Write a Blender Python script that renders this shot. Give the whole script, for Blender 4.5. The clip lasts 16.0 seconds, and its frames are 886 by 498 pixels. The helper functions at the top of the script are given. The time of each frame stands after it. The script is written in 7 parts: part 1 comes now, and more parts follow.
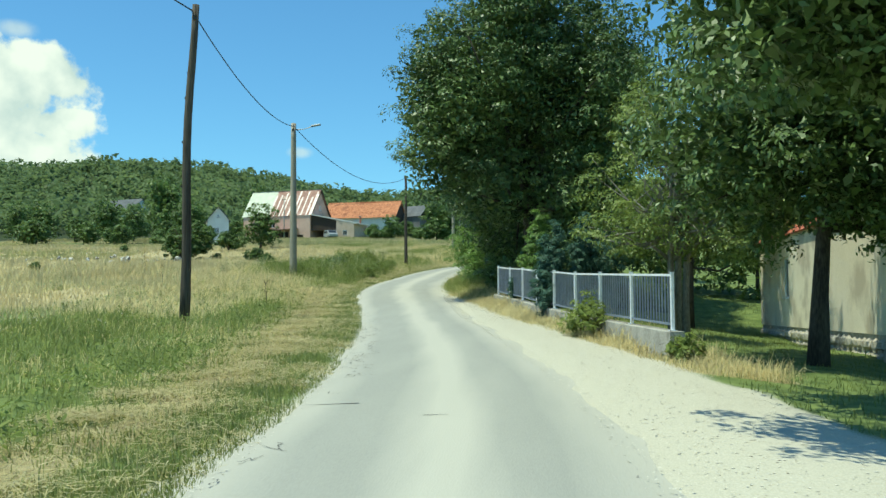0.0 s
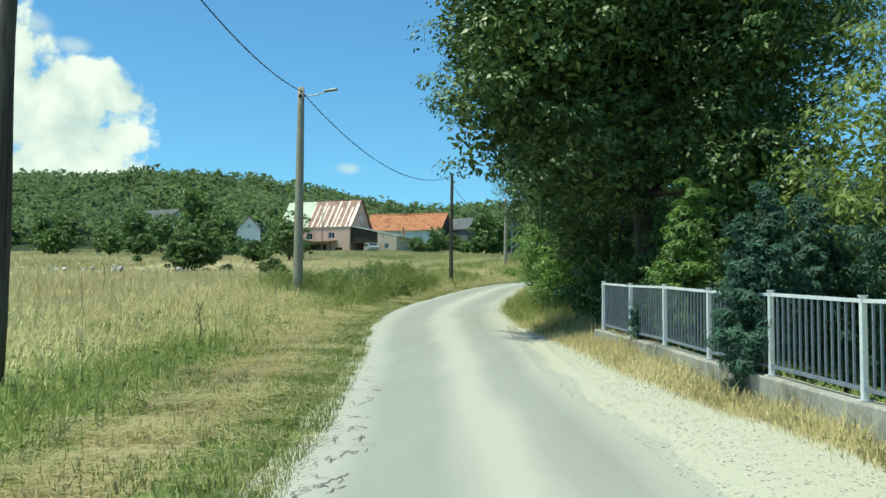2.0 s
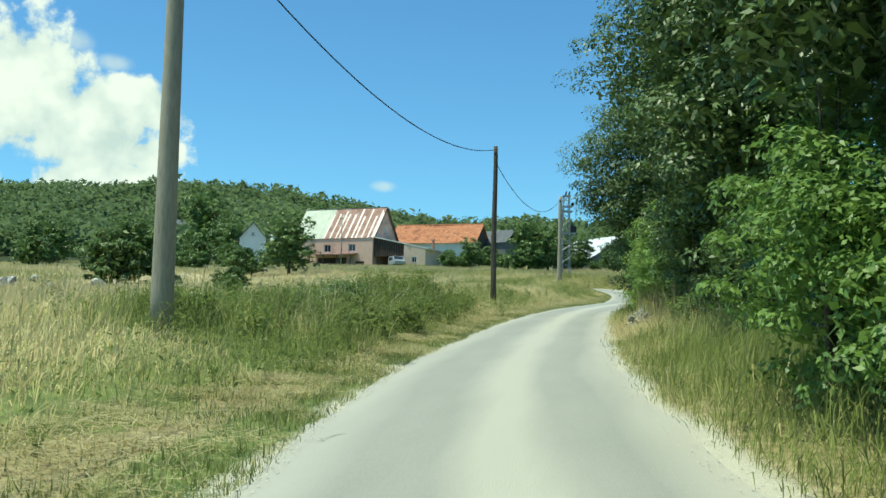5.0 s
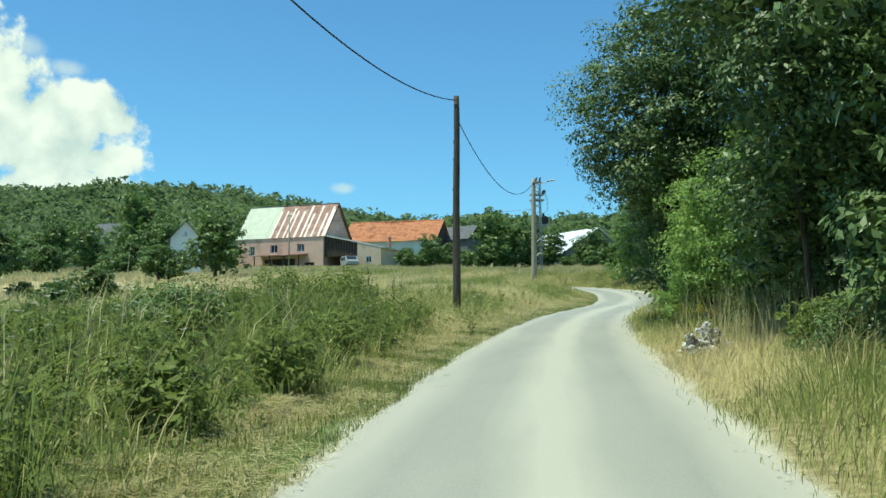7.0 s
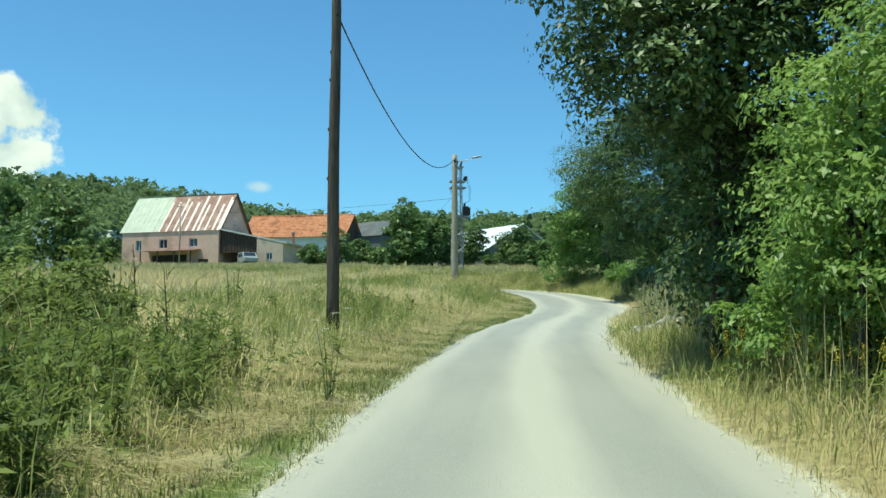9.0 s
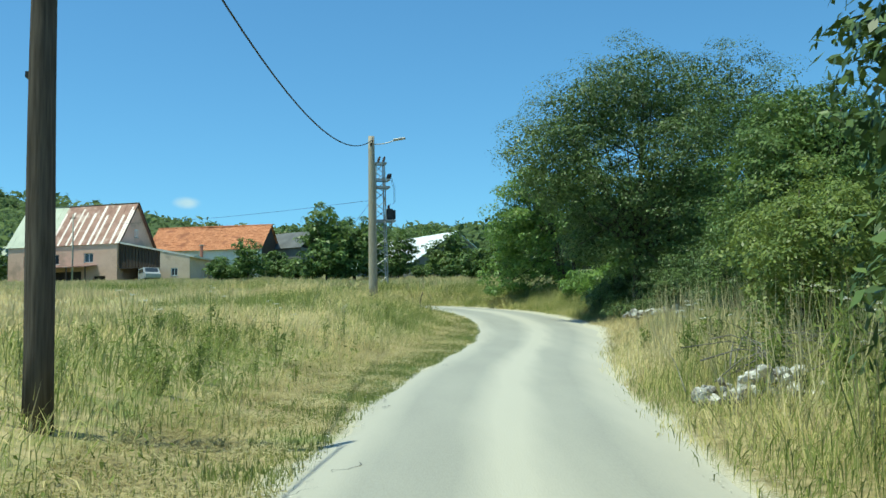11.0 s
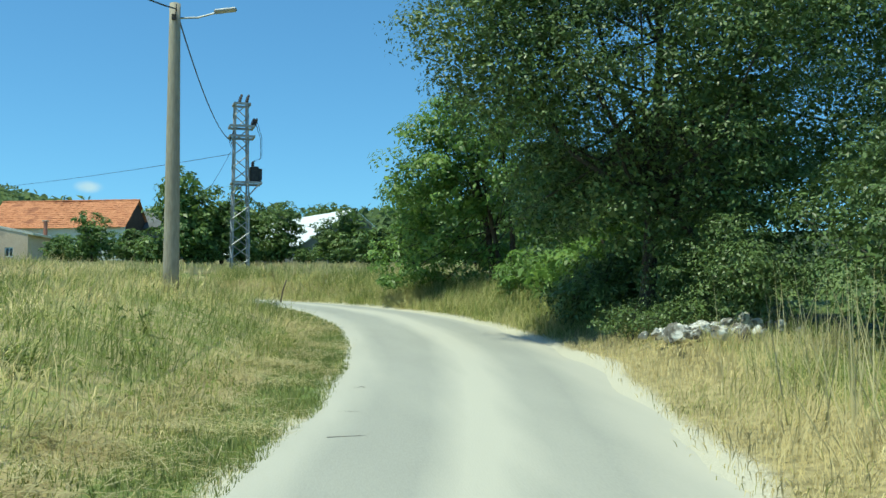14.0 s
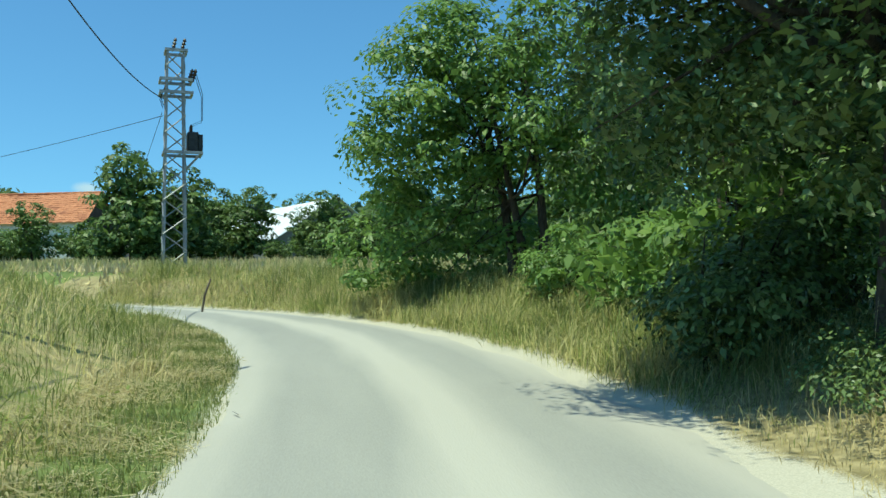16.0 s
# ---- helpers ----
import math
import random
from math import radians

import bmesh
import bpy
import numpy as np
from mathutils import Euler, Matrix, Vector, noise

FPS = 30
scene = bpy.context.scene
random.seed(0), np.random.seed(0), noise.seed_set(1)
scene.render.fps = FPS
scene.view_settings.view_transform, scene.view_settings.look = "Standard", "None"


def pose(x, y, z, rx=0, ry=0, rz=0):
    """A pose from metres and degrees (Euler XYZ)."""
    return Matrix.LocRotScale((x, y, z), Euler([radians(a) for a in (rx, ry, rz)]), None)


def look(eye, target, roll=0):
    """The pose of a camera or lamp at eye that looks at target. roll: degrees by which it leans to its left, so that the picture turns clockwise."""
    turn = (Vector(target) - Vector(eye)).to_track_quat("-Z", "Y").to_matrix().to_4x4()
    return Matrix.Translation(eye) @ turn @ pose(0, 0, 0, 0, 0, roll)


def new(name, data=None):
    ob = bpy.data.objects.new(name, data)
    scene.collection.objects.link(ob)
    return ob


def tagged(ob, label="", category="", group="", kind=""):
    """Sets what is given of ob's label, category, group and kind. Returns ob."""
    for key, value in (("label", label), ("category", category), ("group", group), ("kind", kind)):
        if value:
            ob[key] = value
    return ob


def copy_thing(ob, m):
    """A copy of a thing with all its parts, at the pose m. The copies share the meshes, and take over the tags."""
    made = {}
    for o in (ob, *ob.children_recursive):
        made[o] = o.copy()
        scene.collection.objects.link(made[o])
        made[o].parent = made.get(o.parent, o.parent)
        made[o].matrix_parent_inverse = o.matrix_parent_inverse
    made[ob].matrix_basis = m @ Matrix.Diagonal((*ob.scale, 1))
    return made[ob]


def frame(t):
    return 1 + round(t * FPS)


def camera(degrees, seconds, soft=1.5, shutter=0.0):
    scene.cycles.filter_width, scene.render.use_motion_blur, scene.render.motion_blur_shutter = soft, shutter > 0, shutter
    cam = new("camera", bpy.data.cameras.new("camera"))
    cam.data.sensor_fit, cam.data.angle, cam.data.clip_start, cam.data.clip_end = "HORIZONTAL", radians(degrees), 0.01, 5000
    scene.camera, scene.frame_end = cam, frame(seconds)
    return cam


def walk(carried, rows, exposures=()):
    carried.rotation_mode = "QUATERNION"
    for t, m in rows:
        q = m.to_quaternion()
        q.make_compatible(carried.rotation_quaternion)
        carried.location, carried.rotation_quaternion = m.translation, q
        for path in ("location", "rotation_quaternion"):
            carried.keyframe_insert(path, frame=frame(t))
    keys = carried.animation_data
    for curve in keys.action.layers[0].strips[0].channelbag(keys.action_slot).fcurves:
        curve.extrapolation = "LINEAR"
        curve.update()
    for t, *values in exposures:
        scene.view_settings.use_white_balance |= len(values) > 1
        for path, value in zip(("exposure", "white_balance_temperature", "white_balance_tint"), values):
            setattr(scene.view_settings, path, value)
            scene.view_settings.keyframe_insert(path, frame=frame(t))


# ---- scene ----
cam = camera(45.9, 16.0, soft=1.5)
METRES, EYE, TILT, LEAN, TURN = 100.0, 1.33, 0.0, 0.0, 4.5
ROWS = [
    (0.0, 0.0, 0.0, 0.0, 0.02, 3.17, 0.33),
    (0.5, -0.0008, 0.0354, 0.0011, 0.85, 3.44, 0.06),
    (1.0, -0.0018, 0.0675, 0.0019, 1.64, 3.61, -0.41),
    (1.5, -0.0028, 0.0993, 0.0031, 2.19, 3.69, -0.72),
    (2.0, -0.0039, 0.1347, 0.0047, 2.53, 4.09, -0.47),
    (2.5, -0.0049, 0.1676, 0.0062, 2.73, 4.56, -0.62),
    (3.0, -0.0065, 0.2055, 0.0079, 3.1, 4.73, -1.1),
    (3.5, -0.0084, 0.2405, 0.0094, 3.43, 4.77, -1.62),
    (4.0, -0.0108, 0.2799, 0.0112, 3.98, 4.87, -1.62),
    (6.5, -0.0194, 0.4341, 0.0202, 3.56, 5.24, -0.15),
    (7.0, -0.0195, 0.4697, 0.0221, 2.31, 5.11, 0.15),
    (7.5, -0.0193, 0.5015, 0.0239, 1.07, 5.18, -0.02),
    (8.0, -0.0185, 0.5355, 0.0259, -0.13, 5.27, -0.51),
    (8.5, -0.0174, 0.5661, 0.0274, -1.15, 5.29, -0.64),
    (9.0, -0.0152, 0.5988, 0.0293, -2.26, 5.15, -0.09),
    (11.5, -0.0007, 0.7391, 0.0388, -6.83, 5.94, 0.77),
    (12.0, 0.0037, 0.7687, 0.0407, -7.74, 5.85, 0.21),
    (12.5, 0.0081, 0.7961, 0.0422, -8.52, 5.78, 0.06),
    (13.0, 0.0135, 0.8256, 0.044, -9.39, 5.41, 0.5),
    (13.5, 0.0189, 0.853, 0.0455, -10.18, 5.36, 0.67),
    (14.0, 0.0254, 0.8828, 0.0473, -11.02, 5.3, 0.51),
    (14.5, 0.0311, 0.9095, 0.049, -11.7, 5.34, 0.23),
    (15.0, 0.0371, 0.9383, 0.0506, -12.06, 5.32, -0.16),
    (15.5, 0.0427, 0.9662, 0.0522, -11.83, 5.31, 0.59),
    (16.0, 0.0476, 0.9925, 0.0541, -11.04, 5.18, 1.08),
]
walk(cam, [(t, pose(0, 0, EYE, TILT, LEAN, TURN) @ pose(METRES * x, METRES * y, METRES * z, 90 + pitch, roll, yaw)) for t, x, y, z, yaw, pitch, roll in ROWS],
     exposures=[(0.0, -0.17, 7050, -15.0), (16.0, -0.17, 7050, -15.0)])

# ---------------------------------------------------------------- light
SUN_FROM = Vector((-0.34, -0.12, 1.0)).normalized()
sun_elevation = math.asin(SUN_FROM.z)
sun_turn = math.atan2(SUN_FROM.x, SUN_FROM.y)
sun = new("sun", bpy.data.lights.new("sun", "SUN"))
sun.data.energy, sun.data.angle, sun.data.color = 5.0, radians(0.53), (1.0, 0.965, 0.90)
sun.matrix_world = look(SUN_FROM * 400, (0, 0, 0))

world = bpy.data.worlds.new("sky")
scene.world = world
world.use_nodes = True


def make_sky():
    nt = world.node_tree
    n, link = nt.nodes, nt.links.new
    n.clear()
    sky = n.new("ShaderNodeTexSky")
    sky.sky_type, sky.sun_disc = "NISHITA", False
    sky.sun_elevation, sky.sun_rotation = sun_elevation, sun_turn
    sky.air_density, sky.dust_density, sky.ozone_density, sky.altitude = 1.0, 0.3, 1.0, 500
    tc = n.new("ShaderNodeTexCoord")
    # the cumulus bank above the wooded hill, and a few thin wisps near the horizon
    sep = n.new("ShaderNodeSeparateXYZ")
    link(tc.outputs["Generated"], sep.inputs[0])
    def maths(op, a, b=None):
        m = n.new("ShaderNodeMath")
        m.operation = op
        for i, v in enumerate((a, b)):
            if v is None:
                continue
            if isinstance(v, (int, float)):
                m.inputs[i].default_value = v
            else:
                link(v, m.inputs[i])
        return m.outputs[0]
    az = maths("ARCTAN2", sep.outputs["X"], sep.outputs["Y"])
    el = maths("ARCSINE", sep.outputs["Z"])
    def mound(az0, el0, wa, we):
        a = maths("DIVIDE", maths("SUBTRACT", az, radians(az0)), radians(wa))
        e = maths("DIVIDE", maths("SUBTRACT", el, radians(el0)), radians(we))
        return maths("SUBTRACT", 1.0, maths("SQRT", maths("ADD", maths("MULTIPLY", a, a), maths("MULTIPLY", e, e))))
    shape = mound(-25.4, 11.9, 3.3, 1.7)
    for heap in ((-28.0, 10.6, 4.6, 3.4), (-24.9, 9.5, 2.2, 1.1), (-31.8, 12.2, 5.0, 4.2), (-27.2, 8.0, 4.4, 1.7), (-37, 11, 6, 5), (-50, 11, 12, 6)):
        shape = maths("MAXIMUM", shape, mound(*heap))
    noise_big = n.new("ShaderNodeTexNoise")
    noise_big.inputs["Scale"].default_value, noise_big.inputs["Detail"].default_value = 26, 8
    noise_big.inputs["Roughness"].default_value = 0.56
    link(tc.outputs["Generated"], noise_big.inputs["Vector"])
    swell = maths("MULTIPLY", maths("SUBTRACT", noise_big.outputs["Fac"], 0.52), 1.9)
    dens = n.new("ShaderNodeMapRange")
    dens.interpolation_type = "SMOOTHSTEP"
    dens.inputs["From Min"].default_value, dens.inputs["From Max"].default_value = 0.0, 0.30
    link(maths("ADD", shape, swell), dens.inputs["Value"])
    wisp_shape = maths("MAXIMUM", maths("MAXIMUM", mound(-26.9, 14.1, 1.3, 0.6), mound(-29.0, 15.0, 1.5, 0.8)), mound(-12.3, 8.4, 0.9, 0.42))
    wisp = n.new("ShaderNodeMapRange")
    wisp.interpolation_type = "SMOOTHSTEP"
    wisp.inputs["From Max"].default_value, wisp.inputs["To Max"].default_value = 0.8, 0.5
    link(maths("ADD", wisp_shape, maths("MULTIPLY", swell, 0.4)), wisp.inputs["Value"])
    fac = maths("MAXIMUM", maths("MULTIPLY", dens.outputs[0], 0.94), wisp.outputs[0])
    noise_in = n.new("ShaderNodeTexNoise")
    noise_in.inputs["Scale"].default_value, noise_in.inputs["Detail"].default_value = 26, 5
    link(tc.outputs["Generated"], noise_in.inputs["Vector"])
    ramp = n.new("ShaderNodeValToRGB")
    ramp.color_ramp.elements[0].position, ramp.color_ramp.elements[0].color = 0.35, (6.4, 7.2, 7.6, 1)
    ramp.color_ramp.elements[1].position, ramp.color_ramp.elements[1].color = 0.62, (9.6, 9.7, 9.7, 1)
    link(noise_in.outputs["Fac"], ramp.inputs[0])
    mix = n.new("ShaderNodeMix")
    mix.data_type = "RGBA"
    link(fac, mix.inputs["Factor"])
    deep = n.new("ShaderNodeMix")
    deep.data_type, deep.blend_type = "RGBA", "MULTIPLY"
    deep.inputs["Factor"].default_value = 1.0
    deep.inputs[7].default_value = (0.73, 1.22, 1.70, 1)
    link(sky.outputs[0], deep.inputs[6])
    link(deep.outputs[2], mix.inputs[6])
    link(ramp.outputs[0], mix.inputs[7])
    bg = n.new("ShaderNodeBackground")
    bg.inputs["Strength"].default_value = 0.12
    link(mix.outputs[2], bg.inputs["Color"])
    out = n.new("ShaderNodeOutputWorld")
    link(bg.outputs[0], out.inputs[0])


make_sky()


# ---------------------------------------------------------------- materials
def surface(name, dark, light, scale=3.0, fine=40.0, rough=0.85, bump=0.3, metal=0.0, contrast=0.25, stretch=(1, 1, 1), third=None, third_scale=0.6, third_at=0.55, spec=0.3):
    """Two tones mixed by coarse and fine noise in world metres, an optional third tone in large patches, and fine relief."""
    m = bpy.data.materials.new(name)
    m.use_nodes = True
    nt = m.node_tree
    n, link = nt.nodes, nt.links.new
    b = n["Principled BSDF"]
    geo = n.new("ShaderNodeNewGeometry")
    mapping = n.new("ShaderNodeMapping")
    mapping.inputs["Scale"].default_value = stretch
    link(geo.outputs["Position"], mapping.inputs["Vector"])
    a, f = n.new("ShaderNodeTexNoise"), n.new("ShaderNodeTexNoise")
    a.inputs["Scale"].default_value, a.inputs["Detail"].default_value = scale, 5
    f.inputs["Scale"].default_value, f.inputs["Detail"].default_value = fine, 4
    link(mapping.outputs[0], a.inputs["Vector"])
    link(mapping.outputs[0], f.inputs["Vector"])
    mean = n.new("ShaderNodeMath")
    mean.operation = "MULTIPLY_ADD"
    mean.inputs[1].default_value = 0.5
    half = n.new("ShaderNodeMath")
    half.operation = "MULTIPLY"
    half.inputs[1].default_value = 0.5
    link(a.outputs["Fac"], half.inputs[0])
    link(f.outputs["Fac"], mean.inputs[0])
    link(half.outputs[0], mean.inputs[2])
    ramp = n.new("ShaderNodeValToRGB")
    ramp.color_ramp.elements[0].position, ramp.color_ramp.elements[0].color = 0.5 - contrast / 2, (*dark, 1)
    ramp.color_ramp.elements[1].position, ramp.color_ramp.elements[1].color = 0.5 + contrast / 2, (*light, 1)
    link(mean.outputs[0], ramp.inputs[0])
    colour = ramp.outputs[0]
    if third:
        g = n.new("ShaderNodeTexNoise")
        g.inputs["Scale"].default_value, g.inputs["Detail"].default_value = third_scale, 6
        link(mapping.outputs[0], g.inputs["Vector"])
        r2 = n.new("ShaderNodeMapRange")
        r2.inputs["From Min"].default_value, r2.inputs["From Max"].default_value = third_at - 0.06, third_at + 0.06
        link(g.outputs["Fac"], r2.inputs["Value"])
        mix = n.new("ShaderNodeMix")
        mix.data_type = "RGBA"
        link(r2.outputs[0], mix.inputs["Factor"])
        link(colour, mix.inputs[6])
        mix.inputs[7].default_value = (*third, 1)
        colour = mix.outputs[2]
    link(colour, b.inputs["Base Color"])
    b.inputs["Roughness"].default_value, b.inputs["Metallic"].default_value = rough, metal
    b.inputs["Specular IOR Level"].default_value = spec
    if bump:
        bp = n.new("ShaderNodeBump")
        bp.inputs["Strength"].default_value, bp.inputs["Distance"].default_value = bump, 0.02
        link(mean.outputs[0], bp.inputs["Height"])
        link(bp.outputs[0], b.inputs["Normal"])
    return m


def leafage(name, dark, light, odd=None, through_light=0.35, rough=0.5, patch=0.35, sward=0.0, gloss=0.25):
    """Leaf or blade material: each leaf takes its own tone, and large patches of the plant drift in tone; some light passes through."""
    m = bpy.data.materials.new(name)
    m.use_nodes = True
    nt = m.node_tree
    n, link = nt.nodes, nt.links.new
    b = n["Principled BSDF"]
    geo = n.new("ShaderNodeNewGeometry")
    ramp = n.new("ShaderNodeValToRGB")
    e = ramp.color_ramp.elements
    e[0].position, e[0].color = 0.0, (*dark, 1)
    e[1].position, e[1].color = 0.85, (*light, 1)
    if odd:
        last = e.new(1.0)
        last.color = (*odd, 1)
    wide = n.new("ShaderNodeTexNoise")
    wide.inputs["Scale"].default_value, wide.inputs["Detail"].default_value = patch, 3
    link(geo.outputs["Position"], wide.inputs["Vector"])
    s = n.new("ShaderNodeMath")
    s.operation = "MULTIPLY_ADD"
    s.inputs[1].default_value = 0.62 if sward < 0.5 else 0.42
    link(geo.outputs["Random Per Island"], s.inputs[0])
    w = n.new("ShaderNodeMath")
    w.operation = "MULTIPLY_ADD"
    w.inputs[1].default_value, w.inputs[2].default_value = 1.1, -0.36 if sward < 0.5 else -0.26
    link(wide.outputs["Fac"], w.inputs[0])
    link(w.outputs[0], s.inputs[2])
    link(s.outputs[0], ramp.inputs[0])
    link(ramp.outputs[0], b.inputs["Base Color"])
    b.inputs["Roughness"].default_value = rough
    b.inputs["Specular IOR Level"].default_value = gloss
    if sward:
        own = n.new("ShaderNodeVectorMath")
        own.operation = "MULTIPLY_ADD"
        own.inputs[1].default_value = (1 - sward,) * 3
        own.inputs[2].default_value = (0, 0, sward)
        link(geo.outputs["Normal"], own.inputs[0])
        unit = n.new("ShaderNodeVectorMath")
        unit.operation = "NORMALIZE"
        link(own.outputs[0], unit.inputs[0])
        link(unit.outputs[0], b.inputs["Normal"])
    tr = n.new("ShaderNodeBsdfTranslucent")
    link(ramp.outputs[0], tr.inputs["Color"])
    mix = n.new("ShaderNodeMixShader")
    mix.inputs[0].default_value = through_light
    link(b.outputs[0], mix.inputs[1])
    link(tr.outputs[0], mix.inputs[2])
    link(mix.outputs[0], n["Material Output"].inputs[0])
    return m


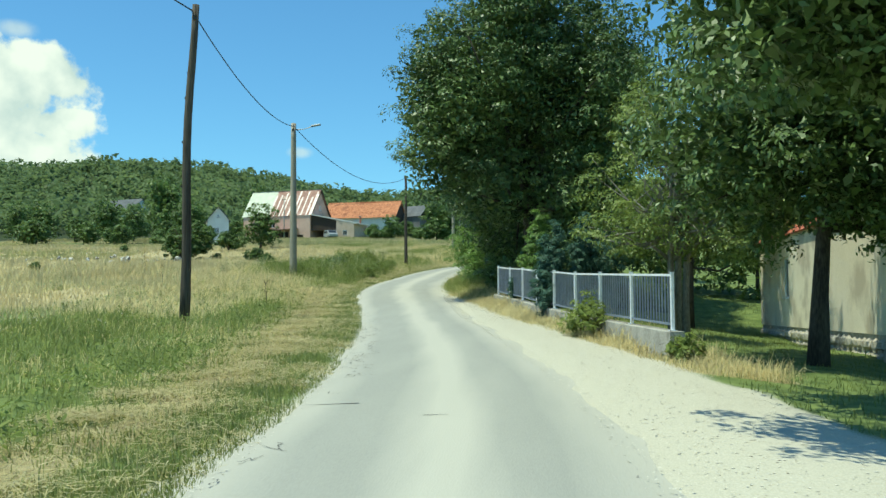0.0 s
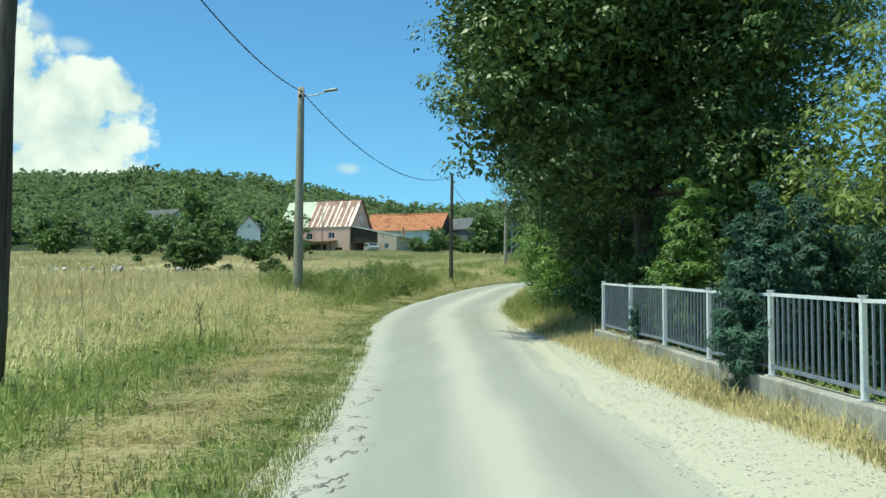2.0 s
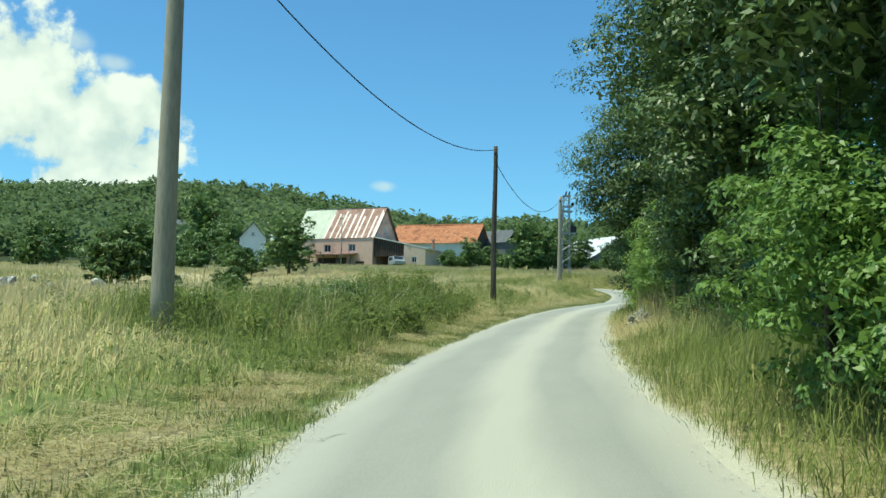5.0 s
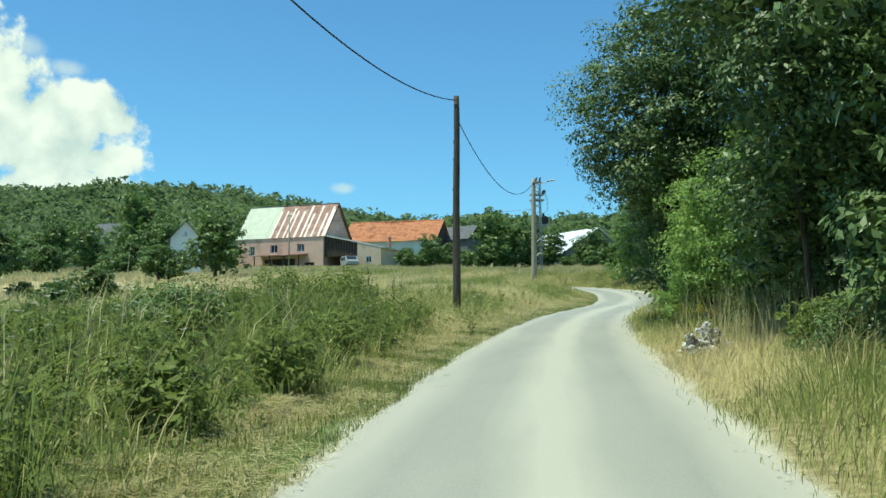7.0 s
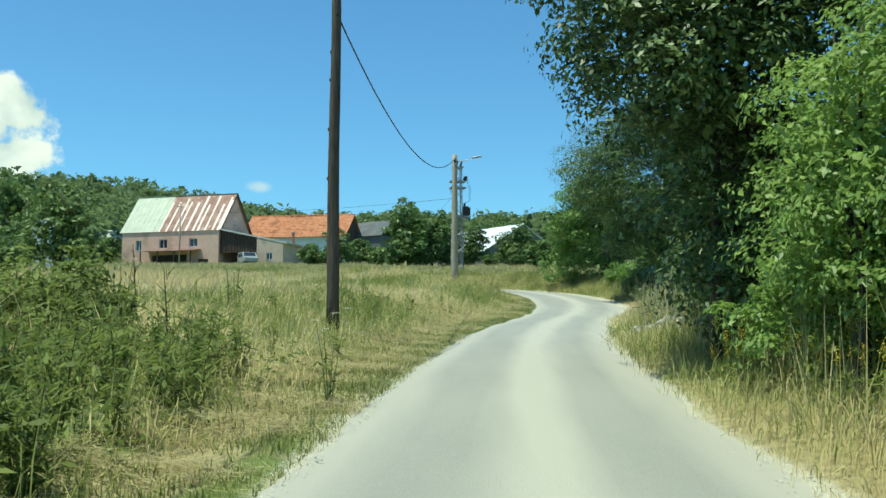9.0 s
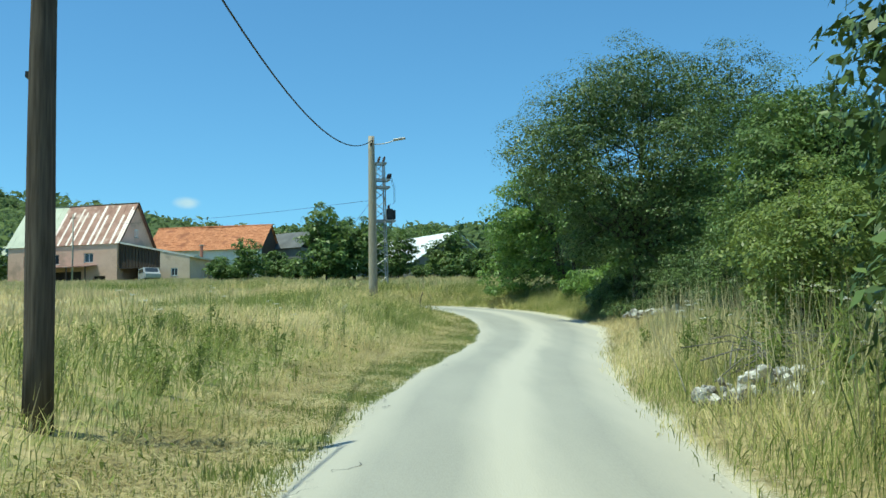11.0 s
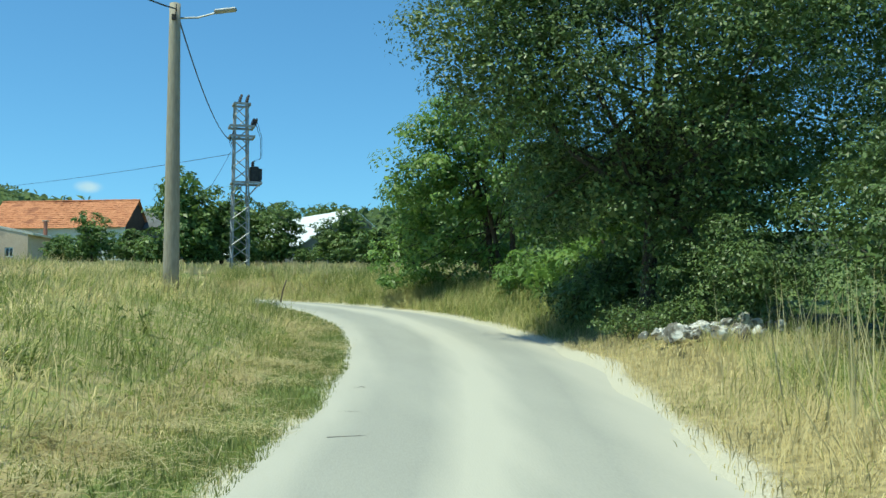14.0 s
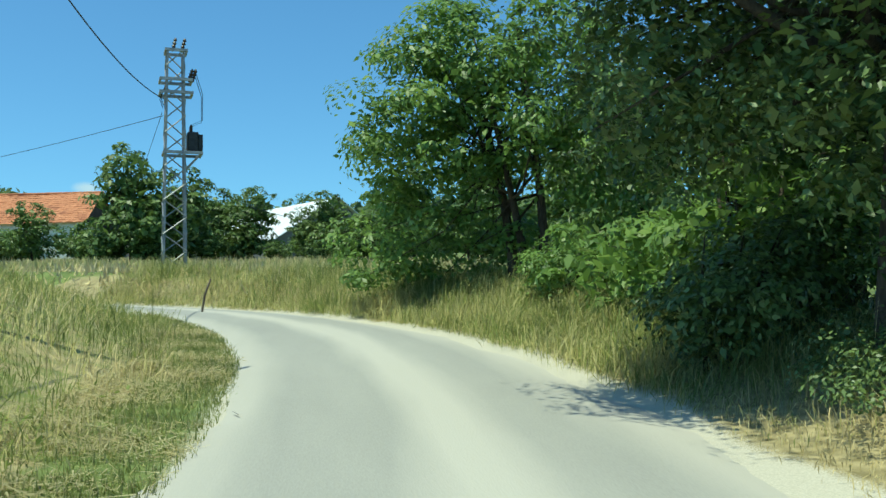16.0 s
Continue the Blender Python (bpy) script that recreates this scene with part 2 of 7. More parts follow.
M = {
    "bark": surface("bark", (0.03, 0.025, 0.02), (0.10, 0.085, 0.065), 4, 30, 0.95, 0.8, stretch=(1, 1, 0.25)),
    "pole_wood": surface("weathered_pole_wood", (0.05, 0.04, 0.032), (0.15, 0.125, 0.10), 3, 40, 0.9, 0.5, stretch=(1, 1, 0.06)),
    "pole_concrete": surface("pole_concrete", (0.30, 0.26, 0.20), (0.44, 0.39, 0.31), 2, 30, 0.9, 0.3, stretch=(1, 1, 0.15)),
    "steel": surface("galvanised_steel", (0.24, 0.25, 0.26), (0.40, 0.41, 0.41), 3, 30, 0.55, 0.1, metal=0.5),
    "dark_iron": surface("dark_iron", (0.02, 0.022, 0.025), (0.05, 0.05, 0.05), 6, 60, 0.6, 0.1),
    "grey_bark": surface("grey_bark", (0.13, 0.12, 0.10), (0.30, 0.28, 0.24), 5, 35, 0.95, 0.6, stretch=(1, 1, 0.3)),
    "cable": surface("black_cable", (0.012, 0.014, 0.018), (0.03, 0.032, 0.036), 6, 60, 0.6, 0.0),
    "porcelain": surface("brown_porcelain", (0.035, 0.02, 0.016), (0.07, 0.04, 0.03), 6, 30, 0.25, 0.0, spec=0.5),
    "white_paint": surface("white_paint", (0.66, 0.68, 0.70), (0.82, 0.83, 0.83), 3, 25, 0.55, 0.1, third=(0.5, 0.47, 0.42), third_scale=5, third_at=0.68),
    "grey_paint": surface("grey_paint", (0.17, 0.20, 0.25), (0.25, 0.28, 0.33), 3, 25, 0.45, 0.1),
    "concrete": surface("plinth_concrete", (0.30, 0.28, 0.24), (0.48, 0.45, 0.39), 2.5, 22, 0.95, 0.5, third=(0.2, 0.19, 0.16), third_scale=1.5, third_at=0.6),
    "plaster_beige": surface("cream_plaster", (0.70, 0.61, 0.46), (0.80, 0.71, 0.56), 1.2, 20, 0.95, 0.3, third=(0.52, 0.44, 0.33), third_scale=0.9, third_at=0.6),
    "plaster_pink": surface("faded_pink_plaster", (0.70, 0.42, 0.32), (0.84, 0.55, 0.43), 0.7, 9, 0.95, 0.3, third=(0.56, 0.36, 0.28), third_scale=0.5, third_at=0.6),
    "plaster_tan": surface("tan_plaster", (0.60, 0.43, 0.31), (0.72, 0.55, 0.42), 0.8, 9, 0.95, 0.3, third=(0.46, 0.35, 0.27), third_scale=0.6, third_at=0.62),
    "plaster_white": surface("white_plaster", (0.66, 0.66, 0.63), (0.80, 0.80, 0.77), 0.8, 9, 0.95, 0.2),
    "block_grey": surface("grey_render", (0.15, 0.15, 0.15), (0.23, 0.23, 0.23), 0.8, 9, 0.95, 0.3),
    "rubble": surface("rubble_stone", (0.30, 0.27, 0.22), (0.55, 0.50, 0.42), 5, 30, 0.95, 0.6),
    "limestone": surface("limestone", (0.56, 0.53, 0.47), (0.82, 0.79, 0.72), 7, 30, 0.95, 0.8, third=(0.17, 0.155, 0.13), third_scale=5, third_at=0.515),
    "rust_roof": surface("rusty_sheet_roof", (0.19, 0.095, 0.075), (0.34, 0.20, 0.165), 1.0, 12, 0.6, 0.2, metal=0.2, third=(0.42, 0.31, 0.27), third_scale=0.9, third_at=0.6),
    "tin_roof": surface("pale_sheet_roof", (0.36, 0.40, 0.33), (0.47, 0.50, 0.42), 1.0, 12, 0.5, 0.15, metal=0.15),
    "streak_roof": surface("bare_sheet_roof", (0.58, 0.48, 0.45), (0.74, 0.68, 0.65), 1.0, 12, 0.5, 0.15, metal=0.15),
    "tile_orange": surface("orange_clay_tile", (0.44, 0.165, 0.08), (0.66, 0.29, 0.15), 1.5, 8, 0.85, 0.4, third=(0.34, 0.13, 0.07), third_scale=0.7, third_at=0.6),
    "tile_red": surface("red_clay_tile", (0.36, 0.10, 0.06), (0.52, 0.17, 0.10), 1.5, 8, 0.85, 0.4),
    "white_roof": surface("white_sheet_roof", (0.78, 0.80, 0.82), (0.88, 0.89, 0.90), 1.0, 10, 0.4, 0.1),
    "grey_roof": surface("grey_fibre_roof", (0.10, 0.105, 0.11), (0.17, 0.175, 0.18), 1.0, 10, 0.8, 0.2),
    "annex_roof": surface("pale_fibre_cement_roof", (0.52, 0.48, 0.44), (0.68, 0.64, 0.58), 0.8, 9, 0.85, 0.2),
    "timber_dark": surface("dark_timber", (0.045, 0.030, 0.024), (0.10, 0.07, 0.055), 3, 30, 0.85, 0.3, stretch=(4, 4, 0.5)),
    "glass": surface("window_glass", (0.03, 0.04, 0.05), (0.05, 0.06, 0.07), 2, 10, 0.08, 0.0, spec=0.6),
    "car_paint": surface("white_car_paint", (0.38, 0.39, 0.40), (0.46, 0.47, 0.48), 2, 10, 0.25, 0.0, spec=0.5),
    "rubber": surface("tyre_rubber", (0.015, 0.015, 0.015), (0.03, 0.03, 0.03), 5, 40, 0.85, 0.1),
    "brick": surface("chimney_brick", (0.30, 0.13, 0.09), (0.42, 0.20, 0.14), 6, 30, 0.9, 0.3),
    "crack": surface("tar_crack", (0.10, 0.10, 0.095), (0.17, 0.165, 0.155), 6, 50, 0.9, 0.2),
    "gravel_stone": surface("limestone_gravel", (0.44, 0.41, 0.34), (0.80, 0.76, 0.66), 9, 40, 0.95, 0.2, contrast=0.2),
    "walnut_leaf": leafage("walnut_leaf", (0.048, 0.092, 0.023), (0.20, 0.29, 0.082), (0.31, 0.37, 0.18), 0.3, 0.45, sward=0.2, gloss=0.35),
    # darker counterpart of walnut_leaf: the crowns' deep shade is put into the leaf tone
    "shade_leaf": leafage("shaded_tree_leaf", (0.032, 0.064, 0.017), (0.160, 0.235, 0.070), (0.30, 0.36, 0.18), 0.15, 0.45, sward=0.2, gloss=0.4),
    "hazel_leaf": leafage("hazel_leaf", (0.13, 0.23, 0.05), (0.36, 0.50, 0.135), (0.44, 0.52, 0.21), 0.45, 0.45, patch=0.8, sward=0.35, gloss=0.4),
    "olive_leaf": leafage("olive_green_leaf", (0.09, 0.14, 0.030), (0.30, 0.37, 0.095), (0.40, 0.41, 0.18), 0.33, 0.45, patch=0.8, sward=0.2, gloss=0.4),
    "bright_leaf": leafage("bright_green_leaf", (0.075, 0.152, 0.032), (0.255, 0.39, 0.092), (0.38, 0.47, 0.17), 0.38, 0.45, patch=0.8, sward=0.25, gloss=0.4),
    "thuja_leaf": leafage("blue_green_scale_leaf", (0.035, 0.085, 0.058), (0.11, 0.21, 0.145), (0.17, 0.28, 0.19), 0.3, patch=1.5, sward=0.2),
    "forest_leaf": leafage("forest_leaf", (0.095, 0.150, 0.062), (0.20, 0.275, 0.110), (0.25, 0.33, 0.14), 0.45, patch=0.03, sward=0.55),
    "grass_dry": leafage("dry_grass_blade", (0.52, 0.42, 0.195), (0.82, 0.73, 0.42), (0.86, 0.80, 0.56), 0.5, 0.75, 0.22, sward=0.7),
    "grass_green": leafage("green_grass_blade", (0.135, 0.185, 0.045), (0.31, 0.36, 0.11), (0.55, 0.56, 0.24), 0.5, 0.65, 0.5, sward=0.6),
    "grass_mid": leafage("half_dry_grass_blade", (0.32, 0.33, 0.11), (0.62, 0.58, 0.27), (0.76, 0.71, 0.39), 0.5, 0.7, 0.4, sward=0.65),
    "straw": leafage("mown_straw", (0.32, 0.28, 0.135), (0.66, 0.595, 0.34), (0.80, 0.74, 0.50), 0.4, 0.8, 0.6, sward=0.55),
    "weed": leafage("weed_leaf", (0.105, 0.150, 0.038), (0.30, 0.36, 0.095), (0.44, 0.48, 0.18), 0.43, 0.55, 0.6, sward=0.4),
    "yellow_petal": leafage("yellow_petal", (0.55, 0.42, 0.05), (0.72, 0.60, 0.10), None, 0.3, 0.8),
    "petal": leafage("white_umbel", (0.62, 0.62, 0.55), (0.80, 0.80, 0.74), None, 0.3, 0.8),
}


# ---------------------------------------------------------------- small builders
def part(name, bm, material, parent=None, label="", smooth=False):
    mesh = bpy.data.meshes.new(name)
    bm.to_mesh(mesh)
    bm.free()
    mesh.materials.append(material)
    if smooth:
        for p in mesh.polygons:
            p.use_smooth = True
    ob = new(name, mesh)
    ob.parent = parent
    if label:
        ob["label"] = label
    return ob


def linked(name, mesh, parent, m):
    ob = new(name, mesh)
    ob.parent = parent
    ob.matrix_basis = m
    return ob


def thing(name, m, label, category, group="", kind=""):
    ob = new(name)
    ob.empty_display_size = 0.2
    ob.matrix_basis = m
    return tagged(ob, label, category, group, kind)


def box(bm, x0, y0, z0, x1, y1, z1, bevel=0.0):
    vs = [bm.verts.new(p) for p in ((x0, y0, z0), (x1, y0, z0), (x1, y1, z0), (x0, y1, z0), (x0, y0, z1), (x1, y0, z1), (x1, y1, z1), (x0, y1, z1))]
    fs = [bm.faces.new([vs[i] for i in f]) for f in ((3, 2, 1, 0), (4, 5, 6, 7), (0, 1, 5, 4), (1, 2, 6, 5), (2, 3, 7, 6), (3, 0, 4, 7))]
    if bevel:
        bmesh.ops.bevel(bm, geom=list({e for f in fs for e in f.edges}), offset=bevel, segments=1, affect="EDGES")
    return bm


def boxed(*a, **k):
    return box(bmesh.new(), *a, **k)


def tube(bm, points, radii, sides=8, cap=True):
    """A tapered tube through the points."""
    rings = []
    pts = [Vector(p) for p in points]
    for i, p in enumerate(pts):
        d = (pts[min(i + 1, len(pts) - 1)] - pts[max(i - 1, 0)]).normalized()
        u = d.cross(Vector((0, 0, 1)) if abs(d.z) < 0.9 else Vector((1, 0, 0))).normalized()
        v = d.cross(u)
        rings.append([bm.verts.new(p + float(radii[i]) * (math.cos(a) * u + math.sin(a) * v)) for a in (2 * math.pi * k / sides for k in range(sides))])
    for a, b in zip(rings, rings[1:]):
        for k in range(sides):
            bm.faces.new((a[k], a[(k + 1) % sides], b[(k + 1) % sides], b[k]))
    if cap:
        bm.faces.new(rings[0][::-1])
        bm.faces.new(rings[-1])
    return bm


def slab(bm, corners, thick):
    """A flat plate from four corners of its upper face, given counter-clockwise seen from outside."""
    c = [Vector(p) for p in corners]
    nrm = (c[1] - c[0]).cross(c[2] - c[0]).normalized()
    top, low = [bm.verts.new(p) for p in c], [bm.verts.new(p - nrm * thick) for p in c]
    bm.faces.new(top)
    bm.faces.new(low[::-1])
    k = len(c)
    for i in range(k):
        bm.faces.new((low[i], low[(i + 1) % k], top[(i + 1) % k], top[i]))
    return bm


def pieces(name, verts, material, parent=None, label="", corners=3):
    """A mesh of loose triangles (or quads) from an (N*corners, 3) array."""
    mesh = bpy.data.meshes.new(name)
    n = len(verts) // corners
    mesh.vertices.add(n * corners)
    mesh.vertices.foreach_set("co", verts.astype(np.float32).ravel())
    mesh.loops.add(n * corners)
    mesh.loops.foreach_set("vertex_index", np.arange(n * corners, dtype=np.int32))
    mesh.polygons.add(n)
    mesh.polygons.foreach_set("loop_start", np.arange(0, n * corners, corners, dtype=np.int32))
    mesh.update(calc_edges=True)
    mesh.materials.append(material)
    ob = new(name, mesh)
    ob.parent = parent
    if label:
        ob["label"] = label
    return ob


def leaves(centres, size, rng, long=1.7, up=0.5, droop=0.25, out=None):
    """Pointed four-cornered leaves at the centres, a little folded along the midrib, as an (N*4, 3) array."""
    n = len(centres)
    nrm = rng.normal(size=(n, 3))
    nrm[:, 2] = np.abs(nrm[:, 2]) + up
    if out is not None:
        nrm = nrm * 0.6 + out * 1.2
    nrm /= np.linalg.norm(nrm, axis=1)[:, None]
    a = rng.normal(size=(n, 3))
    a[:, 2] -= droop
    a -= nrm * (a * nrm).sum(1)[:, None]
    a /= np.linalg.norm(a, axis=1)[:, None] + 1e-9
    b = np.cross(nrm, a)
    s = (size * rng.uniform(0.55, 1.35, n))[:, None]
    v = np.empty((n, 4, 3))
    wide = rng.uniform(0.34, 0.5, n)[:, None]
    v[:, 0] = centres + a * s * long * 0.72
    v[:, 1] = centres - a * s * long * 0.05 + b * s * wide + nrm * s * 0.10
    v[:, 2] = centres - a * s * long * 0.5
    v[:, 3] = centres - a * s * long * 0.10 - b * s * wide + nrm * s * 0.10
    return v.reshape(-1, 3)


def blades(pos, height, width, rng, lean=0.35, each=1, fan=0.05):
    """Pointed blades, each per spot, leaning outwards from it, as an (N*3, 3) array."""
    if each > 1:
        keep = np.repeat(np.arange(len(pos)), each)
        pos, height = pos[keep].copy(), height[keep] * rng.uniform(0.55, 1.15, len(keep))
        width = width[keep] if np.ndim(width) else width
        pos[:, :2] += rng.normal(0, fan, (len(pos), 2))
    n = len(pos)
    ang = rng.uniform(0, 2 * math.pi, n)
    side = np.stack([np.cos(ang), np.sin(ang), np.zeros(n)], 1)
    tilt_a = rng.uniform(0, 2 * math.pi, n)
    t = np.clip(np.abs(rng.normal(0, lean, n)), 0, 1.5)
    tip = np.stack([np.cos(tilt_a) * np.sin(t), np.sin(tilt_a) * np.sin(t), np.cos(t)], 1) * height[:, None]
    w = width[:, None] if np.ndim(width) else width
    v = np.empty((n, 3, 3))
    v[:, 0] = pos - side * w * 0.5
    v[:, 1] = pos + side * w * 0.5
    v[:, 2] = pos + tip
    v[:, :2, 2] -= 0.02
    return v.reshape(-1, 3)


def bent_blades(pos, height, width, rng, lean=0.5, each=3, fan=0.07, flow=0.45):
    """Arching blades, narrow at both ends, that bow over to one side; neighbours lean alike. An (N*4, 3) array."""
    keep = np.repeat(np.arange(len(pos)), each)
    pos, height, width = pos[keep].copy(), height[keep] * rng.uniform(0.5, 1.2, len(keep)), width[keep]
    pos[:, :2] += rng.normal(0, fan, (len(pos), 2))
    n = len(pos)
    way = 2.2 * wave(pos[:, 0], pos[:, 1], 1.7, 51) + rng.normal(0, 1.1, n)
    out = np.stack([np.cos(way), np.sin(way), np.zeros(n)], 1)
    t0 = np.clip(np.abs(rng.normal(0.12, lean * 0.5, n)), 0, 1.2)
    t1 = np.clip(t0 + np.abs(rng.normal(flow, 0.5, n)), 0, 2.0)
    up = np.array((0, 0, 1.0))
    mid = pos + (out * np.sin(t0)[:, None] + up * np.cos(t0)[:, None]) * (height * 0.58)[:, None]
    tip = mid + (out * np.sin(t1)[:, None] + up * np.cos(t1)[:, None]) * (height * 0.5)[:, None]
    ang = rng.uniform(0, 2 * math.pi, n)
    side = np.stack([np.cos(ang), np.sin(ang), np.zeros(n)], 1) * (width * 0.5)[:, None]
    v = np.empty((n, 4, 3))
    v[:, 0], v[:, 1], v[:, 2], v[:, 3] = pos - up * 0.02, mid + side, tip, mid - side
    return v.reshape(-1, 3)


def hay(pos, length, width, rng):
    """Cut stalks lying criss-cross, as an (N*3, 3) array."""
    n = len(pos)
    way = rng.uniform(0, 2 * math.pi, n)
    t = rng.normal(0.05, 0.22, n)
    d = np.stack([np.cos(way) * np.cos(t), np.sin(way) * np.cos(t), np.sin(t)], 1) * (length * 0.5)[:, None]
    s = np.stack([-np.sin(way), np.cos(way), rng.uniform(-0.5, 0.5, n)], 1) * (width * 0.5)[:, None]
    v = np.empty((n, 3, 3))
    v[:, 0], v[:, 1], v[:, 2] = pos - d + s, pos - d - s, pos + d
    return v.reshape(-1, 3)


# ---------------------------------------------------------------- the lie of the land
# the road's middle: x, y, width of the carriageway
ROAD = [(-0.1, -40, 3.1), (-0.35, -6, 3.1), (-0.5, 4, 3.0), (-0.95, 12, 2.9), (-1.85, 20, 2.75), (-2.75, 26, 2.7), (-3.45, 31, 2.9), (-4.35, 37, 3.2),
        (-5.1, 43, 3.25), (-5.65, 50, 3.3), (-5.85, 56, 3.35), (-5.9, 63, 3.35), (-5.75, 71, 3.1), (-5.35, 79, 3.0), (-4.75, 86, 3.1), (-3.75, 93, 3.2),
        (-2.8, 99, 3.4), (-2.25, 104.5, 3.5), (-2.2, 110, 3.5), (-2.6, 115, 3.5), (-3.7, 120, 3.5), (-5.9, 125.0, 3.4), (-9.3, 129.2, 3.3), (-14, 132.5, 3.2), (-24, 138, 3.2), (-40, 150, 3.2), (-70, 166, 3.2)]
# height of the road along y
RISE_Y = np.array([-400, -40, 0, 13.4, 20.5, 27.8, 43.1, 59.6, 73.7, 88.2, 99.3, 125.3, 190, 240, 420, 700, 5000.0])
RISE_Z = np.array([-14, -1.25, 0, 0.47, 0.79, 1.12, 2.02, 2.93, 3.88, 4.73, 5.41, 7.62, 13.3, 17.5, 30.0, 34.0, 30.0])


def spline(points, step=1.0):
    p = np.array(points, float)
    out = []
    for i in range(len(p) - 1):
        p0, p1, p2, p3 = p[max(i - 1, 0)], p[i], p[i + 1], p[min(i + 2, len(p) - 1)]
        k = max(2, int(np.linalg.norm(p2[:2] - p1[:2]) / step))
        for s in np.arange(k) / k:
            m1, m2 = (p2 - p0) / 2, (p3 - p1) / 2
            out.append((2 * s**3 - 3 * s**2 + 1) * p1 + (s**3 - 2 * s**2 + s) * m1 + (-2 * s**3 + 3 * s**2) * p2 + (s**3 - s**2) * m2)
    out.append(p[-1])
    return np.array(out)


MIDDLE = spline(ROAD, 0.8)


def smooth(a, b, v):
    t = np.clip((v - a) / (b - a), 0, 1)
    return t * t * (3 - 2 * t)


def wave(x, y, size, seed):
    """Cheap smooth noise in the plane, about -1 to 1."""
    r = np.random.RandomState(seed)
    out = 0
    for k in range(7):
        a, ph = r.uniform(0, 2 * math.pi), r.uniform(0, 2 * math.pi)
        f = 2 * math.pi / (size * r.uniform(0.55, 1.6))
        out = out + np.sin((x * math.cos(a) + y * math.sin(a)) * f + ph)
    return out / 3.2


def from_road(x, y):
    """Signed distance beyond the carriageway's edge (negative on it), the side (+1 right), and the road's height there."""
    x, y = np.atleast_1d(x).astype(float), np.atleast_1d(y).astype(float)
    edge, side, along = np.empty(len(x)), np.empty(len(x)), np.empty(len(x))
    mid = MIDDLE
    tang = np.gradient(mid[:, :2], axis=0)
    for i in range(0, len(x), 20000):
        j = slice(i, i + 20000)
        dx, dy = x[j, None] - mid[None, :, 0], y[j, None] - mid[None, :, 1]
        d2 = dx * dx + dy * dy
        k = d2.argmin(1)
        r = np.arange(len(k))
        tx, ty = tang[k, 0], tang[k, 1]
        ln = np.hypot(tx, ty)
        off = (dx[r, k] * ty - dy[r, k] * tx) / ln
        d = np.sqrt(d2[r, k])
        d = np.where(d < 3.0, np.abs(off), d)
        edge[j], side[j] = d - mid[k, 2] / 2, np.sign(off)
        along[j] = mid[k, 1] + np.clip((dx[r, k] * tx + dy[r, k] * ty) / ln, -0.6, 0.6) * ty / ln
    return edge, side, along


def rise(y):
    return np.interp(y, RISE_Y, RISE_Z)


def land(x, y):
    """Ground height."""
    x, y = np.atleast_1d(x).astype(float), np.atleast_1d(y).astype(float)
    e, side, along = from_road(x, y)
    near = np.clip(e, 0, None)
    bank_left = np.interp(y, [0, 25, 46, 56, 80, 95, 111, 125, 180], [-0.05, -0.02, 0.30, 0.45, 0.65, 0.55, 0.95, 1.1, 0.4]) * smooth(0.5, 4.5, near)
    bank_left = bank_left + np.clip(near - 4, 0, 60) * np.interp(y, [0, 40, 80], [0.002, 0.008, 0.004])
    drop = np.interp(y, [-30, 0, 34, 44, 60], [-0.10, -0.11, -0.115, -0.02, 0.0])
    bank_right = drop * np.clip(near - 1.2, 0, 9) + np.interp(y, [34, 50, 64, 100, 112, 135], [0.0, 0.25, 0.35, 0.35, 0.4, 0.85]) * smooth(0.4, 2.6, near)
    rough = wave(x, y, 9, 3) * 0.10 * smooth(1.5, 8, near) + wave(x, y, 2.2, 4) * 0.025 * smooth(0.6, 2.5, near) + wave(x, y, 60, 5) * 0.8 * smooth(25, 90, near)
    base = rise(y) + np.where(side < 0, bank_left, bank_right) + rough
    shoulder = np.interp(x, [-700, -420, -224, -157, -101, -53, 0, 60, 250, 700], [8, 20, 26, 27, 19, 9, 11, 13, 10, 0])
    hill = shoulder * smooth(205, 440, y + 12 * wave(x, y, 130, 8)) + wave(x, y, 70, 9) * 1.3 * smooth(230, 330, y) - 26 * smooth(520, 900, y)
    base = base + hill
    k = smooth(0.0, 1.6, near)
    z_road = rise(along)
    return np.where(near < 1.6, z_road * (1 - k) + base * k, base) - 0.035 * (e < 0.25)


def z_at(x, y):
    return float(land(np.array([x]), np.array([y]))[0])


def axis(dense, lo, hi, step, grow=1.17):
    out = list(np.arange(dense[0], dense[1] + 1e-6, step))
    s, v = step, dense[1]
    while v < hi:
        s *= grow
        v += s
        out.append(v)
    s, v = step, dense[0]
    while v > lo:
        s *= grow
        v -= s
        out.insert(0, v)
    return np.array(out)


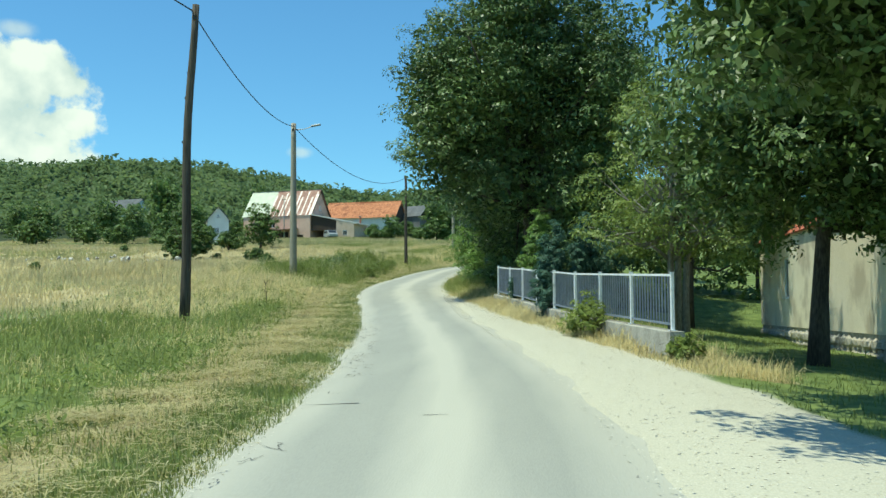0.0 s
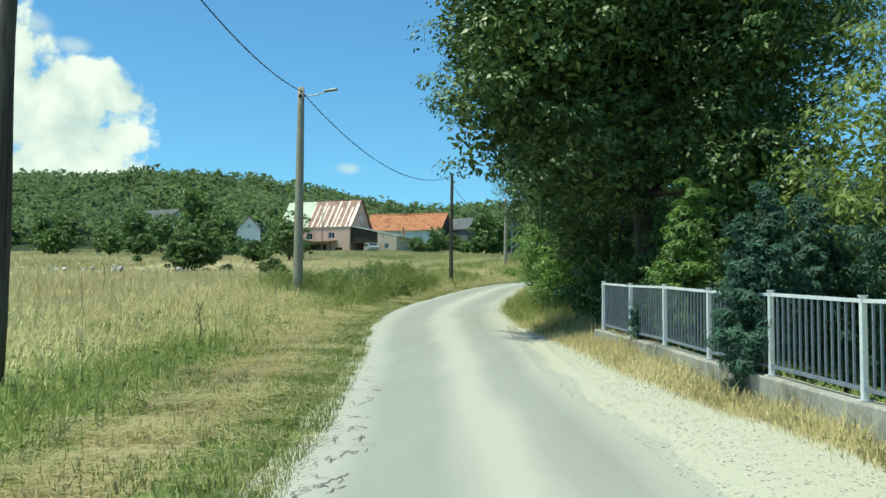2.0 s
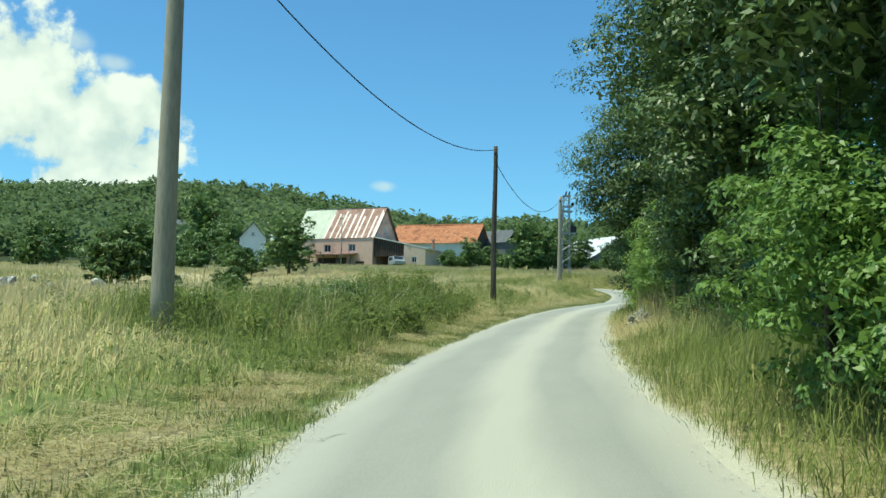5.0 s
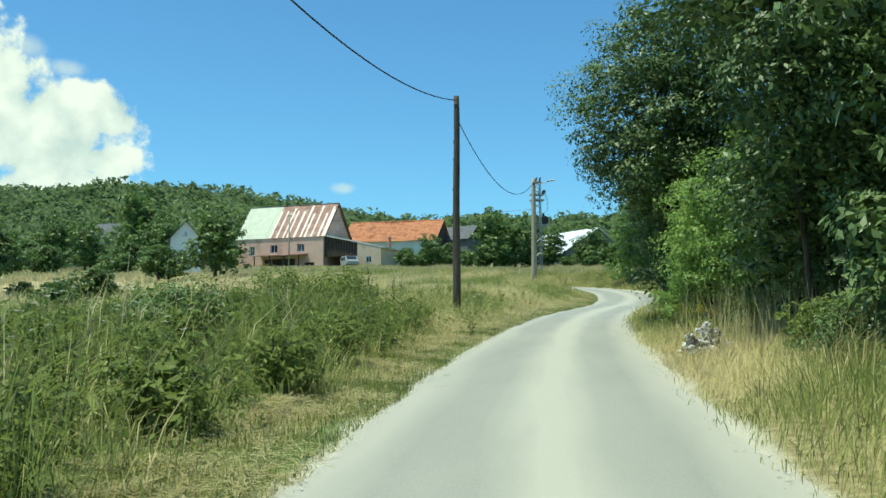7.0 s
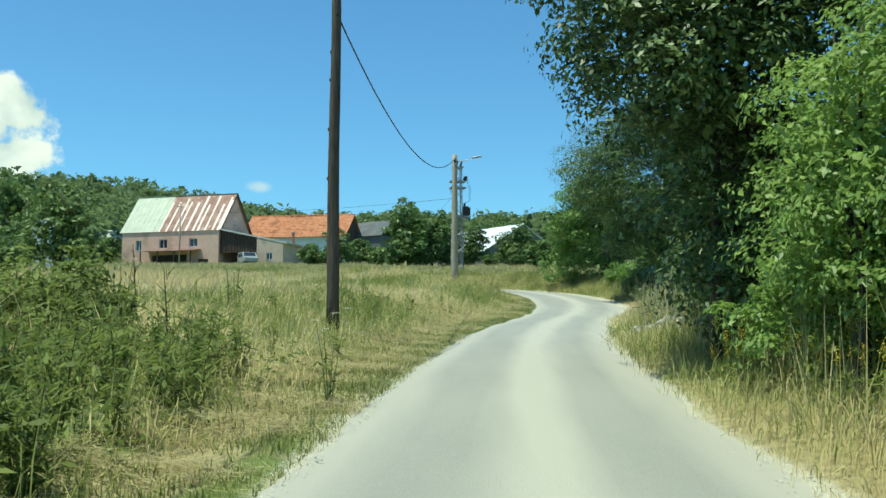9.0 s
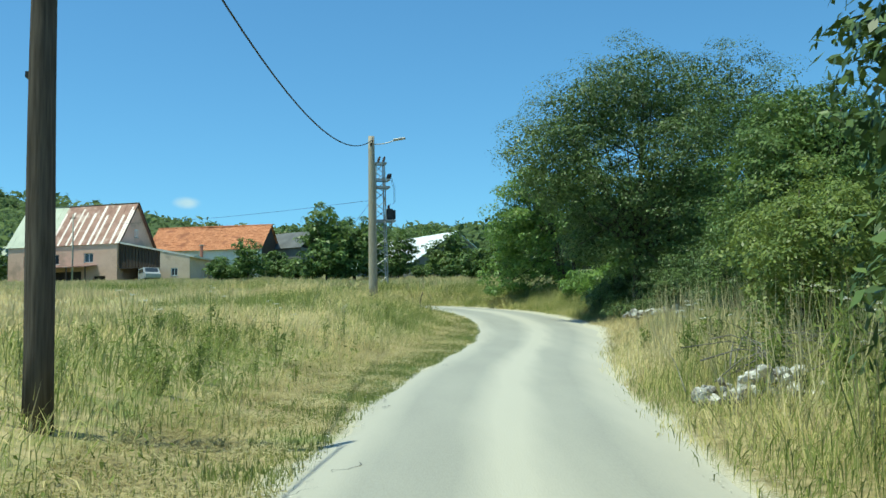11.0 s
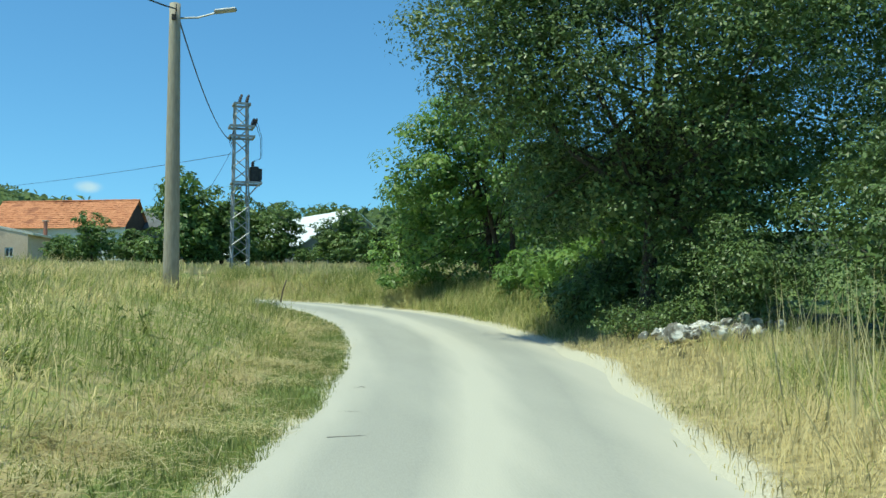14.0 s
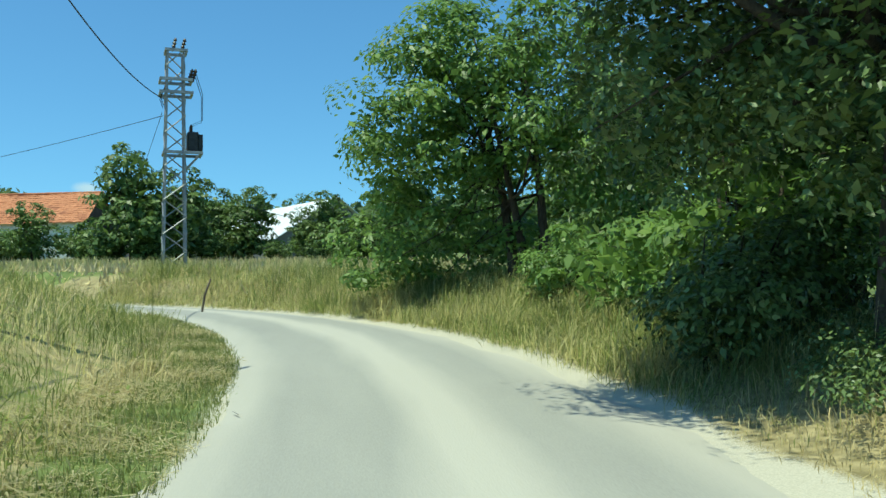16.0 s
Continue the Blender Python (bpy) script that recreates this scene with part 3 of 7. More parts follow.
def ground_material():
    m = surface("field_soil", (0.36, 0.295, 0.15), (0.54, 0.45, 0.25), 0.9, 14, 0.95, 0.5, contrast=0.3)
    nt = m.node_tree
    n, link = nt.nodes, nt.links.new
    b = n["Principled BSDF"]
    colour = b.inputs["Base Color"].links[0].from_socket
    geo = n.new("ShaderNodeNewGeometry")
    # the last mask gives a much darker tone to the ground under trees
    for attribute, c0, c1, s in (("green", (0.09, 0.13, 0.034), (0.20, 0.25, 0.075), 2.5), ("straw", (0.22, 0.185, 0.085), (0.43, 0.36, 0.19), 7), ("gravel", (0.47, 0.44, 0.34), (0.60, 0.56, 0.45), 70), ("under_trees", (0.022, 0.035, 0.012), (0.05, 0.065, 0.02), 2)):
        at = n.new("ShaderNodeAttribute")
        at.attribute_name = attribute
        nz = n.new("ShaderNodeTexNoise")
        nz.inputs["Scale"].default_value, nz.inputs["Detail"].default_value = s, 6
        link(geo.outputs["Position"], nz.inputs["Vector"])
        rp = n.new("ShaderNodeValToRGB")
        rp.color_ramp.elements[0].position, rp.color_ramp.elements[0].color = 0.35, (*c0, 1)
        rp.color_ramp.elements[1].position, rp.color_ramp.elements[1].color = 0.65, (*c1, 1)
        link(nz.outputs["Fac"], rp.inputs[0])
        ragged = n.new("ShaderNodeMath")
        ragged.operation = "MULTIPLY_ADD"
        ragged.inputs[1].default_value = 1.0
        lift = n.new("ShaderNodeMath")
        lift.operation = "MULTIPLY_ADD"
        lift.inputs[1].default_value, lift.inputs[2].default_value = 1.0, -0.5
        link(nz.outputs["Fac"], lift.inputs[0])
        link(at.outputs["Fac"], ragged.inputs[0])
        link(lift.outputs[0], ragged.inputs[2])
        edge = n.new("ShaderNodeMapRange")
        edge.inputs["From Min"].default_value, edge.inputs["From Max"].default_value = 0.35, 0.65
        link(ragged.outputs[0], edge.inputs["Value"])
        mix = n.new("ShaderNodeMix")
        mix.data_type = "RGBA"
        link(edge.outputs[0], mix.inputs["Factor"])
        link(colour, mix.inputs[6])
        link(rp.outputs[0], mix.inputs[7])
        colour = mix.outputs[2]
    link(colour, b.inputs["Base Color"])
    return m


def gravel_reach(y):
    """How far the pale gravel reaches beyond the right edge of the carriageway."""
    return np.interp(y, [-8, 4, 9, 14, 20, 27, 33, 38, 60, 96, 106, 130], [3.0, 2.8, 2.2, 2.1, 1.45, 1.05, 0.75, 0.3, 0.15, 0.2, 0.5, 0.6])


def mown_width(y):
    """Width of the mown strip along the left edge."""
    return np.interp(y, [0, 25, 42, 48, 62, 67, 73, 80, 88, 96, 104, 110, 130], [1.35, 1.6, 1.7, 0.8, 0.7, 1.0, 0.9, 1.1, 1.3, 1.2, 1.0, 0.6, 0.3])


def zones(x, y):
    e, side, _ = from_road(x, y)
    left, right = side < 0, side > 0
    n1, n2 = wave(x, y, 5, 11), wave(x, y, 14, 12)
    gravel = np.where(right, 1 - smooth(-0.3, 0.35, e - gravel_reach(y) - 0.15 * n1), 1 - smooth(0.0, 0.3, e - 0.02 - 0.08 * n1))
    mown = mown_width(y)
    straw = np.where(left, smooth(0.5, 0.9, e + 0.25 * n1) * (1 - smooth(-0.3, 0.5, e - mown - 0.35 * n1)), np.where(y > 14, 1 - smooth(0.9, 1.8, e - gravel_reach(y)), 0.0)) * (y < 135)
    field_green = np.where(left, (1 - smooth(9, 18, e + 4 * n2)) * np.interp(y, [0, 36, 48, 64, 72, 130], [0.9, 0.75, 0.9, 0.9, 0.45, 0.5]), np.where(y < 40, 0.95, 0.8))
    verge = np.where(left & (y < 44), (1 - smooth(0.7, 1.2, e)) * (e > 0.1), np.where(left & (y > 84), 0.8 * (1 - smooth(0.7, 1.3, e)) * (e > 0.1), 0))
    green = np.clip(np.maximum(field_green * (1 - straw), verge), 0, 1)
    # darker ground tone: a strip beneath the roadside trees, and all of the far hill
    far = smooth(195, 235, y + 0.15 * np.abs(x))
    under_trees = np.where(right & (y > 36), smooth(2.0, 4.0, e) * (1 - smooth(6.5, 9.0, e)), 0) * (1 - far) + far
    return gravel, straw * (1 - verge), green * (1 - far), np.clip(under_trees, 0, 1)


def build_ground():
    xs, ys = axis((-17.0, 8.0), -3200, 3200, 0.4), axis((-4.0, 140.0), -1500, 3200, 0.5)
    gx, gy = np.meshgrid(xs, ys)
    x, y = gx.ravel(), gy.ravel()
    z = land(x, y)
    w, h = len(xs), len(ys)
    idx = np.arange(w * h).reshape(h, w)
    faces = np.stack([idx[:-1, :-1], idx[:-1, 1:], idx[1:, 1:], idx[1:, :-1]], -1).reshape(-1, 4)
    mesh = bpy.data.meshes.new("ground")
    mesh.vertices.add(w * h)
    mesh.vertices.foreach_set("co", np.stack([x, y, z], 1).astype(np.float32).ravel())
    mesh.loops.add(len(faces) * 4)
    mesh.loops.foreach_set("vertex_index", faces.astype(np.int32).ravel())
    mesh.polygons.add(len(faces))
    mesh.polygons.foreach_set("loop_start", np.arange(0, len(faces) * 4, 4, dtype=np.int32))
    mesh.polygons.foreach_set("use_smooth", np.ones(len(faces), dtype=bool))
    mesh.update(calc_edges=True)
    for name, values in zip(("gravel", "straw", "green", "under_trees"), zones(x, y)):
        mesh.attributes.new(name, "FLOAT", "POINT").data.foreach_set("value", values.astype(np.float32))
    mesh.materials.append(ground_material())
    return tagged(new("ground", mesh), "dry summer meadow rising gently to a wooded hill", "ground", kind="structure")


def road_material():
    """Pale worn asphalt: greyer wheel tracks, a dusty light crown, chalky edges."""
    m = surface("worn_asphalt", (0.285, 0.285, 0.255), (0.365, 0.36, 0.315), 1.6, 70, 0.95, 0.25, contrast=0.4, stretch=(1, 0.2, 1))
    nt = m.node_tree
    n, link = nt.nodes, nt.links.new
    b = n["Principled BSDF"]
    colour = b.inputs["Base Color"].links[0].from_socket
    at = n.new("ShaderNodeAttribute")
    at.attribute_name = "across"
    geo = n.new("ShaderNodeNewGeometry")
    mp = n.new("ShaderNodeMapping")
    mp.inputs["Scale"].default_value = (1.2, 0.12, 0.2)
    link(geo.outputs["Position"], mp.inputs["Vector"])
    nz = n.new("ShaderNodeTexNoise")
    nz.inputs["Scale"].default_value, nz.inputs["Detail"].default_value = 1.5, 6
    link(mp.outputs[0], nz.inputs["Vector"])
    shift = n.new("ShaderNodeMath")
    shift.operation = "MULTIPLY_ADD"
    shift.inputs[1].default_value = 0.16
    link(nz.outputs["Fac"], shift.inputs[0])
    base = n.new("ShaderNodeMath")
    base.operation = "ADD"
    base.inputs[1].default_value = -0.08
    link(at.outputs["Fac"], base.inputs[0])
    link(base.outputs[0], shift.inputs[2])
    ramp = n.new("ShaderNodeValToRGB")
    e = ramp.color_ramp.elements
    e[0].position, e[0].color = 0.0, (0.6, 0.6, 0.6, 1)
    e[1].position, e[1].color = 1.0, (0.8, 0.8, 0.8, 1)
    for p, v in ((0.07, 0.5), (0.18, 0.1), (0.36, 0.12), (0.48, 0.72), (0.56, 0.70), (0.66, 0.2), (0.80, 0.08), (0.90, 0.5)):
        e.new(p).color = (v, v, v, 1)
    link(shift.outputs[0], ramp.inputs[0])
    mix = n.new("ShaderNodeMix")
    mix.data_type = "RGBA"
    link(ramp.outputs[0], mix.inputs["Factor"])
    link(colour, mix.inputs[6])
    mix.inputs[7].default_value = (0.57, 0.54, 0.45, 1)
    link(mix.outputs[2], b.inputs["Base Color"])
    return m


def build_road():
    mid = spline(ROAD, 0.5)
    tang = np.gradient(mid[:, :2], axis=0)
    tang /= np.linalg.norm(tang, axis=1)[:, None]
    nrm = np.stack([tang[:, 1], -tang[:, 0]], 1)
    cols = np.linspace(-1, 1, 13)
    rng = np.random.RandomState(5)
    bm = bmesh.new()
    layer = bm.verts.layers.float.new("across")
    rows = []
    for i, (px, py, w) in enumerate(mid):
        row = []
        for c in cols:
            half = w / 2 + (0.12 + 0.09 * math.sin(i * 0.7 + 2 * c) + rng.uniform(-0.05, 0.05) if abs(c) == 1 else 0.0)
            x, y = px + nrm[i, 0] * c * half, py + nrm[i, 1] * c * half
            z = float(rise(py)) + 0.035 * (1 - abs(c) ** 3) + 0.012 - (0.05 if abs(c) == 1 else 0.0)
            v = bm.verts.new((x, y, z))
            v[layer] = (c + 1) / 2
            row.append(v)
        rows.append(row)
    for a, b in zip(rows, rows[1:]):
        for k in range(len(cols) - 1):
            bm.faces.new((a[k], a[k + 1], b[k + 1], b[k]))
    ob = part("road", bm, road_material(), smooth=True)
    return tagged(ob, "narrow winding country road of pale worn asphalt", "road", kind="structure")


ground = build_ground()
road = build_road()


# ---------------------------------------------------------------- plants
def crown_points(lobes, count, rng, spread, inner=3.2):
    """Leaf centres and their outward directions: leafy domes set over the lobes (x, y, z, rx, ry, rz), and the domes' centres."""
    vol = np.array([l[3] * l[4] * l[5] for l in lobes]) ** 0.75
    tufts = max(14, count // (110 if count > 9500 else 26))
    pick = rng.choice(len(lobes), tufts, p=vol / vol.sum())
    L = np.array(lobes)[pick]
    d = rng.normal(size=(tufts, 3))
    d /= np.linalg.norm(d, axis=1)[:, None]
    r = rng.uniform(0.05, 1, tufts) ** (1 / inner)
    bumps = 1 + 0.2 * np.sin(d[:, 0] * 4 + d[:, 2] * 5 + pick) * np.cos(d[:, 1] * 5 - d[:, 2] * 3)
    c = L[:, :3] + d * L[:, 3:] * np.minimum(r * bumps, 1.04)[:, None]
    own = rng.randint(0, tufts, count)
    size = rng.uniform(0.6, 1.45, tufts)[own] * spread
    q = rng.normal(size=(count, 3))
    q[:, 2] += 0.6
    q /= np.linalg.norm(q, axis=1)[:, None]
    out = q + 0.5 * d[own]
    p = c[own] + q * (size * rng.uniform(0.3, 1.0, count) ** 0.5)[:, None] * np.array((1.1, 1.1, 0.62))
    return p, out, c


def crown_core(lobes, count, rng):
    """Spots in the shaded inside of the lobes."""
    vol = np.array([l[3] * l[4] * l[5] for l in lobes])
    L = np.array(lobes)[rng.choice(len(lobes), count, p=vol / vol.sum())]
    d = rng.normal(size=(count, 3))
    d /= np.linalg.norm(d, axis=1)[:, None]
    return L[:, :3] + d * L[:, 3:] * (rng.uniform(0, 1, count) ** 0.45)[:, None] * 0.76


def tree(name, x, y, lobes, count, leaf, material, seed, label, trunk=0.22, stems=1, spread=0.42, limbs=16, category="tree", long=1.45, fork=None, dz=0.0, bark="bark", core=0.16):
    """A tree or shrub: tapered trunk and limbs, and a crown of single leaves in tufts. Lobes are relative to the base."""
    rng = np.random.RandomState(seed)
    root = thing(name, pose(x, y, z_at(x, y) + dz - 0.03), label, category)
    count, leaf = int(count * 0.5), leaf * 1.22
    p, out, tufts = crown_points(lobes, count, rng, spread)
    p[:, 2] = np.maximum(p[:, 2], 0.06)
    lo = min(l[2] for l in lobes)
    hi = max(l[2] + l[5] for l in lobes)
    centre = np.average([l[:2] for l in lobes], axis=0, weights=[l[3] for l in lobes])
    fork = fork or max(0.25 * hi, lo * 0.55)
    for s in range(stems):
        bm = bmesh.new()
        off = rng.uniform(-1, 1, 2) * min(0.5, 0.25 * lobes[0][3]) * (stems > 1)
        a = rng.uniform(-0.05, 0.05, 2) * hi
        top = np.array([centre[0] * 0.7 + a[0] + off[0] * 2, centre[1] * 0.7 + a[1] + off[1] * 2, hi * 0.82])
        k = np.linspace(0, 1, 7)
        bend = rng.uniform(-0.25, 0.25, 2) * trunk * 4
        pts = [(off[0] + (top[0] - off[0]) * t**1.5 + bend[0] * math.sin(3 * t), off[1] + (top[1] - off[1]) * t**1.5 + bend[1] * math.sin(3 * t), top[2] * t - 0.1 * (t == 0)) for t in k]
        rad = [trunk * (1.25 if t == 0 else 1 - 0.85 * t) for t in k]
        tube(bm, pts, rad, 9)
        part("trunk", bm, M[bark], root, smooth=True)
        far = tufts[rng.permutation(len(tufts))[: max(4, limbs // stems)]]
        for q in far:
            t0 = np.clip(fork / top[2] + rng.uniform(0, 0.5), 0.1, 0.85)
            i = t0 * 6
            j = int(i)
            b0 = np.array(pts[j]) + (np.array(pts[min(j + 1, 6)]) - np.array(pts[j])) * (i - j)
            r0 = trunk * (1 - 0.85 * t0) * rng.uniform(0.4, 0.7)
            midp = b0 + (q - b0) * 0.5 + np.array((0, 0, -0.06 * np.linalg.norm(q - b0))) + rng.normal(size=3) * 0.15
            part("limb", tube(bmesh.new(), [b0, midp, q], [r0, r0 * 0.6, r0 * 0.15], 5), M[bark], root, smooth=True)
    v = leaves(p, leaf, rng, long, up=0.35, out=out)
    if core:
        inside = crown_core(lobes, int(count * core), rng)
        v = np.concatenate([v, leaves(inside, leaf * 1.8, rng, 1.4)])
    crown = pieces("crown", v, material, root, corners=4)
    crown["kind"] = "stuff"
    return root


def at_ground(ob, x, y, turn=0.0, size=1.0, dz=0.0):
    c = copy_thing(ob, pose(x, y, z_at(x, y) + dz, 0, 0, turn))
    c.scale = (size, size, size)
    return c


# trees along the right of the road
tree("walnut_tree", 5.05, 18.7, [(0.3, 0.2, 5.2, 3.1, 3.1, 2.8), (-1.7, -0.6, 4.0, 1.6, 1.9, 1.7), (1.9, 0.4, 3.6, 2.0, 2.0, 1.8), (0.2, -1.8, 4.0, 2.0, 1.6, 1.7), (-0.4, 1.6, 3.6, 2.0, 1.7, 1.7), (1.5, -1.5, 3.2, 1.6, 1.6, 1.4), (3.0, 1.5, 3.2, 1.8, 1.8, 1.5), (0.2, -0.8, 7.5, 2.2, 2.2, 1.8), (1.2, -0.3, 2.9, 1.7, 1.6, 1.0)],
     90000, 0.055, M["shade_leaf"], 1, "walnut tree with a dark bare trunk on a lawn", trunk=0.17, fork=2.2, limbs=26, core=0.5)
tree("walnut_tree", 6.4, 10.0, [(-3.3, 1.7, 4.9, 1.7, 2.0, 1.35), (-1.6, 1.6, 4.7, 2.2, 2.4, 1.5), (0.0, 0.0, 6.6, 3.0, 3.0, 2.2), (-2.4, 2.6, 6.2, 2.2, 1.8, 1.5), (-5.2, -1.6, 5.4, 1.3, 1.7, 0.9), (-3.8, -0.8, 6.0, 1.4, 1.6, 1.0), (-0.4, 3.2, 4.4, 1.8, 1.6, 1.2), (-2.6, 1.4, 7.2, 2.4, 2.6, 1.4)],
     84000, 0.058, M["shade_leaf"], 25, "spreading walnut tree beside the gravel shoulder", trunk=0.2, fork=2.6, limbs=20, core=0.5)
tree("lime_tree", 0.3, 37.6, [(-1.2, -0.5, 7.8, 3.7, 4.2, 3.9), (0.2, 0.6, 10.2, 3.2, 3.6, 3.0), (-2.7, -0.6, 6.4, 2.3, 2.8, 2.7), (-1.4, -1.8, 4.1, 2.2, 2.4, 2.3), (1.2, -1.2, 7.0, 2.8, 3.0, 3.2), (-0.6, -1.8, 10.8, 2.4, 2.4, 2.2), (-1.6, 3.5, 6.5, 2.6, 3.4, 3.0), (-1.4, 2.4, 2.6, 1.2, 2.4, 1.8), (1.6, -2.2, 3.4, 2.0, 1.8, 2.0), (2.8, -2.0, 6.4, 2.2, 2.2, 2.8), (2.7, -2.4, 3.0, 1.8, 1.8, 2.2), (2.6, 0.0, 9.4, 2.2, 2.4, 2.0), (-3.1, -0.6, 8.6, 1.7, 2.4, 2.2), (-3.4, -0.8, 6.6, 1.6, 2.2, 1.8), (1.2, -1.8, 1.9, 1.6, 1.5, 1.7), (-3.4, -2.6, 5.4, 1.5, 1.8, 1.7), (-1.8, -3.4, 6.6, 2.0, 1.6, 1.8), (-3.6, -1.0, 7.4, 1.6, 2.0, 1.8), (-3.5, -1.4, 4.3, 1.2, 1.7, 1.2), (1.8, -0.8, 5.2, 2.2, 2.0, 2.4), (3.2, 0.4, 7.8, 2.2, 2.2, 2.2)],
     150000, 0.054, M["shade_leaf"], 2, "large dense broadleaved tree overhanging the road", trunk=0.27, fork=2.5, limbs=40, spread=0.45, core=0.8)
tree("plum_tree", 3.3, 24.4, [(0, 0, 3.6, 1.9, 1.9, 1.6), (-1.1, -0.2, 2.5, 1.0, 1.2, 0.9), (0.9, -0.6, 2.8, 1.4, 1.4, 1.2), (0.2, 0.2, 5.2, 1.5, 1.5, 1.2), (1.4, 0.6, 4.4, 1.5, 1.5, 1.3)],
     36000, 0.036, M["olive_leaf"], 3, "olive-green fruit tree with sparse leaves and bare grey twigs", trunk=0.10, stems=3, limbs=110, spread=0.34, long=2.3, bark="grey_bark", core=0)
tree("fruit_tree", 5.0, 32.5, [(0, 0, 4.6, 2.4, 2.4, 2.4), (1.2, -1.2, 3.2, 1.8, 1.8, 1.6), (-1.0, 0.8, 3.0, 1.7, 1.7, 1.5)],
     34000, 0.050, M["olive_leaf"], 4, "thin-leaved garden tree behind the fence", trunk=0.12, limbs=24, spread=0.5, long=2.0)
tree("thuja", 0.66, 25.55, [(-0.12, 0, 0.75, 0.40, 0.42, 0.75), (0.02, 0.05, 1.45, 0.36, 0.36, 0.6), (0.12, 0.1, 2.0, 0.2, 0.2, 0.5), (-0.18, 0.0, 1.75, 0.14, 0.14, 0.4)], 44000, 0.017, M["thuja_leaf"], 5, "bushy blue-green thuja growing through the fence", trunk=0.04, spread=0.11, limbs=10, long=3.0)
tree("thuja", 1.75, 26.2, [(-0.3, 0, 1.0, 0.55, 0.5, 1.0), (-0.35, 0.05, 1.9, 0.36, 0.36, 0.7), (-0.3, 0.1, 2.5, 0.17, 0.17, 0.45), (0.35, 0.1, 1.5, 0.4, 0.4, 1.3)], 40000, 0.019, M["thuja_leaf"], 6, "bushy blue-green thuja behind the fence", trunk=0.04, spread=0.13, limbs=10, long=3.0)
tree("thuja", -0.36, 31.0, [(0, 0, 0.55, 0.13, 0.2, 0.5)], 4000, 0.018, M["thuja_leaf"], 6, "small blue-green thuja sprig against a fence post", trunk=0.02, spread=0.07, limbs=6, long=3.0)
tree("thuja", 0.3, 30.1, [(0, 0, 1.2, 0.45, 0.45, 1.2), (0.1, 0.1, 2.3, 0.28, 0.28, 0.8)], 26000, 0.023, M["bright_leaf"], 27, "conical bright green thuja behind the fence", trunk=0.05, spread=0.13, limbs=10, long=2.6)
tree("shrub", 0.5, 32.4, [(0, 0, 1.1, 0.6, 0.9, 1.1), (0.5, 0.8, 1.5, 0.8, 0.8, 0.9)], 14000, 0.044, M["shade_leaf"], 7, "leafy garden shrub behind the fence", trunk=0.04, stems=3, spread=0.2, category="shrub")
tree("ash_tree", -0.6, 46.5, [(-1.2, 0, 6.2, 2.6, 3.0, 2.8), (0.8, 1.5, 8.2, 2.8, 3.2, 2.6), (-1.0, -1.8, 4.0, 2.0, 2.2, 2.0), (1.6, -2, 5.6, 2.6, 2.6, 2.6), (4.0, 1.2, 5.0, 2.4, 2.4, 3.0), (4.4, 1.5, 8.6, 2.4, 2.4, 2.4)],
     100000, 0.060, M["shade_leaf"], 8, "dense roadside tree with a dark interior", trunk=0.16, limbs=26, spread=0.48, core=0.6)
tree("elder_shrub", -2.1, 44.4, [(0, 0, 1.6, 1.2, 1.8, 1.5), (0.6, 1.5, 2.2, 1.2, 1.5, 1.6), (0.3, -1.6, 1.1, 1.0, 1.3, 1.0)], 52000, 0.036, M["bright_leaf"], 9, "bright green roadside shrub reaching to the ground", trunk=0.05, stems=4, spread=0.3, category="shrub")
tree("ash_tree", -1.0, 56.0, [(-0.6, 0, 6.6, 2.8, 3.2, 2.8), (0.8, 1.0, 8.6, 2.6, 2.8, 2.3), (-0.8, -1.5, 4.0, 2.0, 2.4, 2.2), (0.8, -2.4, 6.2, 2.2, 2.4, 2.6)],
     80000, 0.060, M["shade_leaf"], 10, "tall roadside tree with a shaded trunk", trunk=0.16, limbs=28, spread=0.48, core=0.5)
tree("ash_tree", -1.3, 64.2, [(-1.40, 0.6, 7.2, 2.6, 2.8, 2.6), (-0.60, -1.0, 5.2, 2.2, 2.4, 2.0), (0.20, 1.0, 8.6, 2.2, 2.4, 2.0), (-0.30, 0.2, 3.4, 1.7, 2.4, 1.9), (1.00, 1.2, 5.2, 2.4, 2.4, 2.4), (0.70, -0.6, 3.0, 1.2, 1.6, 2.2), (1.20, -0.8, 7.0, 1.8, 2.0, 2.4), (-0.85, 0.6, 2.5, 1.1, 1.5, 1.9)],
     84000, 0.050, M["shade_leaf"], 11, "leaning tree with two slim grey-brown stems", trunk=0.06, stems=2, limbs=26, spread=0.48, core=0.4)
tree("hawthorn_shrub", -2.0, 77.2, [(0, 0, 1.2, 1.0, 1.8, 1.2), (0.5, 1.2, 2.6, 1.3, 1.6, 1.4), (1.0, -1.2, 2.0, 1.2, 1.4, 1.6)], 18000, 0.066, M["shade_leaf"], 64, "dark thicket behind the oak trunk", trunk=0.05, stems=4, spread=0.3, category="shrub")
tree("hazel_shrub", -2.35, 69.7, [(0, 0, 2.1, 1.2, 1.8, 1.6), (0.5, -0.4, 3.0, 0.9, 1.1, 1.2), (0.6, -1.8, 1.8, 1.1, 1.5, 1.2), (-0.3, 1.0, 0.9, 1.0, 1.2, 0.9), (0.6, -0.6, 0.9, 1.0, 1.4, 0.9)], 100000, 0.038, M["hazel_leaf"], 12, "bright green hazel shrub beside the road", trunk=0.05, stems=5, spread=0.32, category="shrub")
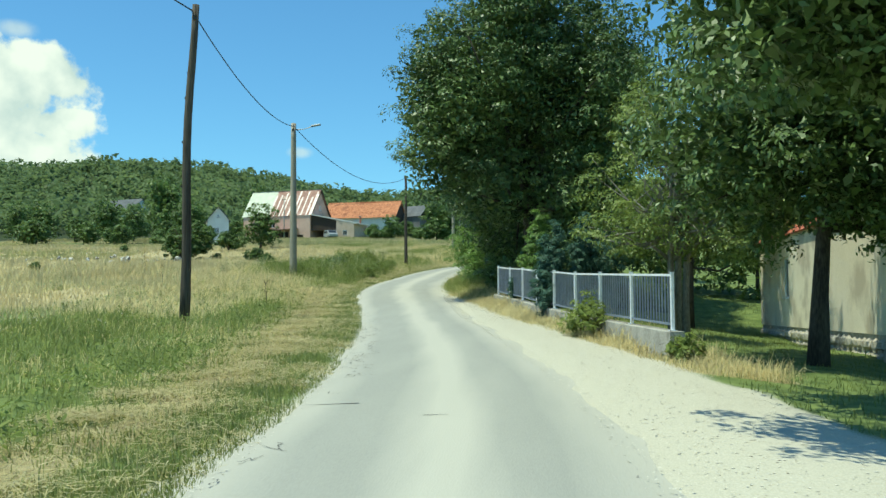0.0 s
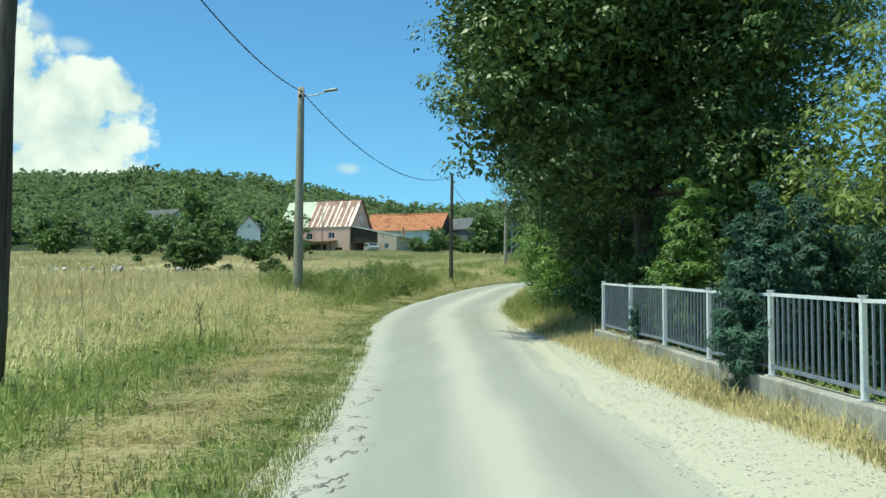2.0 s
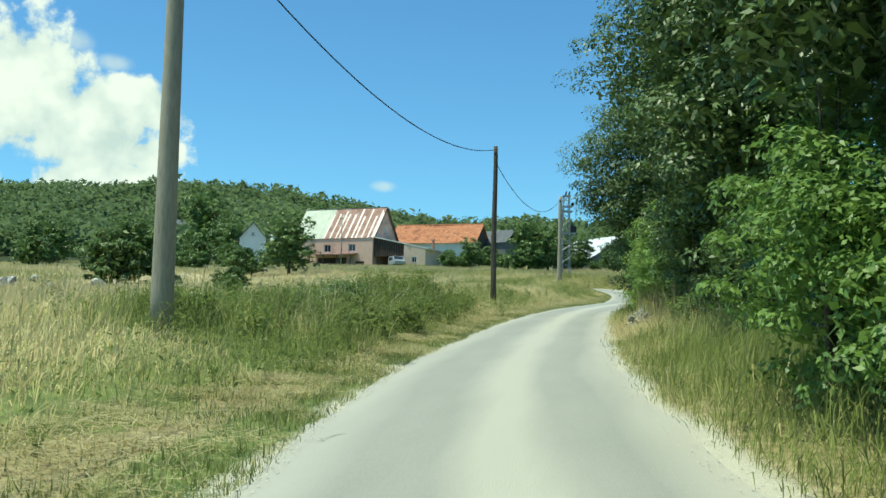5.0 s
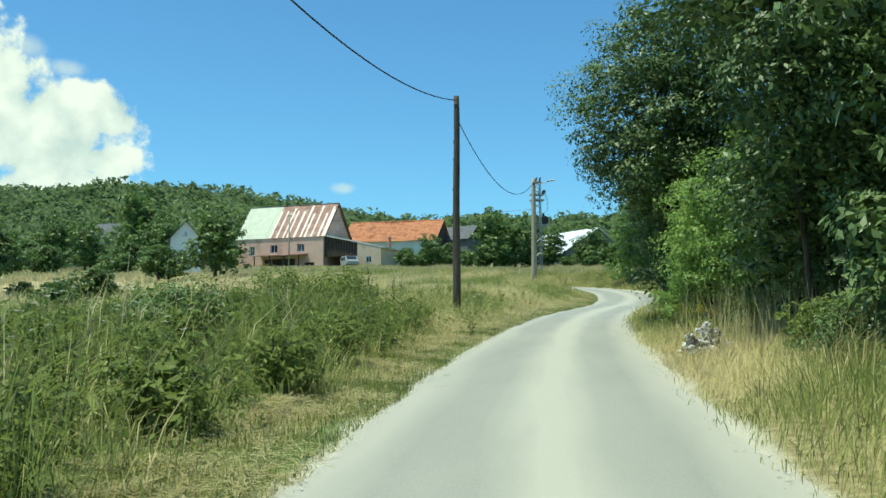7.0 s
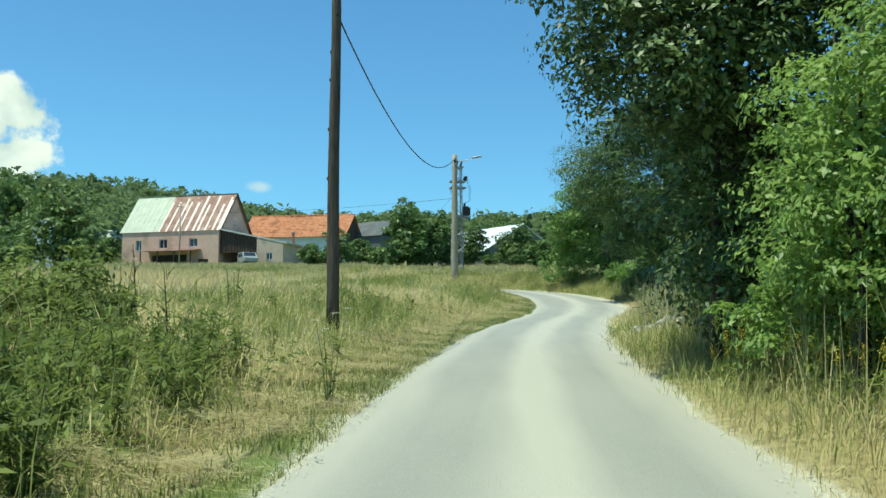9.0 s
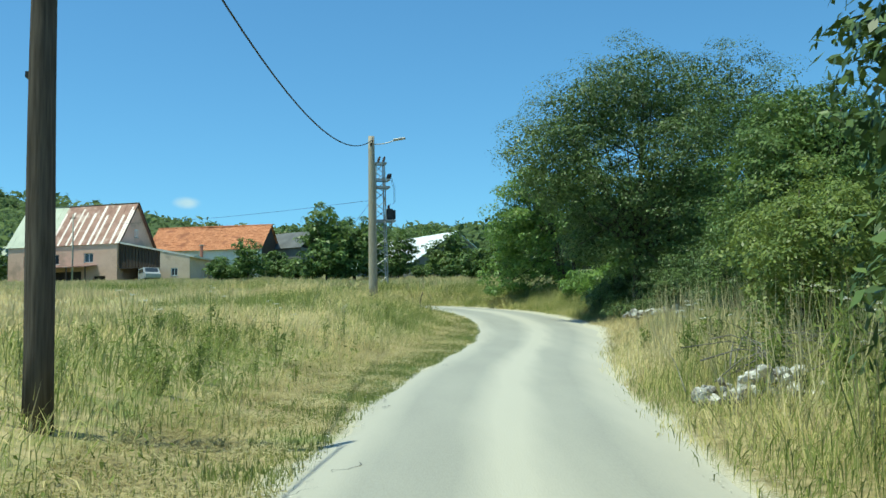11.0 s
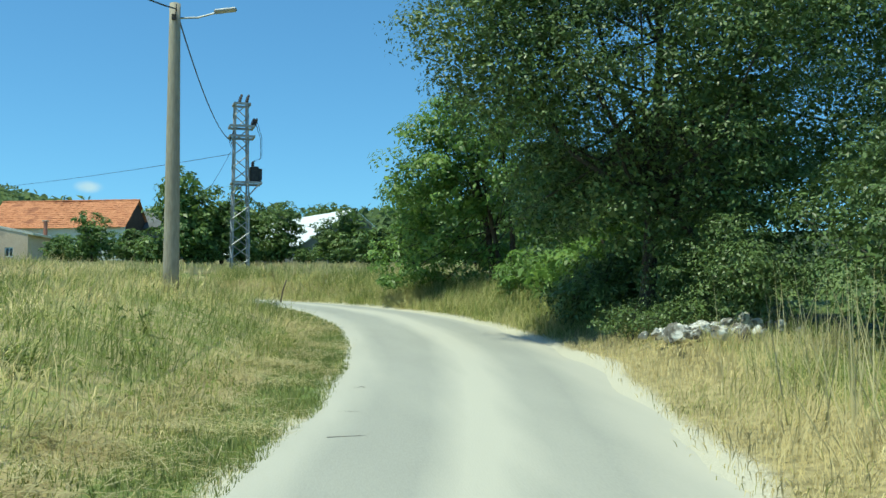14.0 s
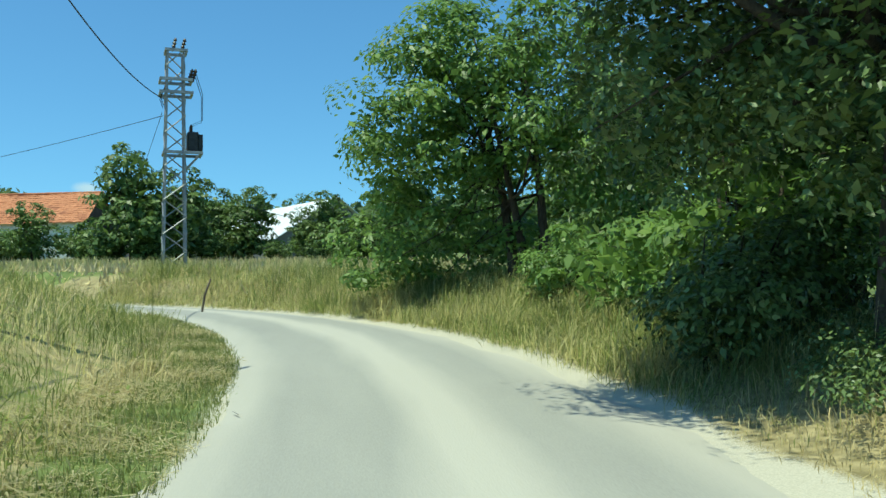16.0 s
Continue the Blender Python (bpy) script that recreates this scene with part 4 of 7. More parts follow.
tree("ash_tree", 1.2, 70.5, [(0, 0, 4.3, 2.4, 2.8, 2.6), (0.5, 0.5, 7.0, 2.4, 2.6, 2.4), (-0.6, -1.6, 5.6, 1.8, 2.0, 2.0), (1.5, 1.5, 3.2, 2.2, 2.4, 2.4)],
     34000, 0.095, M["walnut_leaf"], 28, "dense roadside tree behind the hazel", trunk=0.16, limbs=22, spread=0.45)
tree("oak_tree", -3.0, 73.6, [(-0.5, 0, 5.2, 2.3, 2.4, 2.2), (0.4, 0.2, 7.2, 2.4, 2.2, 2.0), (-0.4, -0.6, 3.8, 1.5, 1.6, 1.5), (1.6, -0.4, 5.8, 2.2, 2.2, 2.2), (0.8, 0.8, 3.0, 1.4, 1.2, 1.6), (0.0, 0.9, 2.2, 1.0, 1.0, 1.5), (0.5, -0.4, 1.4, 1.2, 1.2, 1.4)],
     120000, 0.048, M["shade_leaf"], 13, "oak with several dark stems close to the road edge", trunk=0.08, stems=3, limbs=30, spread=0.45)
tree("hazel_shrub", -0.5, 85.3, [(0, 0, 1.3, 1.2, 1.4, 1.1), (0.6, 0.9, 1.8, 1.2, 1.2, 1.1)], 44000, 0.032, M["olive_leaf"], 14, "yellow-green shrub above tall grass", trunk=0.04, stems=4, spread=0.28, category="shrub")
tree("field_maple", 3.0, 94.5, [(-0.5, 0, 3.4, 1.8, 2.0, 1.7), (0.3, 0.6, 4.6, 1.8, 2.0, 1.5), (-0.3, -1.5, 2.0, 1.5, 1.6, 1.4), (1.6, -0.8, 3.0, 1.8, 1.8, 1.8), (-0.4, 1.8, 2.4, 1.6, 1.8, 1.7), (2.2, 1.2, 3.8, 1.8, 1.8, 1.6)],
     90000, 0.046, M["walnut_leaf"], 15, "rounded field maple over tall roadside grass", trunk=0.11, stems=2, limbs=30, spread=0.42, core=0.4)
tree("oak_tree", 1.8, 107.8, [(-3.1, 0, 5.7, 1.9, 2.4, 1.7), (-1.5, 0.3, 7.0, 2.2, 2.6, 2.0), (0.5, 0.4, 7.9, 2.6, 2.8, 2.2), (-1.6, -0.6, 4.6, 1.7, 2.0, 1.5), (3.0, 0.2, 7.3, 2.6, 2.8, 2.5), (5.6, 0.4, 6.3, 2.6, 2.4, 2.5), (5.2, -0.6, 3.4, 2.2, 2.0, 2.0), (7.6, 1.0, 4.8, 2.0, 2.2, 2.2), (1.6, -1.8, 5.2, 2.4, 2.0, 1.9), (1.2, 1.6, 3.2, 2.2, 1.8, 1.8), (3.2, -0.8, 3.0, 1.8, 1.8, 1.8), (-1.2, 1.8, 3.2, 1.5, 1.6, 1.5), (-2.7, 0.2, 4.5, 1.6, 2.0, 1.2), (0.2, -1.9, 4.4, 1.8, 1.3, 1.5), (1.4, -1.8, 2.7, 1.6, 1.1, 1.4), (-0.4, -1.0, 2.2, 1.6, 1.2, 1.4), (-1.6, 0.6, 2.6, 1.3, 1.4, 1.3), (2.4, -1.2, 1.6, 1.5, 1.2, 1.4)],
     280000, 0.037, M["shade_leaf"], 16, "large spreading oak casting its shade across the road", trunk=0.16, limbs=44, spread=0.5, fork=2.0, core=0.4)
tree("field_maple", 1.6, 121.2, [(-1.2, 0, 3.8, 2.4, 2.4, 1.9), (0.6, 0.4, 5.0, 2.4, 2.4, 2.0), (1.6, -0.6, 3.2, 2.2, 2.0, 1.7), (-2.0, 1.0, 2.2, 1.6, 1.6, 1.4), (-2.9, 0.4, 3.3, 1.6, 1.8, 1.3), (-1.9, 0.3, 4.9, 1.5, 1.8, 1.3), (-0.6, 1.4, 1.1, 1.8, 1.6, 1.0), (-3.0, 1.8, 1.0, 1.4, 1.6, 1.0)],
     64000, 0.072, M["bright_leaf"], 17, "multi-stemmed tree on the outside of the bend", trunk=0.11, stems=5, limbs=36, spread=0.5, core=0.05)
tree("field_maple", 4.6, 113.5, [(0, 0, 3.0, 2.2, 2.2, 1.9), (1.0, 0.5, 4.2, 2.0, 2.0, 1.8)], 13597, 0.125, M["walnut_leaf"], 18, "small tree behind the roadside oak", trunk=0.12, stems=2, limbs=20, spread=0.45)
tree("hawthorn_shrub", 2.6, 106.4, [(0, 0, 1.0, 1.2, 2.0, 1.0), (0.2, -1.6, 0.7, 1.1, 1.2, 0.7)], 40000, 0.03, M["shade_leaf"], 26, "dark thicket under the oak beside the stones", trunk=0.04, stems=4, spread=0.3, category="shrub")
tree("hawthorn_shrub", 2.9, 100.0, [(0, 0, 1.3, 1.4, 1.8, 1.3), (0.8, 1.6, 2.2, 1.6, 1.8, 1.6)], 40000, 0.036, M["shade_leaf"], 19, "dark tangled hedge shrub behind the stones", trunk=0.04, stems=4, spread=0.3, category="shrub")
tree("hawthorn_shrub", 1.9, 84.0, [(0, 0, 1.8, 2.0, 3.4, 1.8), (0.8, 2.6, 2.6, 1.8, 2.0, 2.0)], 34000, 0.05, M["shade_leaf"], 20, "dark hedge shrub behind the verge", trunk=0.05, stems=4, spread=0.35, category="shrub")
tree("hawthorn_shrub", 1.2, 51.0, [(0, 0, 1.8, 2.0, 3.6, 1.8), (0.8, 2.6, 2.8, 1.8, 2.4, 2.2), (-1.2, -1.0, 1.2, 1.2, 2.0, 1.2)], 36000, 0.048, M["shade_leaf"], 21, "dark hedge shrub under the roadside trees", trunk=0.05, stems=4, spread=0.35, category="shrub")
tree("hawthorn_shrub", -0.6, 60.0, [(0, 0, 1.6, 1.6, 2.6, 1.6), (0.8, 2.6, 2.2, 1.8, 2.4, 1.8)], 22000, 0.07, M["shade_leaf"], 22, "dark hedge shrub beside the stone heap", trunk=0.05, stems=4, spread=0.35, category="shrub")
tree("hawthorn_shrub", -1.3, 66.6, [(0, 0, 1.4, 1.0, 1.6, 1.4), (0.3, 0.5, 3.2, 1.2, 1.6, 1.4), (1.6, -1.5, 1.6, 1.4, 1.8, 1.6), (1.4, -1.0, 3.6, 1.4, 1.8, 1.4)], 24000, 0.07, M["shade_leaf"], 61, "dark thicket behind the limestone heap", trunk=0.05, stems=4, spread=0.33, category="shrub")
tree("hawthorn_shrub", 2.4, 112.0, [(0, 0, 1.2, 1.6, 2.4, 1.2), (-0.9, 2.4, 0.9, 1.2, 1.8, 0.9), (1.8, 1.2, 1.8, 1.6, 2.0, 1.6)], 20000, 0.075, M["bright_leaf"], 62, "leafy thicket between the roadside trees", trunk=0.05, stems=4, spread=0.33, category="shrub")
tree("hawthorn_shrub", 1.0, 109.6, [(0, 0, 0.55, 0.8, 1.3, 0.55), (0.9, 0.6, 0.9, 1.0, 1.2, 0.8)], 18000, 0.042, M["shade_leaf"], 63, "dark thicket at the foot of the oak", trunk=0.04, stems=4, spread=0.28, category="shrub")
tree("hawthorn_shrub", 2.2, 42.0, [(0, 0, 1.8, 2.4, 3.2, 1.8), (0.8, -2.6, 2.6, 2.0, 2.0, 2.0)], 26000, 0.075, M["shade_leaf"], 23, "dark hedge shrub under the large tree", trunk=0.05, stems=4, spread=0.35, category="shrub")
tree("hawthorn_shrub", 0.1, 36.0, [(0, 0, 1.0, 0.9, 1.1, 1.0), (0.9, 0.6, 1.6, 1.1, 1.2, 1.3), (-0.9, 1.6, 0.9, 0.9, 1.2, 0.9)], 24000, 0.045, M["shade_leaf"], 65, "dark thicket in the shade of the large tree", trunk=0.04, stems=4, spread=0.28, category="shrub", core=0.3)
tree("hawthorn_shrub", 1.3, 117.4, [(0, 0, 0.55, 1.0, 0.8, 0.55), (1.4, -0.9, 0.6, 1.0, 0.8, 0.6)], 12000, 0.045, M["bright_leaf"], 66, "low bright green bushes at the foot of the maple", trunk=0.03, stems=4, spread=0.25, category="shrub")
# low brambles added in the darkened leaf tone, filling in for shade on the verge
tree("bramble_bush", 1.1, 105.9, [(0, 0, 0.32, 0.9, 1.2, 0.32), (0.9, -0.8, 0.38, 0.8, 0.8, 0.38), (0.5, 1.4, 0.4, 1.0, 0.8, 0.4)], 16000, 0.022, M["shade_leaf"], 67, "low brambles added to darken the verge under the oak", trunk=0.015, stems=4, spread=0.16, category="shrub", limbs=12)
tree("garden_hedge", 9.5, 42.0, [(0, 0, 2.4, 3.6, 2.2, 2.4), (-4.0, 0.5, 2.2, 2.6, 2.0, 2.2), (4, 0, 3.6, 3.6, 2.2, 3.6)], 17305, 0.133, M["walnut_leaf"], 24, "tall dark hedge at the back of the lawn", trunk=0.08, stems=4, spread=0.45, category="hedge")

# middle distance: one broad tree and one rounded shrub, set out at several places
far_tree = tree("broadleaved_tree", -55.3, 212.0, [(0, 0, 4.4, 3.0, 3.0, 2.6), (1.2, 0.6, 6.0, 2.4, 2.4, 2.0), (-1.6, -0.4, 2.8, 2.4, 2.4, 2.2), (1.8, -0.6, 2.6, 2.4, 2.4, 2.2), (-1.0, 0.2, 6.6, 2.1, 2.1, 1.7), (0.2, 1.6, 2.0, 2.2, 1.8, 1.8)],
                7400, 0.20, M["walnut_leaf"], 31, "rounded broadleaved tree among the farm buildings", trunk=0.22, limbs=18, spread=0.55)
tagged(far_tree, group="village trees")
tree("rounded_shrub", -26.4, 79.7, [(0, 0, 1.3, 1.9, 1.7, 1.3), (-0.8, 0.2, 1.5, 1.3, 1.3, 1.2), (1.0, 0.3, 1.8, 1.3, 1.3, 1.2), (0.0, 0, 2.3, 1.3, 1.2, 0.9)], 26000, 0.075, M["walnut_leaf"], 33, "dense rounded shrub standing in the dry meadow", trunk=0.08, stems=3, spread=0.3, category="shrub")
far_shrub = tree("rounded_shrub", -46.0, 146.0, [(0, 0, 1.4, 1.9, 1.7, 1.4), (-0.9, 0.2, 1.3, 1.4, 1.3, 1.2), (1.1, 0.3, 1.6, 1.4, 1.3, 1.2), (0.1, 0, 2.2, 1.4, 1.3, 0.8)],
                 5000, 0.14, M["walnut_leaf"], 32, "rounded green shrub at the edge of the meadow", trunk=0.08, stems=3, spread=0.35, category="shrub")
tagged(far_shrub, group="meadow shrubs")
for x, y, turn, size in ((-21.8, 169.7, 40, 0.5), (-13.3, 157.8, 100, 0.78), (-11.2, 160.0, 200, 0.66), (-7.4, 162.5, 290, 0.55), (-9.4, 164, 20, 0.55), (3.0, 164, 130, 0.75), (6.5, 157, 170, 0.8), (10.0, 150, 10, 0.9),
                         (14, 160, 60, 1.0), (-24, 224, 33, 0.9), (-16, 205, 77, 0.72), (-12, 198, 17, 0.66), (-30.2, 117.5, 10, 0.64), (-57, 178, 120, 0.8), (-62, 186, 300, 0.95), (-66, 172, 190, 0.75), (-74, 180, 250, 0.9), (-84, 176, 30, 0.85), (-70, 200, 80, 1.5),
                         (-70, 205, 66, 1.0), (-57, 222, 99, 1.3), (-95, 190, 145, 0.9), (-104, 184, 222, 0.9), (-115, 200, 33, 1.0), (-34, 232, 140, 0.9), (-4, 192, 160, 0.7), (6.5, 131, 80, 0.6), (9, 138, 200, 0.7), (8, 125, 300, 0.7), (-2.3, 164.6, 75, 0.52), (-3.9, 166.6, 145, 0.42)):
    at_ground(far_tree, x, y, turn, size)
for x, y, turn, size in ((-24.2, 80.5, 60, 0.24), (-32.7, 114.5, 200, 0.8), (-20.5, 78.0, 30, 0.4), (-17.5, 70.0, 130, 0.3), (-62, 176, 20, 1.2), (-88, 182, 60, 1.5), (-100, 178, 80, 1.4), (-110, 186, 150, 1.6), (-72, 186, 250, 1.3), (-84, 190, 300, 1.5), (-54, 190, 70, 1.2), (-120, 190, 10, 1.6), (-60, 150, 40, 1.1), (-68, 158, 140, 1.3), (-56, 158, 220, 1.0), (-78, 160, 10, 1.4), (-92, 170, 130, 1.4), (-23.0, 173, 90, 0.75), (-18.5, 172, 150, 0.7), (-3.3, 156.7, 40, 0.42), (-1.0, 160.0, 210, 0.7), (-3.0, 165.5, 60, 0.9), (-1.2, 165.0, 160, 0.95), (3.2, 140, 120, 0.9), (-1.2, 150.5, 30, 0.85), (0.8, 149, 230, 1.0), (-14.8, 158, 270, 0.6), (-12.2, 157.2, 30, 0.62), (-9.6, 160.4, 130, 0.6), (-5.6, 160.2, 210, 0.42), (-16.6, 163, 300, 0.7), (-7.9, 161.5, 10, 0.6), (-24.5, 172.5, 200, 0.6), (-26.0, 178.0, 90, 0.9), (-21.0, 180.0, 10, 1.0), (-52, 96, 15, 0.35), (-38, 70, 45, 0.22), (-29, 60, 85, 0.2), (-44, 112, 120, 0.3), (-48.5, 143.5, 66, 0.75), (-44.5, 142.0, 12, 0.6)):
    at_ground(far_shrub, x, y, turn, size)


def forest():
    """The wooded hillside: thousands of crowns of loose leaf sprays."""
    rng = np.random.RandomState(77)
    n = 7000
    x, y = rng.uniform(-420, 190, n), rng.uniform(205, 470, n)
    keep = (y + 0.12 * np.abs(x) > 232) & (np.abs(x + 0.12 * y) < 0.85 * y) & (x > -0.62 * y) & (x < 0.25 * y)
    keep &= ~((np.abs(x + 40) < 30) & (y < 240))
    x, y = x[keep], y[keep]
    z = land(x, y)
    r = rng.uniform(1.9, 3.6, len(x))
    h = rng.uniform(4.5, 8.0, len(x))
    per = 36
    d = rng.normal(size=(len(x), per, 3))
    d /= np.linalg.norm(d, axis=2)[:, :, None]
    rad = rng.uniform(0.4, 1, (len(x), per, 1)) ** 0.4
    c = d * rad * np.stack([r, r, h * 0.5], 1)[:, None, :]
    c[:, :, 2] += (z + h * 0.5)[:, None]
    c[:, :, 0] += x[:, None]
    c[:, :, 1] += y[:, None]
    ob = pieces("forest", leaves(c.reshape(-1, 3), 1.2, rng, 1.3), M["forest_leaf"], corners=4)
    return tagged(ob, "continuous green deciduous forest covering the hillside", "forest", kind="stuff")


forest()


# ---------------------------------------------------------------- grass and herbs
def scatter(n, x0, x1, y0, y1, rng, test):
    x, y = rng.uniform(x0, x1, n), rng.uniform(y0, y1, n)
    e, side, _ = from_road(x, y)
    k = test(x, y, e, side, rng.uniform(0, 1, n))
    x, y = x[k], y[k]
    return np.stack([x, y, land(x, y)], 1), e[k], side[k]


HEAPS = [(-3.3, 64.8, 1.1), (-2.5, 81.5, 1.1), (1.4, 104.5, 1.5)]


def trodden(p):
    """Grass height factor: low around the stone heaps."""
    f = np.ones(len(p))
    for x, y, r in HEAPS:
        f *= 0.55 + 0.45 * smooth(0.5 * r, 1.2 * r, np.hypot(p[:, 0] - x, (p[:, 1] - y) * 0.7))
    return f


def strip(n, y0, y1, e0, e1, side, rng):
    """Spots along one side of the road, from e0 to e1 metres beyond the edge of the carriageway."""
    mid = MIDDLE[(MIDDLE[:, 1] > y0) & (MIDDLE[:, 1] < y1) & (MIDDLE[:, 0] > -12)]
    tang = np.gradient(mid[:, :2], axis=0)
    tang /= np.linalg.norm(tang, axis=1)[:, None]
    i = rng.uniform(0, len(mid) - 1.001, n)
    j, f = i.astype(int), (i % 1)[:, None]
    p, t, w = mid[j, :2] * (1 - f) + mid[j + 1, :2] * f, tang[j], mid[j, 2]
    lo, hi = e0(p[:, 1]), e1(p[:, 1])
    e = lo + (hi - lo) * rng.uniform(0, 1, n)
    xy = p + np.stack([t[:, 1], -t[:, 0]], 1) * (side * (w / 2 + e))[:, None]
    return np.stack([xy[:, 0], xy[:, 1], land(xy[:, 0], xy[:, 1])], 1), e


def grasses():
    rng = np.random.RandomState(9)
    # meadow left of the road: tall tufts near it, thinning and broadening into the distance
    def meadow(x, y, e, side, u):
        return (side < 0) & (x > -0.56 * y - 2) & (e > mown_width(y) + 0.6 * wave(x, y, 5, 11)) & (u < np.clip(1.35 - e / 22, 0.10, 1))
    p, e, _ = scatter(300000, -46, -3, 3, 132, rng, meadow)
    n2 = wave(p[:, 0], p[:, 1], 14, 12)
    dryness = smooth(1, 15, e + 5 * n2 + np.interp(p[:, 1], [0, 23, 31, 36, 46, 66, 72, 80, 94, 104, 130], [-7, -6, 5, 10, 11, 8, 8, 3, 3, 0, -3]) - 14 * (1 - smooth(6, 10, e)) * smooth(46, 51, p[:, 1]) * (1 - smooth(65, 70, p[:, 1]))) + rng.normal(0, 0.22, len(p)) + 0.42 * wave(p[:, 0], p[:, 1], 4.5, 17)
    h = np.interp(p[:, 1], [0, 30, 46, 52, 64, 72, 130], [0.24, 0.34, 0.46, 0.66, 0.66, 0.44, 0.42]) * rng.uniform(0.55, 1.25, len(p)) * np.clip(1 + 0.32 * wave(p[:, 0], p[:, 1], 2.6, 15) + 0.25 * wave(p[:, 0], p[:, 1], 9, 16), 0.35, 1.8)
    h *= smooth(-0.3, 0.6, e - mown_width(p[:, 1])) * 0.65 + 0.35
    w = 0.012 + 0.0016 * np.clip(e, 0, 30)
    dry, green = dryness > 0.52, dryness < 0.22
    mid = ~dry & ~green
    for name, k, m, label in (("dry_meadow_grass", dry, "grass_dry", "tall dry yellow meadow grass"), ("half_dry_meadow_grass", mid, "grass_mid", "tall half-dry meadow grass"), ("green_meadow_grass", green, "grass_green", "tall green meadow grass and herbs")):
        near, off = k & (e < 8), k & (e >= 8)
        tagged(pieces(name, bent_blades(p[near], h[near], w[near] * 0.7, rng, 1.0, 3, 0.12, 0.9), M[m], corners=4), label, "grass", kind="stuff")
        tagged(pieces("distant_" + name, blades(p[off], h[off] * 0.8, w[off] * 1.1, rng, 1.1, 2, 0.2), M[m]), label + " away from the road", "grass", kind="stuff")
    # far meadow up to the farm
    p, e, _ = scatter(80000, -95, 4, 90, 200, rng, lambda x, y, e, side, u: (e > 0.8) & (x > -0.56 * y) & ((side < 0) & ((x < -40) | (y > 128)) | (y > 128)))
    mix = wave(p[:, 0], p[:, 1], 20, 18) + rng.normal(0, 0.5, len(p))
    h = rng.uniform(0.2, 0.5, len(p))
    for name, k, m, label in (("far_dry_grass", mix > -0.1, "grass_dry", "dry meadow grass below the farm"), ("far_green_grass", mix <= -0.1, "grass_mid", "half-dry meadow grass below the farm")):
        tagged(pieces(name, blades(p[k], h[k], np.full(k.sum(), 0.10), rng, 0.6, 2, 0.2), M[m]), label, "grass", kind="stuff")
    # mown strip of straw and stubble
    p, e = strip(180000, 3, 124, lambda y: 0.06 + 0 * y, lambda y: mown_width(y) + 0.7, -1, rng)
    k = rng.uniform(0, 1, len(p)) < 0.72 + 0.45 * wave(p[:, 0], p[:, 1], 1.3, 26)
    p, e = p[k], e[k]
    p[:, 2] += rng.uniform(0.0, 0.04, len(p)) + 0.07 * np.clip(wave(p[:, 0], p[:, 1], 1.6, 29), 0, 1) * (e > 0.8)
    kind = rng.uniform(0, 1, len(p)) + 0.35 * wave(p[:, 0], p[:, 1], 2.5, 27) + 0.38 * (e - 1.15)
    for name, k, m, label in (("mown_straw", kind > 0.50, "straw", "cut dry straw lying on the verge"), ("stubble", (kind <= 0.50) & (kind > 0.22), "grass_mid", "short half-dry stubble on the mown verge"), ("green_stubble", kind <= 0.22, "grass_green", "short green regrowth on the mown verge")):
        if m == "straw":
            q = np.repeat(p[k], 2, axis=0)
            q[:, :2] += rng.normal(0, 0.05, (len(q), 2))
            q[:, 2] += rng.uniform(0.0, 0.05, len(q))
            v = hay(q, rng.uniform(0.07, 0.30, len(q)), rng.uniform(0.006, 0.013, len(q)), rng)
        else:
            v = blades(p[k], rng.uniform(0.03, 0.11, k.sum()), np.full(k.sum(), 0.014), rng, 0.9)
        tagged(pieces(name, v, M[m]), label, "grass", kind="stuff")
    # short green edge
    p, e = strip(230000, 3, 124, lambda y: 0 * y - 0.02, lambda y: 0 * y + 1.15, -1, rng)
    k = rng.uniform(0, 1, len(p)) < np.interp(p[:, 1], [0, 36, 46, 82, 88, 120], [0.9, 0.8, 0.15, 0.2, 0.9, 0.9]) * np.clip(1.3 - e, 0, 1) * (0.8 + 0.8 * wave(p[:, 0], p[:, 1], 3, 21) + 0.7 * wave(p[:, 0], p[:, 1], 0.5, 22))
    p = p[k]
    tagged(pieces("green_edge_grass", blades(p, rng.uniform(0.03, 0.10, len(p)), np.full(len(p), 0.011), rng, 0.8), M["grass_green"]), "short fresh green grass along the asphalt", "grass", kind="stuff")
    # right verge: dry tufts by the plinth, tall grass farther on
    p, e = strip(68000, 13, 128, lambda y: gravel_reach(y) - 0.05, lambda y: gravel_reach(y) + np.interp(y, [13, 34, 40, 130], [1.1, 0.9, 2.8, 3.8]), 1, rng)
    g = e - gravel_reach(p[:, 1]) + 0.12 * wave(p[:, 0], p[:, 1], 2, 31)
    h = np.interp(p[:, 1], [13, 33, 38, 46, 58, 62, 74, 84, 91, 100, 130], [0.34, 0.36, 0.42, 0.58, 0.58, 0.42, 0.55, 0.7, 0.5, 0.34, 0.46]) * rng.uniform(0.45, 1.25, len(p)) * (0.25 + 0.75 * smooth(-0.1, 0.9, g)) * trodden(p) * np.clip(0.85 + 0.45 * wave(p[:, 0], p[:, 1], 1.9, 35), 0.4, 1.5)
    dryness = 0.5 + 0.35 * wave(p[:, 0], p[:, 1], 7, 33) + rng.normal(0, 0.25, len(p)) + np.interp(p[:, 1], [13, 33, 36, 43, 58, 62, 65, 68, 84, 97, 104, 110], [0.5, 0.4, 0.1, -0.5, -0.45, 0.6, 0.6, -0.4, -0.1, 0.2, 0.3, -0.5])
